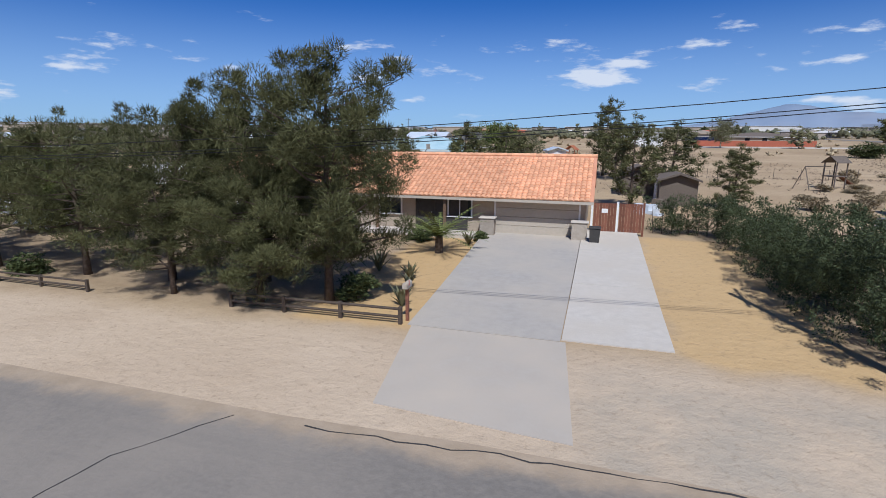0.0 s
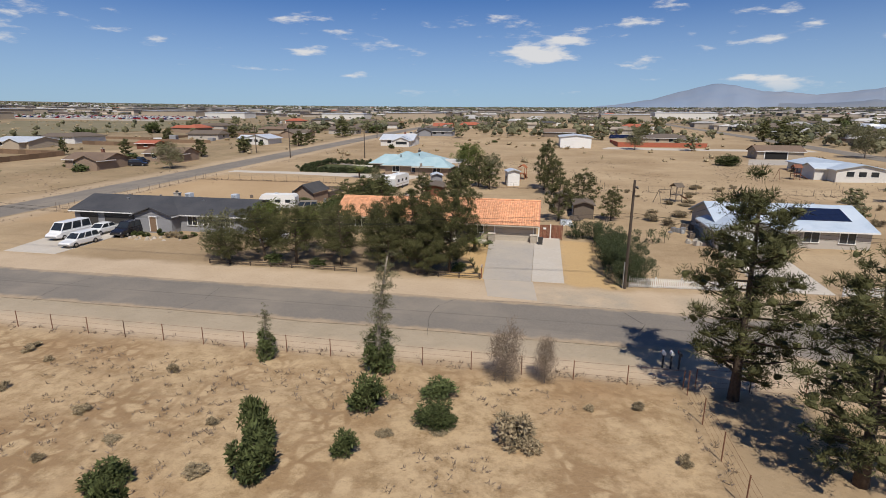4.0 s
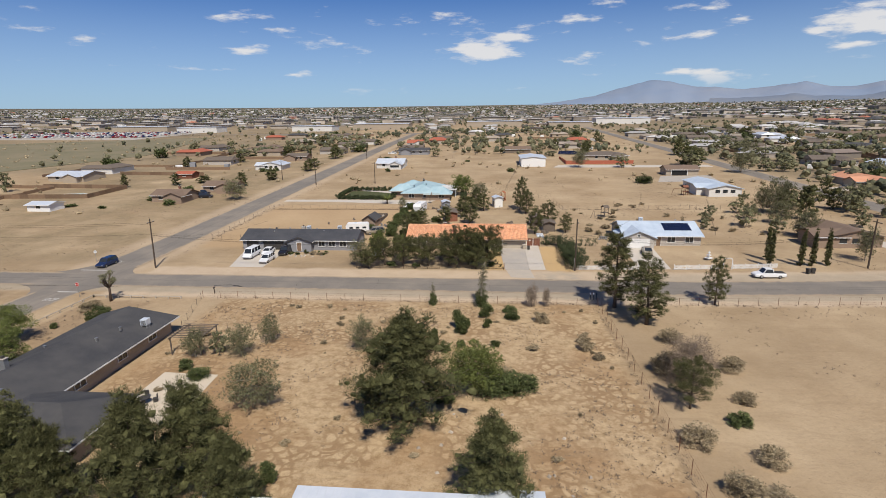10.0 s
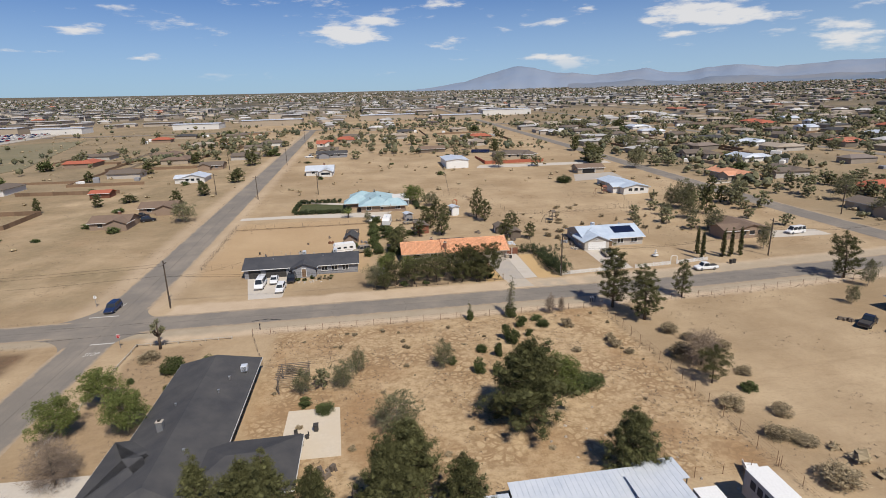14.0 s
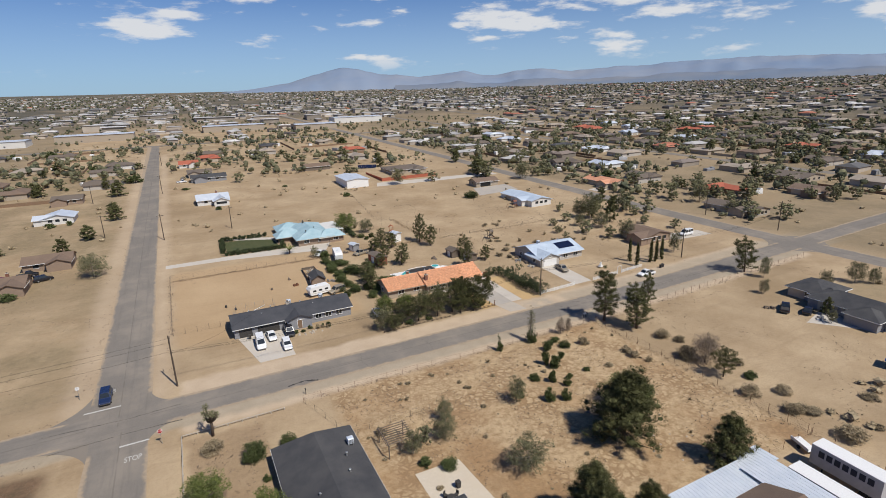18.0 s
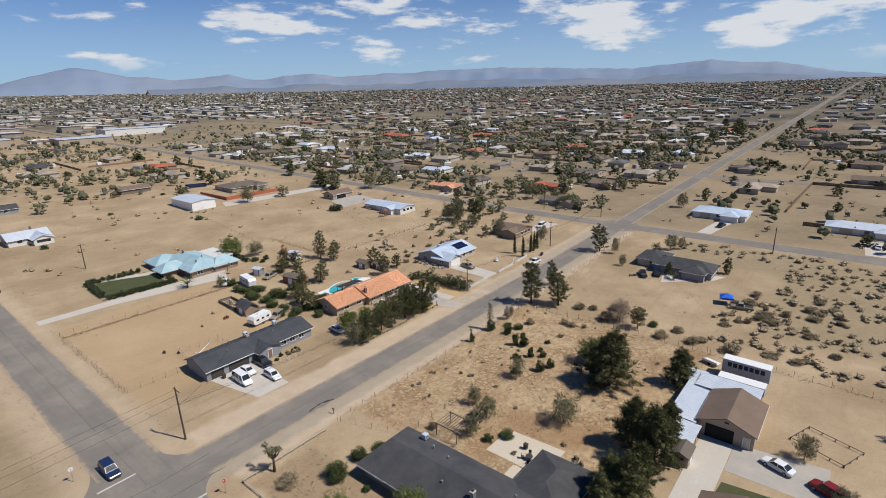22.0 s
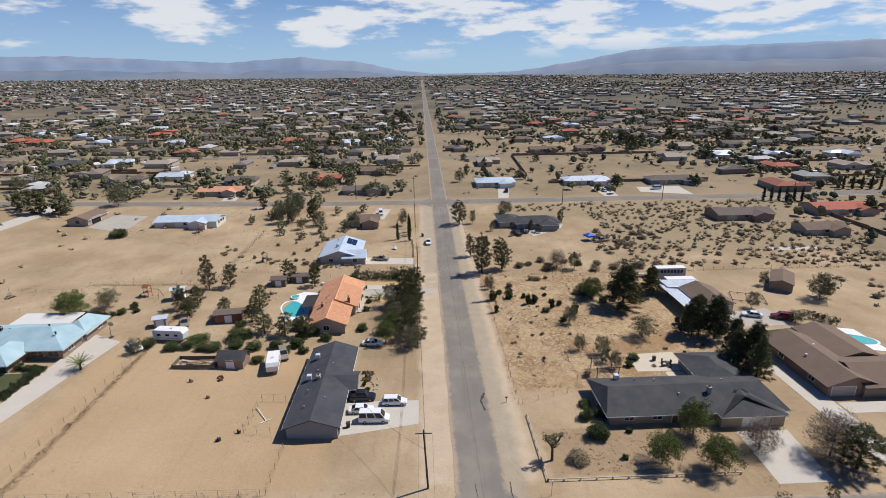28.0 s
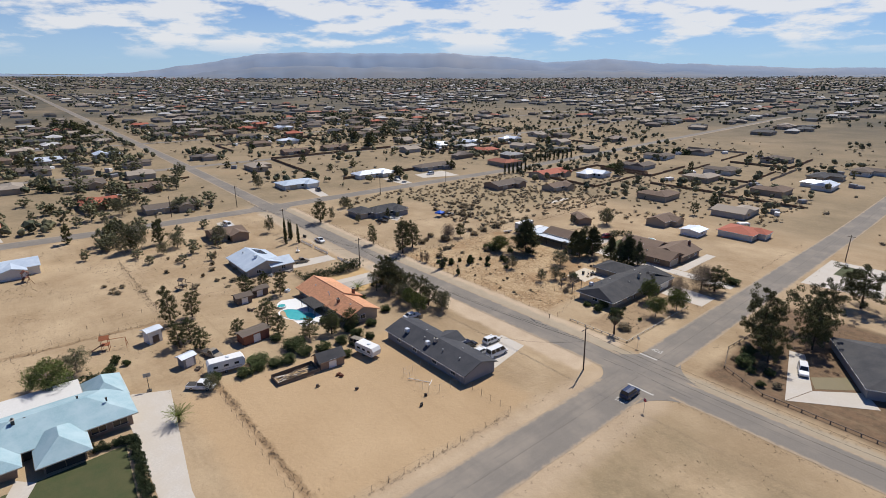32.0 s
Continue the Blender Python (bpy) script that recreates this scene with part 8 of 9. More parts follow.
def pergola(x, y, rz, w, d, h, label):
    e = thing("pergola", label, "pergola", x, y, rz=rz)
    for sx in (-1, 1):
        for sy in (-1, 1):
            part("post", Mesh().box(sx * w / 2, sy * d / 2, -0.2, 0.14, 0.14, h + 0.2), M["old_wood"], e)
        part("beam", Mesh().box(sx * w / 2, 0, h, 0.1, d + 0.8, 0.18), M["old_wood"], e)
    for i in range(9):
        part("slat", Mesh().box(0, -d / 2 + d * i / 8, h + 0.18, w + 0.8, 0.07, 0.1), M["old_wood"], e)
    return e


pergola(-48.6, -27.4, 0, 4.0, 4.4, 2.3, "weathered wooden pergola beside the corner house")


def play_set(x, y, rz, wood="red_wood"):
    e = thing("play_set", "wooden play tower with swing frame and slide", "play set", x, y, rz=rz)
    for sx in (-0.7, 0.7):
        for sy in (-0.7, 0.7):
            part("post", Mesh().box(sx, sy, -0.1, 0.1, 0.1, 2.9), M[wood], e)
    part("deck", Mesh().box(0, 0, 1.3, 1.6, 1.6, 0.1), M[wood], e)
    part("roof", roof_slab(-0.95, 0.95, -0.95, 0.95, 2.8, 3.5, "x", "gable", 0.06), M[wood], e)
    part("slide", Mesh().add([(0.8, -0.3, 1.35), (0.8, 0.3, 1.35), (3.0, 0.3, 0.15), (3.0, -0.3, 0.15), (0.8, -0.3, 1.25), (0.8, 0.3, 1.25), (3.0, 0.3, 0.05), (3.0, -0.3, 0.05)], [(3, 2, 1, 0), (4, 5, 6, 7), (0, 4, 7, 3), (1, 2, 6, 5), (2, 3, 7, 6)]), M["rust"], e)
    part("swing_beam", Mesh().tube([(-0.7, 0, 2.4), (-4.0, 0, 2.4)], 0.06, 6), M[wood], e)
    for s in (-1, 1):
        part("swing_leg", Mesh().tube([(-4.0, 0, 2.4), (-4.2, s * 1.0, 0)], 0.05, 6), M[wood], e)
        part("swing", Mesh().box(-2.4 + s * 0.7, 0, 0.5, 0.45, 0.2, 0.04), M["dark_trim"], e)
    return e


play_set(24.0, 62.0, 30, "old_wood")
play_set(-4.7, 86.0, 73, "play_wood")
play_set(58.0, 96.5, 10)

gaz = thing("canopy_tent", "bright blue pop-up canopy on bare sand", "tent", 41.8, -52.4, rz=15)
part("cover", Mesh().add([(-1.6, -1.6, 2.1), (1.6, -1.6, 2.1), (1.6, 1.6, 2.1), (-1.6, 1.6, 2.1), (0, 0, 3.0), (-1.62, -1.62, 1.6), (1.62, -1.62, 1.6), (1.62, 1.62, 1.6), (-1.62, 1.62, 1.6)], [(0, 1, 4), (1, 2, 4), (2, 3, 4), (3, 0, 4), (1, 0, 5, 6), (2, 1, 6, 7), (3, 2, 7, 8), (0, 3, 8, 5)]), M["blue_cloth"], gaz)
for sx in (-1, 1):
    for sy in (-1, 1):
        part("leg", Mesh().box(sx * 1.55, sy * 1.55, -0.05, 0.05, 0.05, 2.1), M["steel"], gaz)


def wood_gate(x, y):
    e = thing("wooden_gate", "reddish wooden double gate with white posts beside the garage", "gate", x, y, gz(x, y) + 0.15)
    for k in range(3):
        part("post", Mesh().box(-1.15 + k * 1.5, 0, -0.2, 0.12, 0.12, 2.1, bevel=0.01), M["white_paint"] if k < 2 else M["red_wood"], e)
    for k in range(2):
        leaf = part("gate_leaf", Mesh().box(-0.4 + k * 1.5, 0.03, 0.3, 1.3, 0.04, 0.1), M["red_wood"], e)
        for i in range(8):
            part("board", Mesh().box(-0.97 + k * 1.5 + i * 0.165, 0, 0.06, 0.155, 0.03, 1.75), M["red_wood"], leaf)
    part("notice", Mesh().box(-0.4, -0.025, 1.2, 0.36, 0.012, 0.26), M["white_paint"], e, "small white notice")


wood_gate(0.8, 29.6)


def hoop(x, y, rz):
    e = thing("basketball_hoop", "basketball hoop on a dark pole beside the drive", "basketball hoop", x, y, rz=rz)
    part("base", Mesh().box(0, 0.3, 0, 0.8, 1.0, 0.2, bevel=0.04), M["dark_trim"], e)
    part("pole", Mesh().tube([(0, 0.3, 0.1), (0, 0.2, 2.4), (0, -0.3, 3.0)], 0.06, 8), M["dark_trim"], e)
    part("backboard", Mesh().box(0, -0.35, 2.75, 1.3, 0.05, 0.85, bevel=0.01), M["old_concrete"], e)
    part("rim", Mesh().tube([(0.23 * math.cos(k * 0.524), -0.62 + 0.23 * math.sin(k * 0.524), 3.0) for k in range(13)], 0.015, 5, cap=False), M["rust"], e)


hoop(-28.8, 82.6, 80)

# odds and ends
stuff = random.Random(21)
for x, y, w, d, mname, nm, label in ((-47.3, 50.8, 1.8, 1.2, "rust", "scrap_cart", "small rusty cart on bare sand"), (-48.2, 56.4, 0.9, 0.7, "old_wood", "scrap_pile", "small heap of scrap on bare sand"), (-54.0, 50.8, 0.8, 0.6, "old_wood", "scrap_pile", "small heap of scrap on bare sand"), (-66.8, 44.6, 0.7, 0.6, "dark_trim", "scrap_pile", "small dark heap on bare sand"), (-64.6, 41.8, 0.5, 0.6, "dark_trim", "scrap_pile", "small dark heap on bare sand")):
    e = thing(nm, label, "scrap", x, y, rz=stuff.uniform(0, 180))
    for k in range(5):
        part("piece", Mesh().box(stuff.uniform(-w, w) * 0.4, stuff.uniform(-d, d) * 0.4, 0.0, w * stuff.uniform(0.3, 0.6), d * stuff.uniform(0.3, 0.6), stuff.uniform(0.2, 0.7), rz=stuff.uniform(0, 90), bevel=0.02), M[mname], e)
for x, y, w, mname in ((19.4, 31.0, 1.6, "old_concrete"), (19.8, 34.6, 1.4, "old_wood"), (18.6, 36.8, 1.8, "steel"), (20.2, 39.6, 1.5, "old_wood"), (3.4, 38.6, 1.6, "white_metal"), (5.0, 42.4, 1.8, "old_wood"), (-3.0, 52.2, 1.5, "old_wood"), (-38.0, 49.0, 1.4, "steel"), (-26.6, 72.6, 1.3, "old_wood"), (-38.2, -52.4, 2.0, "old_wood"), (-42.6, -48.0, 1.6, "old_wood"), (-30.6, -55.0, 1.6, "steel"), (52.6, -33.6, 1.8, "steel"), (49.0, -24.0, 1.6, "old_wood")):
    e = thing("scrap_pile", "heap of yard junk and old boards on sand", "scrap", x, y, rz=stuff.uniform(0, 180))
    for k in range(7):
        part("piece", Mesh().box(stuff.uniform(-w, w) * 0.6, stuff.uniform(-w, w) * 0.6, 0.0, w * stuff.uniform(0.2, 0.7), w * stuff.uniform(0.15, 0.4), stuff.uniform(0.2, 0.8), rz=stuff.uniform(0, 180), taper=stuff.uniform(0.7, 1.0), bevel=0.02), M[mname], e)
goal = thing("pipe_frame", "fallen white pipe frame on bare sand", "pipe frame", -59.6, 39.4, rz=35)
part("pipe", Mesh().tube([(-2.4, 0, 0.1), (2.4, 0, 0.35)], 0.07, 7), M["white_paint"], goal)
part("pipe", Mesh().tube([(-2.4, -1.0, 0.08), (-2.4, 1.1, 0.1)], 0.07, 7), M["white_paint"], goal)
for i in range(16):
    x, y = -54.6 + stuff.uniform(0, 9), 22.9 - stuff.uniform(0.4, 2.4)
    plant("scrub" if i % 2 else "bush", x, y, stuff.uniform(0.5, 1.1), stuff.uniform(0.6, 1.3))
for i in range(14):
    e = thing("rock", "pale garden rock on bare sand", "rock", stuff.uniform(-56, -46), 20.4 - stuff.uniform(0, 1.4), rz=stuff.uniform(0, 180))
    part("stone", Mesh().box(0, 0, -0.08, stuff.uniform(0.3, 0.7), stuff.uniform(0.25, 0.5), stuff.uniform(0.2, 0.45), taper=0.6, bevel=0.05), M["stone"], e)
for i in range(24):
    e = thing("rock", "pale stone lying in the dry lot", "rock", stuff.uniform(-16, 2), stuff.uniform(-60, -40), rz=stuff.uniform(0, 180))
    part("stone", Mesh().box(0, 0, -0.06, stuff.uniform(0.2, 0.5), stuff.uniform(0.2, 0.4), stuff.uniform(0.12, 0.3), taper=0.6, bevel=0.04), M["stone"], e)
for x, y, rz in ((-15.7, -35.3, 25),):
    e = thing("pallet", "weathered plank pallet on the dry lot", "pallet", x, y, rz=rz)
    for k in range(8):
        part("slat", Mesh().box(-1.2 + k * 0.34, 0, 0.1, 0.26, 2.2, 0.04), M["old_wood"], e)
    for k in (-0.9, 0, 0.9):
        part("bearer", Mesh().box(0, k, 0.0, 2.7, 0.1, 0.1), M["old_wood"], e)
rail_fence("garden_beds", "low plank edging of raised garden beds", [(-15.0, -74.0), (-18.2, -81.5), (-12.6, -83.8), (-9.6, -76.2), (-15.0, -74.0)], 0.5, 1.9, "old_wood", 0.12, 1)
grill = thing("patio_furniture", "dark patio table with chairs on the concrete slab", "patio furniture", -46.4, -41.4)
part("table", Mesh().tube([(0, 0, 0.7), (0, 0, 0.75)], 0.6, 14), M["dark_trim"], grill)
part("table_leg", Mesh().tube([(0, 0, 0), (0, 0, 0.7)], 0.05, 7), M["dark_trim"], grill)
for k in range(4):
    a = k * 1.57 + 0.4
    c = part("chair", Mesh().box(1.05 * math.cos(a), 1.05 * math.sin(a), 0.42, 0.48, 0.48, 0.06, rz=math.degrees(a)), M["dark_trim"], grill)
    part("chair_back", Mesh().box(1.28 * math.cos(a), 1.28 * math.sin(a), 0.45, 0.05, 0.46, 0.5, rz=math.degrees(a)), M["dark_trim"], c)
    part("chair_legs", Mesh().box(1.05 * math.cos(a), 1.05 * math.sin(a), 0.0, 0.4, 0.4, 0.42, rz=math.degrees(a), taper=0.9), M["dark_trim"], c)


# ---- neighbouring houses ----
def neighbour(x0, x1, y0, y1, wall, roof, label, kind="gable", axis=None, h=2.5, rise=1.5, garage="w", windows=3, chim=False, cat="house", name="house"):
    """A house seen from afar: walls, roof, windows, a garage door."""
    cx, cy = (x0 + x1) / 2, (y0 + y1) / 2
    a, b = (x1 - x0) / 2, (y1 - y0) / 2
    e = thing(name, label, cat, cx, cy, max(gz(x0, y0), gz(cx, cy)))
    ax = axis or ("x" if a > b else "y")
    block(e, -a, a, -b, b, h, h + rise, ax, kind, wall, roof, over=0.6, base=-1.2)
    for i in range(windows):
        u = -0.7 + 1.4 * (i + 0.5) / windows
        for side in ("s", "w"):
            wx, wy = (u * a, -b - 0.02) if side == "s" else (-a - 0.02, u * b)
            w = part("window", Mesh().box(wx, wy, 0.95, 1.5 if side == "s" else 0.05, 0.05 if side == "s" else 1.5, 1.1), M["glass"], e)
            part("sill", Mesh().box(wx, wy, 0.85, 1.7 if side == "s" else 0.07, 0.07 if side == "s" else 1.7, 0.1), M["white_paint"], w)
    if name == "house" and cat == "house" and min(a, b) > 3.9:
        sgn = 1 if int(x0 + y0) % 2 else -1
        if ax == "x":
            block(e, sgn * a * 0.5 - 3.2, sgn * a * 0.5 + 3.2, -b - 2.8, -0.3 * b, h - 0.06, h + rise * 0.78, "y", kind, wall, roof, over=0.5, base=-1.2, roof_name="wing_roof")
        else:
            block(e, -a - 2.8, -0.3 * a, -b * 0.45 - 3.2, -b * 0.45 + 3.2, h - 0.06, h + rise * 0.78, "x", kind, wall, roof, over=0.5, base=-1.2, roof_name="wing_roof")
    if garage:
        part("garage_door", Mesh().box(-a - 0.035 if garage == "w" else a * 0.45, b * 0.5 if garage == "w" else -b - 0.035, 0, 0.06 if garage == "w" else min(4.6, a), min(4.6, b) * 0.9 if garage == "w" else 0.06, 2.1, bevel=0.01), M["cream_paint"], e)
    if chim:
        chimney(e, a * 0.3, 0.4, h, rise + 1.0)
    return e


neighbour(6.5, 18.5, 178, 200, "white_paint", "white_metal", "tall white metal storage building", h=4.0, rise=0.7, garage="", windows=0, cat="storage building", name="storage_building")
neighbour(-67, -53, 174.5, 185.5, "stucco_white", "white_metal", "white house with pale roof and two gables", rise=1.9, chim=True)
neighbour(-60, -53.5, 169.5, 176, "stucco_white", "white_metal", "white wing with pale gable roof", rise=1.3, axis="y", garage="")
neighbour(-68, -54.5, 262, 272, "stucco_tan", "shingle_taupe", "tan house with grey-brown roof")
neighbour(-67, -48, 241, 250, "stucco_grey", "shingle_dark", "low house with dark grey roof")
neighbour(-72, -60, 307, 316, "stucco_white", "red_tile", "white house with red roof", rise=2.0)
neighbour(0, 16, 247, 255, "old_wood", "shingle_brown", "dark open-sided wooden barn", garage="", windows=0, cat="barn", name="barn")
neighbour(42, 65, 203, 222, "stucco_tan", "shingle_taupe", "long low tan house with brown roof behind a red wall", "hip")
neighbour(66.5, 80, 144, 152, "stucco_tan", "shingle_brown", "tan garage building with brown gable roof and open front", axis="x", garage="", windows=1, name="garage", cat="garage")
open_bay = thing("carport_bay", "open bay of a tan garage, its inner shade a flat black panel, with white frame", "garage", 72.0, 143.9)
# shade of the bay, painted as a black sheet before the wall
part("opening", Mesh().box(0, 0, 0.0, 6.4, 0.08, 2.5), M["interior_shade"], open_bay)
part("door_frame", Mesh().box(0, -0.02, 2.5, 6.9, 0.12, 0.2).box(-3.33, -0.02, 0, 0.22, 0.12, 2.5).box(3.33, -0.02, 0, 0.22, 0.12, 2.5), M["white_paint"], open_bay)
neighbour(64.5, 75, 92.5, 117, "stucco_white", "blue_white_tile", "long low house with pale grey roof", rise=1.1)
neighbour(64.5, 75.5, 27.5, 39.5, "stucco_brown", "shingle_brown", "brown house with brown shingle roof and carport", rise=1.3)
neighbour(120, 130, 100, 122, "stucco_tan", "orange_bed", "tan house with orange tile roof")
neighbour(121.5, 131, 28, 50, "stucco_tan", "shingle_taupe", "tan house with grey-brown roof", rise=1.2)
neighbour(196, 214, 53, 72, "stucco_tan", "shingle_taupe", "tan house with pale brown roof")
neighbour(172, 184, 31, 46, "stucco_brown", "shingle_brown", "brown house with brown roof")
neighbour(133, 146, -40.5, -20, "stucco_white", "blue_white_tile", "white house with pale metal hip roof", "hip")
neighbour(57, 66, -45, -28, "stucco_grey", "shingle_dark", "dark house with grey shingle roof among trees", "hip", rise=1.8)
neighbour(60, 70, -30, -21.5, "stucco_grey", "shingle_dark", "dark garage wing with grey shingle roof", "hip", rise=1.6)
neighbour(134, 144, -93, -68, "stucco_white", "white_metal", "long white house with white metal hip roof", "hip", rise=1.5)
neighbour(132, 142, -142, -114, "stucco_grey", "shingle_taupe", "long grey house with blue-grey roof", "hip")
neighbour(244, 252, -92, -71, "stucco_brown", "shingle_brown", "brown house with brown roof")
neighbour(246, 254, -128, -106, "stucco_brown", "shingle_brown", "brown house with brown roof")
neighbour(63, 74, -137, -113, "stucco_brown", "shingle_taupe", "pinkish brown house with brown roof")
neighbour(67, 80, -186, -159, "stucco_tan", "red_tile", "tan house with red tile roof")
neighbour(41.5, 50, -151.5, -135, "stucco_tan", "shingle_brown", "low tan building with brown roof")
neighbour(-128, -115.5, 83, 91.5, "stucco_brown", "shingle_brown", "brown house with brown roof and brick chimney", chim=True, garage="s")
neighbour(-120, -107, 103, 111, "stucco_brown", "shingle_brown", "brown house with brown roof", garage="s")
neighbour(-154, -146, 140, 146, "red_wood", "red_tile", "small red painted shed", h=2.2, rise=0.9, garage="", windows=1, cat="shed", name="shed")
neighbour(-126, -115, 169, 181, "stucco_white", "white_metal", "white house with pale roof")
neighbour(-129, -116.5, 211, 220, "stucco_brown", "shingle_taupe", "brown house with grey-brown roof")
neighbour(-207, -190, 128, 142, "stucco_tan", "white_metal", "tan house with white roof")
neighbour(-160, -152, 66, 72, "white_paint", "white_metal", "small white painted shed", h=2.2, rise=0.7, garage="", windows=1, cat="shed", name="shed")
west_house = neighbour(-128.1, -115.1, -46.9, -24.9, "stucco_grey", "shingle_dark", "dark-roofed house on the shaded corner lot", "hip")
west_house.matrix_basis = pose(-121.6, -35.9, 0.0, 0, 0, 28.5)
neighbour(-66, -53.5, -131, -118, "stucco_white", "red_tile", "white house with red tile roof", "hip")
neighbour(-50, -43, -116, -108, "white_paint", "white_metal", "white metal carport building", h=2.3, rise=0.6, garage="", windows=1, cat="shed", name="shed")
neighbour(-34, -26, -124, -112, "stucco_tan", "shingle_brown", "tan house with brown roof")
sheet("compound_drive", "concrete", [(22, 175), (97, 171), (97, 179), (26, 185)], "wide pale concrete drive beside a red wall", "driveway", 0.03)
field_solar = thing("solar_rack", "blue ground-mounted solar panels on a tilted rack", "solar panels", 38.0, 237.0, rz=-20)
for k in range(10):
    p = part("solar_panel", Mesh().add([(-6 + k * 1.2, -1.6, 0.5), (-4.84 + k * 1.2, -1.6, 0.5), (-4.84 + k * 1.2, 1.4, 2.0), (-6 + k * 1.2, 1.4, 2.0), (-6 + k * 1.2, -1.6, 0.44), (-4.84 + k * 1.2, -1.6, 0.44), (-4.84 + k * 1.2, 1.4, 1.94), (-6 + k * 1.2, 1.4, 1.94)], [(0, 1, 2, 3), (7, 6, 5, 4), (0, 4, 5, 1), (1, 5, 6, 2), (2, 6, 7, 3), (3, 7, 4, 0)]), M["solar"], field_solar)
for x in (-5.5, 0, 5.5):
    for y, z in ((-1.4, 0.55), (1.2, 1.85)):
        part("post", Mesh().box(x, y, -0.3, 0.1, 0.1, z + 0.3), M["steel"], field_solar)
wallred = thing("block_wall", "low red block wall round a yard", "wall", 47, 188)
part("wall_face", Mesh().box(0, 0, -0.6, 34, 0.25, 2.4), M["red_tile"], wallred)
part("wall_face", Mesh().box(-17, 14, -0.6, 0.25, 28, 2.4), M["red_tile"], wallred)
for a, b, c, d in ((-158, 90, -158, 112), (-158, 112, -195, 112), (-158, 90, -195, 86), (-146, 150, -190, 152), (140, -60, 140.2, -150), (232, -55, 232, -160), (232, -55, 160, -52)):
    e = thing("board_fence", "brown board fence between lots", "fence", a, b, rz=math.degrees(math.atan2(d - b, c - a)))
    L = math.hypot(c - a, d - b)
    n = max(2, int(L / 3))
    for i in range(n):
        t = (i + 0.5) / n
        part("panel", Mesh().box(L * t, 0, gz(a + (c - a) * t, b + (d - b) * t) - gz(a, b) - 0.3, L / n - 0.06, 0.08, 1.9), M["wood"], e)
for x0, y0, k, dx, dy in ((94, -152, 6, -0.6, -3.3), (112, -205, 9, -0.8, -4.2)):
    for i in range(k):
        t = plant("cypress", x0 + i * dx, y0 + i * dy, 7.0, 1.6, label="narrow dark cypress in a row", group="cypress row")
for i, (x, y) in enumerate(((46.2, 14.6), (47.8, 19), (52, 14.8), (54, 14.6), (57, 15))):
    plant("cypress", x, y, 7.5, 1.3, label="narrow dark cypress beside the street")

def lot_house(seed, wall, roof, label):
    """A further house: a main range and one or two wings under gable or hip roofs, a garage and windows."""
    rng = random.Random(seed)
    e = thing("house", label, "house", 300, 300 + seed)
    a, b, h = rng.uniform(7, 9.5), rng.uniform(4.2, 5.4), rng.uniform(2.5, 2.8)
    wing = (rng.choice((-1, 1)) * (a - 4.2), -b - 1.6, 4.0, b + 0.6)
    walls, roofs = Mesh().box(0, 0, -1.2, 2 * a, 2 * b, h + 1.2), Mesh()
    walls.box(wing[0], wing[1], -1.2, 2 * wing[2], 2 * wing[3], h + 1.15)
    main = roof_slab(-a - 0.6, a + 0.6, -b - 0.6, b + 0.6, h - 0.05, h + rng.uniform(1.3, 1.8), "x", "hip", 0.2, hip=rng.choice((0.8, b)))
    side = roof_slab(wing[0] - wing[2] - 0.5, wing[0] + wing[2] + 0.5, wing[1] - wing[3] - 0.5, wing[1] + wing[3] + 2.0, h - 0.06, h + 1.3, "y", "hip", 0.2, hip=rng.choice((0.7, wing[2])))
    roofs.add(main.v, main.f)
    roofs.add(side.v, side.f)
    part("wall", walls, M[wall], e)
    part("roof", roofs, M[roof], e)
    y0 = wing[1] - wing[3]
    part("garage_door", Mesh().box(wing[0], y0 - 0.03, 0, 4.6, 0.06, 2.1, bevel=0.01), M["cream_paint"], e)
    for x in (-wing[0] - 1.6, -wing[0] + 2.0):
        part("window", Mesh().box(x, -b - 0.02, 0.9, 1.7, 0.05, 1.2), M["glass"], e)
    part("window", Mesh().box(-a - 0.02, 0, 0.9, 0.05, 1.7, 1.2), M["glass"], e)
    return e


for nm, pts in (("east_drive", [(108.6, -88), (128, -89), (128, -80), (108.6, -81)]), ("east_drive_far", [(108.6, -126), (127, -127), (127, -104), (116, -102)]), ("east_drive_near", [(108.8, -33), (132, -37), (132, -31), (108.8, -28)]), ("east_drive_north", [(110, 100), (119.6, 101), (119.6, 108), (110, 107)]), ("corner_house_drive", [(76, 26), (92, 24), (92, 30), (76, 33)]), ("dark_house_drive", [(48, -33), (58, -46), (63, -48), (57, -31)]), ("garage_yard", [(58, 126), (82, 128), (84, 143), (64, 143)])):
    sheet(nm, "concrete" if nm != "garage_yard" else "old_concrete", pts, "pale concrete drive before a house", "driveway", 0.03)
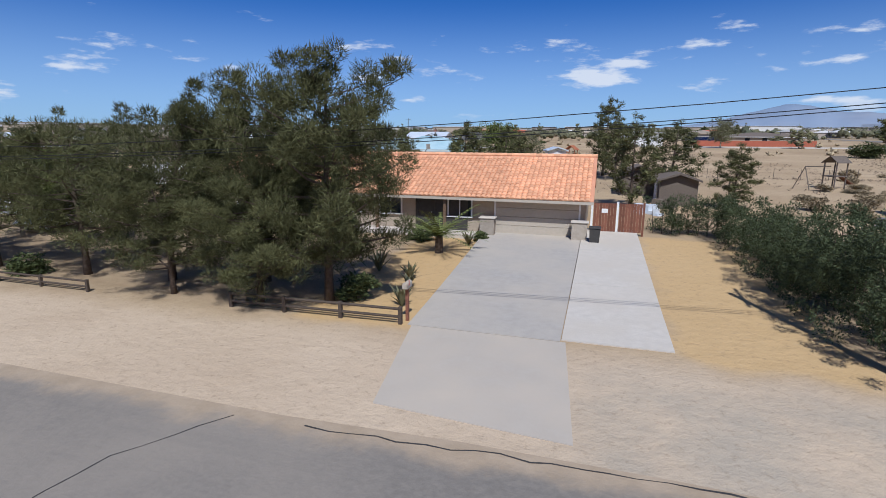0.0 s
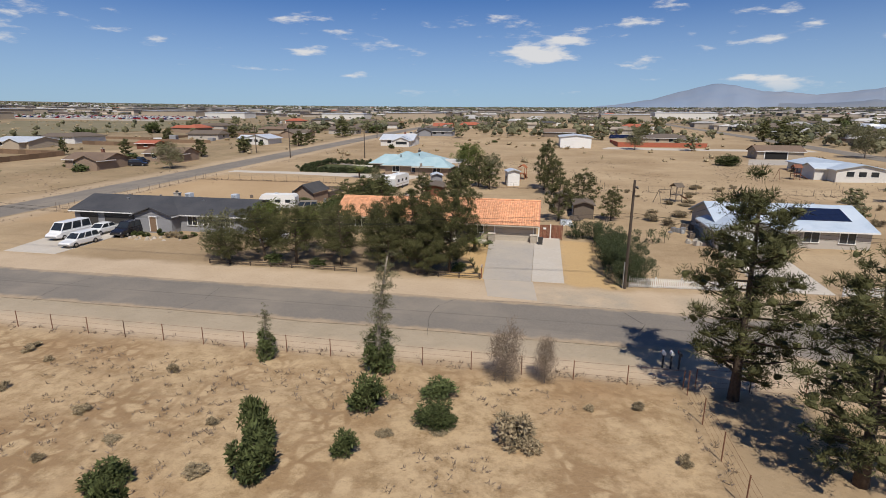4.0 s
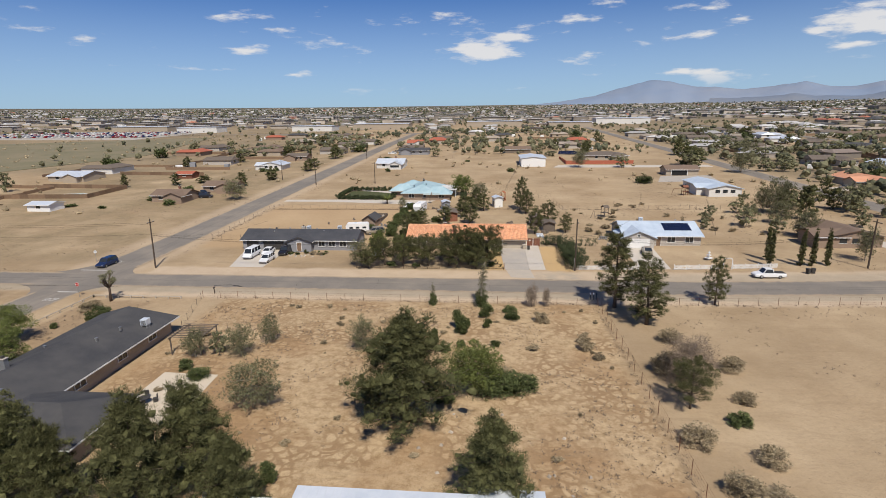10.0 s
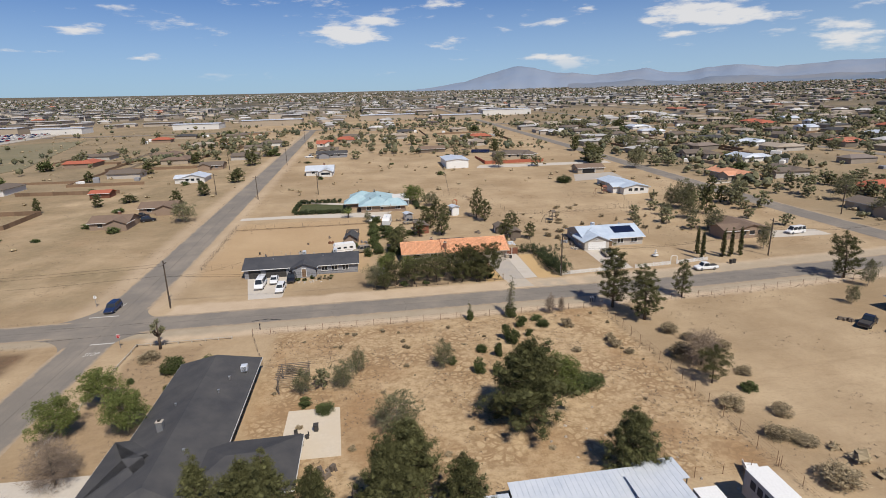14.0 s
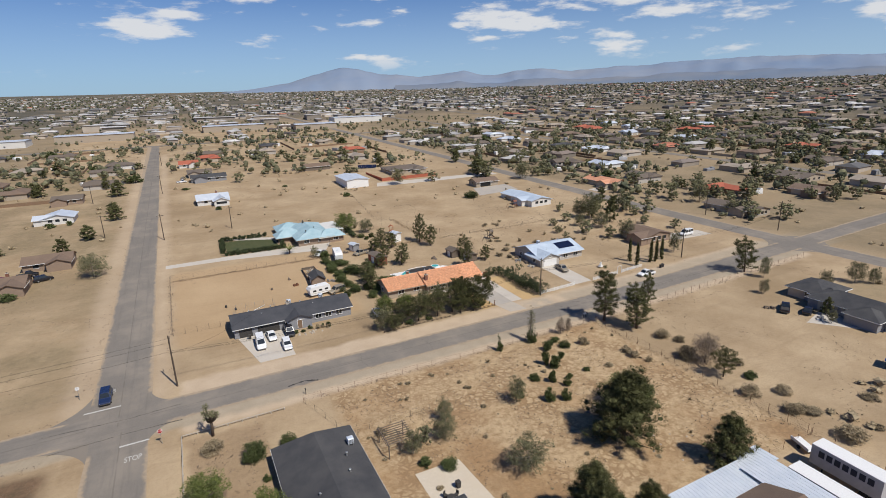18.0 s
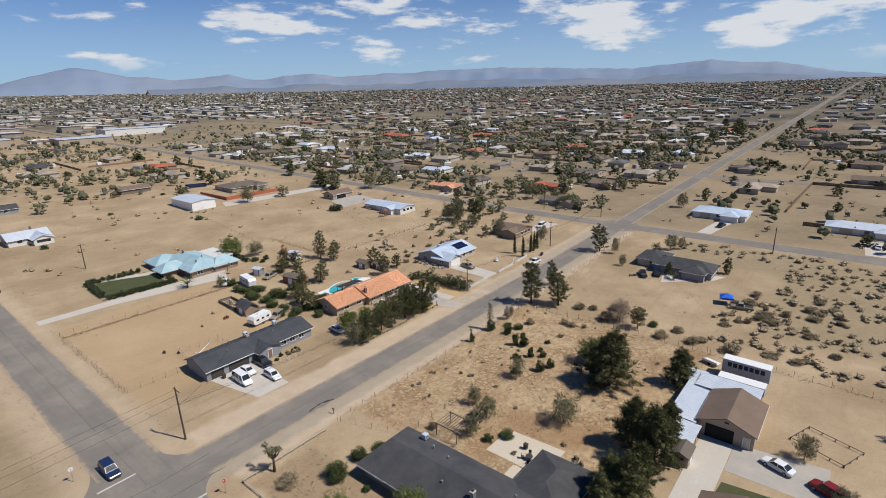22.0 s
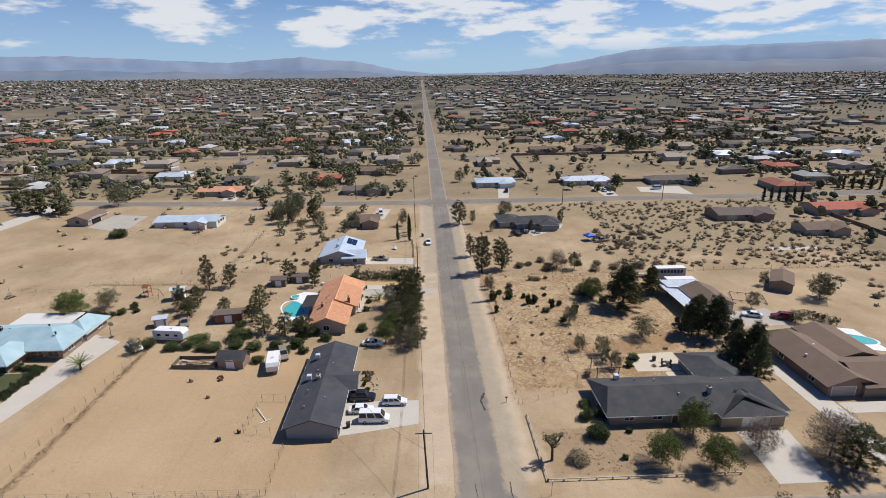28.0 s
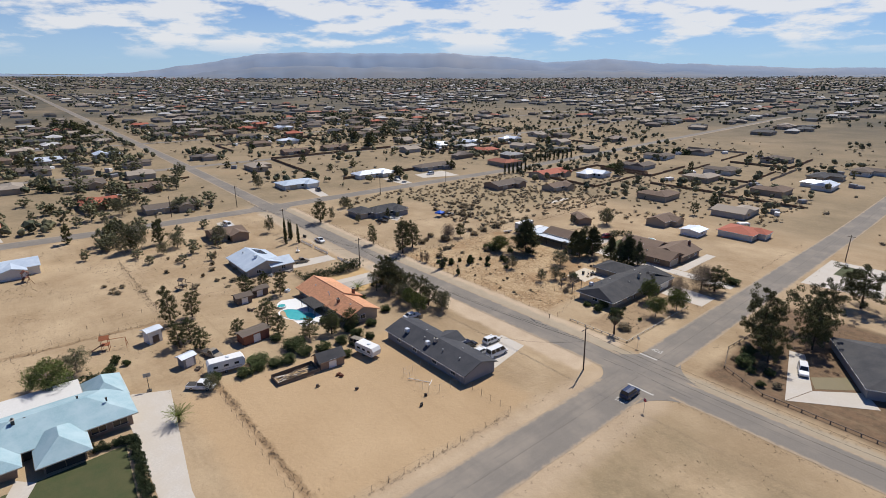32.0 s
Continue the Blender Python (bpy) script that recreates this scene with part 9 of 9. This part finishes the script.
for x, y, rz, paint, style, label in ((119, -84, 5, "car_white", "sedan", "white car on a pale concrete drive"), (121, -86.6, 185, "car_black", "suv", "dark car on a pale concrete drive"), (121, -112, 95, "car_white", "van", "white van on a pale concrete drive"), (122, -34, 170, "car_black", "pickup", "dark pickup on a pale concrete drive"), (84, 28, 185, "car_white", "van", "white van on a pale concrete drive"), (115, 103.6, 0, "car_tan", "sedan", "tan car on a pale concrete drive"), (-113, 92, 20, "car_black", "suv", "dark car parked before a brown house"), (-118, 98.6, 5, "car_black", "pickup", "dark pickup parked before a brown house"), (-124, 97, 60, "car_red", "sedan", "dark red car parked on bare sand"), (-72, 246, 10, "car_white", "pickup", "white pickup beside a grey house"), (-71, 257, 60, "car_tan", "sedan", "tan car on bare sand")):
    car(x, y, rz, paint, style, label)

ROOFS = (("stucco_tan", "shingle_brown", "tan house with brown roof on a dusty lot"), ("stucco_white", "shingle_taupe", "pale house with grey-brown roof on a dusty lot"), ("stucco_tan", "shingle_dark", "tan house with dark roof on a dusty lot"), ("stucco_brown", "red_tile", "brown house with red tile roof on a dusty lot"), ("stucco_white", "white_metal", "white house with pale roof on a dusty lot"), ("stucco_pale", "far_tan", "pale house with weathered tan roof on a dusty lot"), ("stucco_pale", "shingle_taupe", "pale house with weathered grey-brown roof"), ("stucco_tan", "far_tan", "tan house with sun-bleached roof on a dusty lot"))
TEMPLATES = [[lot_house(400 + i, w, r, label), False] for i, (w, r, label) in enumerate(ROOFS)]
rh = random.Random(77)
spots = []
known = [(ob.matrix_basis.translation.x, ob.matrix_basis.translation.y) for ob in list(scene.collection.objects) if ob.parent is None and ob.name.split(".")[0] in ("house", "storage_building", "barn", "shed", "workshop")]
tries = 0
while len(spots) < 175 and tries < 6000:
    tries += 1
    x, y = rh.uniform(-330, 540), rh.uniform(-340, 430)
    row = round(x / 52.0) * 52.0 + rh.uniform(-9, 9)
    x = row
    if -150 < x < 112 and -150 < y < 235:
        continue
    if -95 < x < 40 and 235 < y < 330 or abs(y) < 24 or abs(x + 86) < 22 or abs(x - 104) < 22 or (x < -110 and y < -60 and x > -420 and y > -30):
        continue
    if (x < -150 and y < 60) or (x < -215 and 140 < y < 480):
        continue
    if min([math.hypot(x - a, y - b) for a, b in spots + known] or [99]) < 25:
        continue
    if (130 < x < 232 and -160 < y < -48) or (245 < x < 400 and -175 < y < -20 and rh.random() < 0.8):
        continue
    if x < 112 and rh.random() < 0.45:
        continue
    spots.append((x, y))
for i, (x, y) in enumerate(spots):
    t = TEMPLATES[rh.choice((0, 0, 1, 1, 2, 3, 4, 5, 5, 6, 6, 7))]
    m = pose(x, y, gz(x, y), 0, 0, rh.choice((0, 90, 180, 270)))
    if t[1]:
        copy_thing(t[0], m)
    else:
        t[0].matrix_basis, t[1] = m, True
    for k in range(rh.randint(0, 3)):
        plant(rh.choice(("far_olive", "far_olive", "far_olive", "far_pine", "far_pine", "far_bush")), x + rh.choice((-1, 1)) * rh.uniform(8, 17), y + rh.choice((-1, 1)) * rh.uniform(8, 17), rh.uniform(3.5, 8.5), rh.uniform(4, 8.5))


def lot_fences():
    """Board fences and block walls between the further lots, and sheds and cars in their yards."""
    rng = random.Random(41)
    fence, walls, white, dark = Mesh(), Mesh(), Mesh(), Mesh()

    def run(m, ax, ay, bx, by, h):
        L = math.hypot(bx - ax, by - ay)
        k = max(1, int(L / 12))
        a = math.degrees(math.atan2(by - ay, bx - ax))
        for i in range(k):
            t = (i + 0.5) / k
            x, y = ax + (bx - ax) * t, ay + (by - ay) * t
            m.box(x, y, gz(x, y) - 0.4, L / k - 0.05, 0.16, h + 0.4, rz=a)

    for x, y in spots:
        if rng.random() < 0.75:
            w, d = rng.uniform(17, 24), rng.uniform(20, 32)
            sides = [(x - w, y - d, x + w, y - d), (x + w, y - d, x + w, y + d), (x + w, y + d, x - w, y + d), (x - w, y + d, x - w, y - d)]
            for s in sides:
                if rng.random() < 0.45 and not (min(s[1], s[3]) < 8 and max(s[1], s[3]) > -8) and not any(min(s[0], s[2]) < c + 8 and max(s[0], s[2]) > c - 8 for c in (-86, 104, 233, 372)):
                    run(fence if rng.random() < 0.75 else walls, *s, rng.uniform(1.1, 1.6))
        for k in range(rng.randint(0, 3)):
            u, v = x + rng.choice((-1, 1)) * rng.uniform(9, 16), y + rng.choice((-1, 1)) * rng.uniform(9, 17)
            m = white if rng.random() < 0.55 else dark
            L, hh = rng.uniform(2.5, 6), rng.uniform(1.4, 2.6)
            m.box(u, v, gz(u, v) - 0.1, L, rng.uniform(1.8, 2.8), hh, rz=rng.uniform(0, 180), bevel=0.2)
    for nm, m, mm, lb, c in (("lot_fences", fence, "wood", "brown board fences between far lots", "fences"), ("lot_walls", walls, "stucco_tan", "tan block walls between far lots", "walls"), ("yard_trailers", white, "white_paint", "white sheds and trailers in far yards", "sheds"), ("yard_sheds", dark, "stucco_grey", "grey sheds and vehicles in far yards", "sheds")):
        tagged(part(nm, m, M[mm]), lb, c, kind="stuff")


lot_fences()


# ---- the town beyond, and the hills ----
def town():
    """The low town: lots along a grid of streets, houses with wings, trees in every garden."""
    rng = np.random.RandomState(31)
    field = lambda x, y, k, c: np.array([noise.noise(Vector((a / k, b / k, c))) for a, b in zip(x, y)])
    i, j = np.meshgrid(np.arange(-120, 121), np.arange(-135, 136))
    i, j = i.ravel(), j.ravel()
    x = i * 33.0 + np.where(i % 2, 6.0, -6.0) + rng.uniform(-5, 5, i.size)
    y = j * 30.0 + np.where(j % 5 == 0, 6.0, 0.0) + rng.uniform(-6, 6, i.size)
    r, az = np.hypot(x, y), np.degrees(np.arctan2(x, y))
    seen = (az > -78) & (az < 186) & (r < 3900) & (rng.rand(i.size) < np.clip(800 / (r + 60), 0.16, 0.66))
    inner = (x > -345) & (x < 535) & (y > -345) & (y < 445)
    streets = (abs(y) < 17) | ((abs(x + 88) < 17) & (y < 490)) | ((abs(x - 104) < 17) & (abs(y) < 900))
    x, y, r, az = (v[seen & ~inner & ~streets] for v in (x, y, r, az))
    built = field(x, y, 240, 3.1) < np.where(r < 800, 0.16, 0.30)
    # the field and the shops with their car park lie to the north-west
    built &= ~((x > -520) & (x < -95) & (y > 160) & (y < 600))
    x, y = x[built], y[built]
    # houses between the nearer ones
    mx, my = rng.uniform(112, 535, 900), rng.uniform(-345, 445, 900)
    sp = np.array(spots + known)
    ok = np.array([np.hypot(sp[:, 0] - a, sp[:, 1] - b).min() > 24 for a, b in zip(mx, my)]) & (np.hypot(mx - 20, my) > 190) & (abs(my) > 19)
    ok &= ~((mx < 240) & (my > -165) & (my < -45)) & ~((mx > 240) & (mx < 400) & (my > -175) & (my < -20)) & (abs(mx - 233) > 15) & (abs(mx - 372) > 15)
    mx, my = mx[ok], my[ok]
    ok = np.array([k == 0 or np.hypot(mx[:k] - mx[k], my[:k] - my[k]).min() > 23 for k in range(len(mx))])
    x, y = np.concatenate([x, mx[ok]]), np.concatenate([y, my[ok]])
    r, az = np.hypot(x, y), np.degrees(np.arctan2(x, y))
    n = len(x)
    shop = rng.rand(n) < np.where((az < 30) & (r > 640) & (r < 1500), 0.30, np.where(r > 900, 0.025, 0.0))
    a, b, h = rng.uniform(5.5, 9.0, n), rng.uniform(4.0, 5.6, n), rng.uniform(2.5, 3.1, n)
    big = rng.uniform(1.3, 2.6, n)
    a, b, h = np.where(shop, a * big, a), np.where(shop, b * big, b), np.where(shop, h * rng.uniform(1.4, 2.7, n), h)
    rise = np.where(shop, 0.4, rng.uniform(1.1, 1.9, n))
    th = np.radians(rng.choice((0, 90, 180, 270), n) + rng.normal(size=n) * 4)
    kind = rng.rand(n)
    north = az < 34
    kind[shop | (north & (rng.rand(n) < 0.42))] = 0.05
    wing = ~shop & (rng.rand(n) < 0.75) & (r < 1900)

    def add(ox, oy, a, b, h, rise, sel):
        """Walls and hip roofs, with the ridge along a."""
        c, s_ = np.cos(th[sel]), np.sin(th[sel])
        cx, cy = x[sel] + c * ox[sel] - s_ * oy[sel], y[sel] + s_ * ox[sel] + c * oy[sel]
        z = gz_np(x[sel], y[sel])
        a, b, h, rise = a[sel], b[sel], h[sel], rise[sel]

        def P(sx, sy, dz, o=1.0):
            u, v = sx * a * o, sy * b * o
            return np.stack([cx + c * u - s_ * v, cy + s_ * u + c * v, z + dz], 1)

        low, top, eave = ([P(sx, sy, d, o) for sx, sy in ((-1, -1), (1, -1), (1, 1), (-1, 1))] for d, o in ((-1.5, 1.0), (h, 1.0), (h - 0.1, 1.1)))
        q0, q1 = P(-0.6, 0, h + rise), P(0.6, 0, h + rise)
        walls = np.stack([p for k in range(4) for p in (low[k], low[(k + 1) % 4], top[(k + 1) % 4], top[k])], 1)
        e0, e1, e2, e3 = eave
        roofs = np.stack([e0, e1, q1, q0, e2, e3, q0, q1, e1, e2, q1, q1 + 0.01, e3, e0, q0, q0 + 0.01], 1)
        return walls, roofs, kind[sel], north[sel]

    one = np.zeros(n)
    side = rng.choice((-1, 1), n)
    sets = [add(one, one, a, b, h, rise, np.ones(n, bool)), add(side * (a - 3.0), -b - 1.0, one + 3.4, b * 0.8 + 1.4, h, rise * 0.8, wing)]
    walls, roofs, kinds, norths = (np.concatenate([s_[k] for s_ in sets]) for k in range(4))
    for nm, sel, mm in (("town_walls", ~norths, "far_wall"), ("town_walls_north", norths, "far_wall_north")):
        tagged(part(nm, soup(nm, walls[sel].reshape(-1, 3), M[mm], 4), None), "stucco walls of a far low town", "buildings", kind="stuff")
    lo = 0.0
    for nm, hi, mm, lb in (("town_roofs_pale", 0.18, "far_pale", "pale roofs of a far low town"), ("town_roofs_tan", 0.42, "far_tan", "sun-bleached tan roofs of a far low town"), ("town_roofs_brown", 0.76, "far_roof", "brown roofs of a far low town"), ("town_roofs_grey", 0.94, "far_grey", "dark grey roofs of a far low town"), ("town_roofs_red", 1.0, "far_red", "red tile roofs of a far low town")):
        sel = (kinds >= lo) & (kinds < hi)
        tagged(part(nm, soup(nm, roofs[sel].reshape(-1, 3), M[mm], 4), None), lb, "buildings", kind="stuff")
        lo = hi
    # trees: round each house, in loose groves, and along the lots of the nearer streets
    m = 23000
    pick = rng.randint(0, n, m)
    tx, ty = x[pick] + rng.normal(size=m) * 14, y[pick] + rng.normal(size=m) * 14
    az2, r2 = np.radians(rng.uniform(-75, 185, m)), 300 + 3500 * rng.uniform(0, 1, m) ** 1.3
    gx, gy = r2 * np.sin(az2), r2 * np.cos(az2)
    grove = field(gx, gy, 150, 7.7) > -0.05
    nx, ny = 112 + 450 * rng.uniform(0, 1, 7600) ** 1.1, rng.uniform(-360, 450, 7600)
    mx, my = rng.uniform(-330, 110, 1500), rng.uniform(235, 560, 1500)
    qx, qy = rng.uniform(-60, 112, 350), rng.uniform(-330, -150, 350)
    ex, ey = np.concatenate([nx, mx, qx]), np.concatenate([ny, my, qy])
    patch = (field(ex, ey, 55, 9.3) > -0.04) & ~((ex > 112) & (ex < 400) & (ey > -175) & (ey < -30) & (rng.rand(len(ex)) < 0.8))
    x, y = np.concatenate([tx, gx[grove], ex[patch]]), np.concatenate([ty, gy[grove], ey[patch]])
    r = np.hypot(x, y)
    ok = (abs(y) > 8) & ((abs(x + 88) > 9) | (y > 490)) & ((abs(x - 104) > 8) | (abs(y) > 900)) & ~((x > -150) & (x < 112) & (y > -150) & (y < 240)) & ~((x > -470) & (x < -180) & (y > 150) & (y < 560) & (rng.rand(len(x)) < 0.9)) & (r < 3700) & (abs(x - 233) > 6) & ((r < 1700) | (rng.rand(len(x)) < 0.75))
    x, y, r = x[ok], y[ok], r[ok]
    s = rng.uniform(0.9, 2.5, len(x)) ** 1.1 * np.where(r > 1500, 1.75, np.where(r > 900, 1.25, 1.0))
    c = np.stack([x, y, gz_np(x, y) + s * rng.uniform(0.9, 1.25, len(x))], 1)
    dark = rng.rand(len(x)) < np.where(r < 900, 0.30, 0.55)
    for nm, sel, cnt, sz, mm, two in (("town_trees", (r < 900) & dark, 14, 0.6, "far_leaf", True), ("town_olives", (r < 900) & ~dark, 9, 0.55, "far_olive", True), ("town_trees_mid", (r >= 900) & (r < 1700) & dark, 4, 1.1, "far_leaf", False), ("town_olives_mid", (r >= 900) & (r < 1700) & ~dark, 4, 1.1, "far_olive", False), ("town_trees_far", (r >= 1700) & dark, 0, 2.0, "far_leaf", False), ("town_olives_far", (r >= 1700) & ~dark, 0, 2.0, "far_olive", False)):
        tagged(part(nm, soup(nm, far_plants(rng, c[sel], s[sel], 0.95, cnt, sz, two), M[mm]), None), "dusty dark trees of a far low town", "trees", kind="stuff")


town()


def car_lot():
    """Rows of parked cars before the far shops."""
    rng = random.Random(52)
    rows = {"far_pale": Mesh(), "stucco_grey": Mesh(), "car_blue": Mesh(), "car_red": Mesh()}
    for i in range(11):
        for k in range(52):
            x, y = -552 + k * 3.7 + rng.uniform(-0.3, 0.3), 400 + i * 9.5 + k * 0.5
            if rng.random() < 0.75:
                m = rows[rng.choice(("far_pale", "far_pale", "far_pale", "stucco_grey", "car_blue", "car_red"))]
                z = gz(x, y) + 0.3
                m.box(x, y, z + 0.2, 1.9, 4.6, 0.8, bevel=0.15)
                m.box(x, y - 0.2, z + 0.95, 1.6, 2.4, 0.6, taper=0.8)
    for mm, m in rows.items():
        tagged(part("parked_cars", m, M[mm]), "rows of parked cars on a far lot", "cars", kind="stuff")


sheet("car_park", "old_concrete", [(-560, 380), (-350, 392), (-350, 510), (-560, 500)], "wide pale parking lot before far shops", "parking lot", 0.35)
car_lot()
for x0, x1, y0, y1, h in ((-520, -472, 345, 368, 5.5), (-472, -400, 525, 552, 6.5), (-385, -335, 520, 545, 6.0), (-620, -575, 430, 480, 7.0), (-250, -200, 540, 570, 6.0), (-180, -110, 560, 590, 7.0), (-40, 30, 600, 630, 7.0), (60, 110, 560, 590, 6.5), (130, 200, 640, 670, 7.5)):
    neighbour(x0, x1, y0, y1, "stucco_white" if x0 % 4 else "stucco_tan", "white_metal", "large pale flat-roofed shop building", h=h, rise=0.5, garage="", windows=2, cat="shop", name="shop_building")


def hills(name, material, share, near, first, label):
    """Ridges along the horizon, by azimuth and height in degrees; a lower range stands before the main one."""
    prof = ((-75, 0.4), (-25, 0.5), (3, 0.6), (7, 0.9), (11, 1.5), (12.5, 1.9), (14, 2.35), (16.3, 2.95), (18, 2.75), (20.5, 2.15), (22.5, 2.05), (24.5, 1.8), (27, 2.05), (29.3, 2.3), (31, 1.9), (33, 1.75), (35, 2.1), (37, 2.3), (40.6, 1.9), (45.3, 2.2), (48, 2.1), (51.3, 2.4), (58, 2.5), (65, 2.2), (71, 2.0), (75, 2.35), (77.7, 2.55), (80, 2.3), (83.1, 2.1), (87.3, 1.2), (91.2, 0.8), (96.5, 0.8), (100, 0.95), (103, 1.3), (106, 1.8), (111, 2.7), (116, 3.0), (123, 2.9), (130.5, 3.0), (137.5, 2.5), (142, 2.0), (147.5, 2.3), (152, 1.9), (159, 1.5), (165, 1.2), (190, 1.0))
    az = np.arange(first, 190.01, 0.4)
    top = np.interp(az, [p[0] for p in prof], [p[1] for p in prof]) * share
    k1 = 1.0 if share == 1.0 else 2.2
    top = top + np.array([0.10 * k1 * noise.noise(Vector((a * 0.35, 1.7 + near, 0))) + 0.10 * noise.noise(Vector((a * 1.1, 4.2 + near, 0))) for a in az])
    m = Mesh()
    rings = ((0, 0.0), (150, 0.35), (300, 0.62), (500, 0.86), (650, 1.0), (800, 0.6))
    g = 0.021 * near
    for k, (d, f) in enumerate(rings):
        R = near + d
        for i, a in enumerate(az):
            peak = (near + 650) * math.tan(radians(top[i])) + 48
            n = noise.noise(Vector((a * 0.55, R * 0.006, 7.7)))
            zz = g - 8 + max(0, peak - g) * max(0.0, min(1.0, f + (0.16 * n if 0 < k < 4 else 0)))
            if k == 0:
                zz = g - 40
            m.v.append((R * math.sin(radians(a)) - 40, R * math.cos(radians(a)), zz))
    n = len(az)
    m.f = [(k * n + i, k * n + i + 1, (k + 1) * n + i + 1, (k + 1) * n + i) for k in range(len(rings) - 1) for i in range(n - 1)]
    tagged(part(name, m, M[material], smooth=True), label, "hills", kind="structure")


# the haze on these ranges is only their material colour
hills("backdrop", "hills", 1.0, 3900, -75, "grey-blue desert hills on the horizon, distance haze painted into their colour")
hills("backdrop_low", "foothills", 0.55, 3300, 22, "low foothills before the desert range, haze painted into their colour")


# ---- roof tiles of the orange-roofed house ----
def tile_mesh(name, length, radius, seg=5):
    """One barrel tile lying along +y (up the slope), slightly narrower at its upper end."""
    m = Mesh()
    for y, r, dz in ((0.0, radius, 0.012), (length, radius * 0.86, -0.012)):
        for i in range(seg + 1):
            a = math.pi * i / seg
            m.v.append((r * math.cos(a), y, r * 0.62 * math.sin(a) + dz))
    n = seg + 1
    m.f = [(i, n + i, n + i + 1, i + 1) for i in range(seg)] + [tuple(range(n))]
    return m


def tile_roof():
    rng = random.Random(90)
    tile = tile_mesh("tile", 0.42, 0.15)
    me = tile.data("tile", M["orange_tile"])
    slopes = (
        # x0, x1, eave y, eave z, ridge y, ridge z (house frame)
        (-3.85, 13.75, -5.5, 2.242, 0.3, 4.55),
        (-3.85, 13.75, 6.1, 2.242, 0.3, 4.55),
        (-14.45, -3.9, -4.1, 2.317, 0.8, 4.30),
        (-14.45, -3.9, 5.7, 2.317, 0.8, 4.30),
    )
    rest = Mesh()
    made = 0
    for x0, x1, ye, ze, yr, zr in slopes:
        run, rise = abs(yr - ye), zr - ze
        L = math.hypot(run, rise)
        ang = math.atan2(rise, run)
        back = yr < ye
        rows, cols = int(L / 0.37), int((x1 - x0) / 0.3)
        for c in range(cols):
            for r in range(rows):
                x = x0 + 0.15 + c * 0.3
                d = r * 0.37 - 0.05
                y = ye + (d * math.cos(ang)) * (-1 if back else 1)
                z = ze + d * math.sin(ang) + 0.012
                m = Matrix.Translation((x, y, z)) @ Matrix.Rotation(math.pi if back else 0, 4, "Z") @ Matrix.Rotation(ang + rng.uniform(-0.015, 0.015), 4, "X") @ Matrix.Rotation(rng.uniform(-0.02, 0.02), 4, "Z")
                if not back and x > 8.4 and made < 300:
                    o = new("tile", me)
                    o.parent = ORANGE
                    o.matrix_basis = m
                    made += 1
                else:
                    rest.add([m @ Vector(p) for p in tile.v], tile.f)
    tagged(part("tiles", rest, M["orange_tile"], ORANGE), kind="stuff")
    for x0, x1, y, z in ((-3.85, 13.75, 0.3, 4.55), (-14.45, -3.9, 0.8, 4.30)):
        n = int((x1 - x0) / 0.4)
        for i in range(n):
            part("ridge_tile", Mesh().tube([(x0 + i * 0.4, y, z + 0.02), (x0 + i * 0.4 + 0.42, y, z + 0.035)], [0.13, 0.15], 8), M["orange_tile"], ORANGE)


tile_roof()
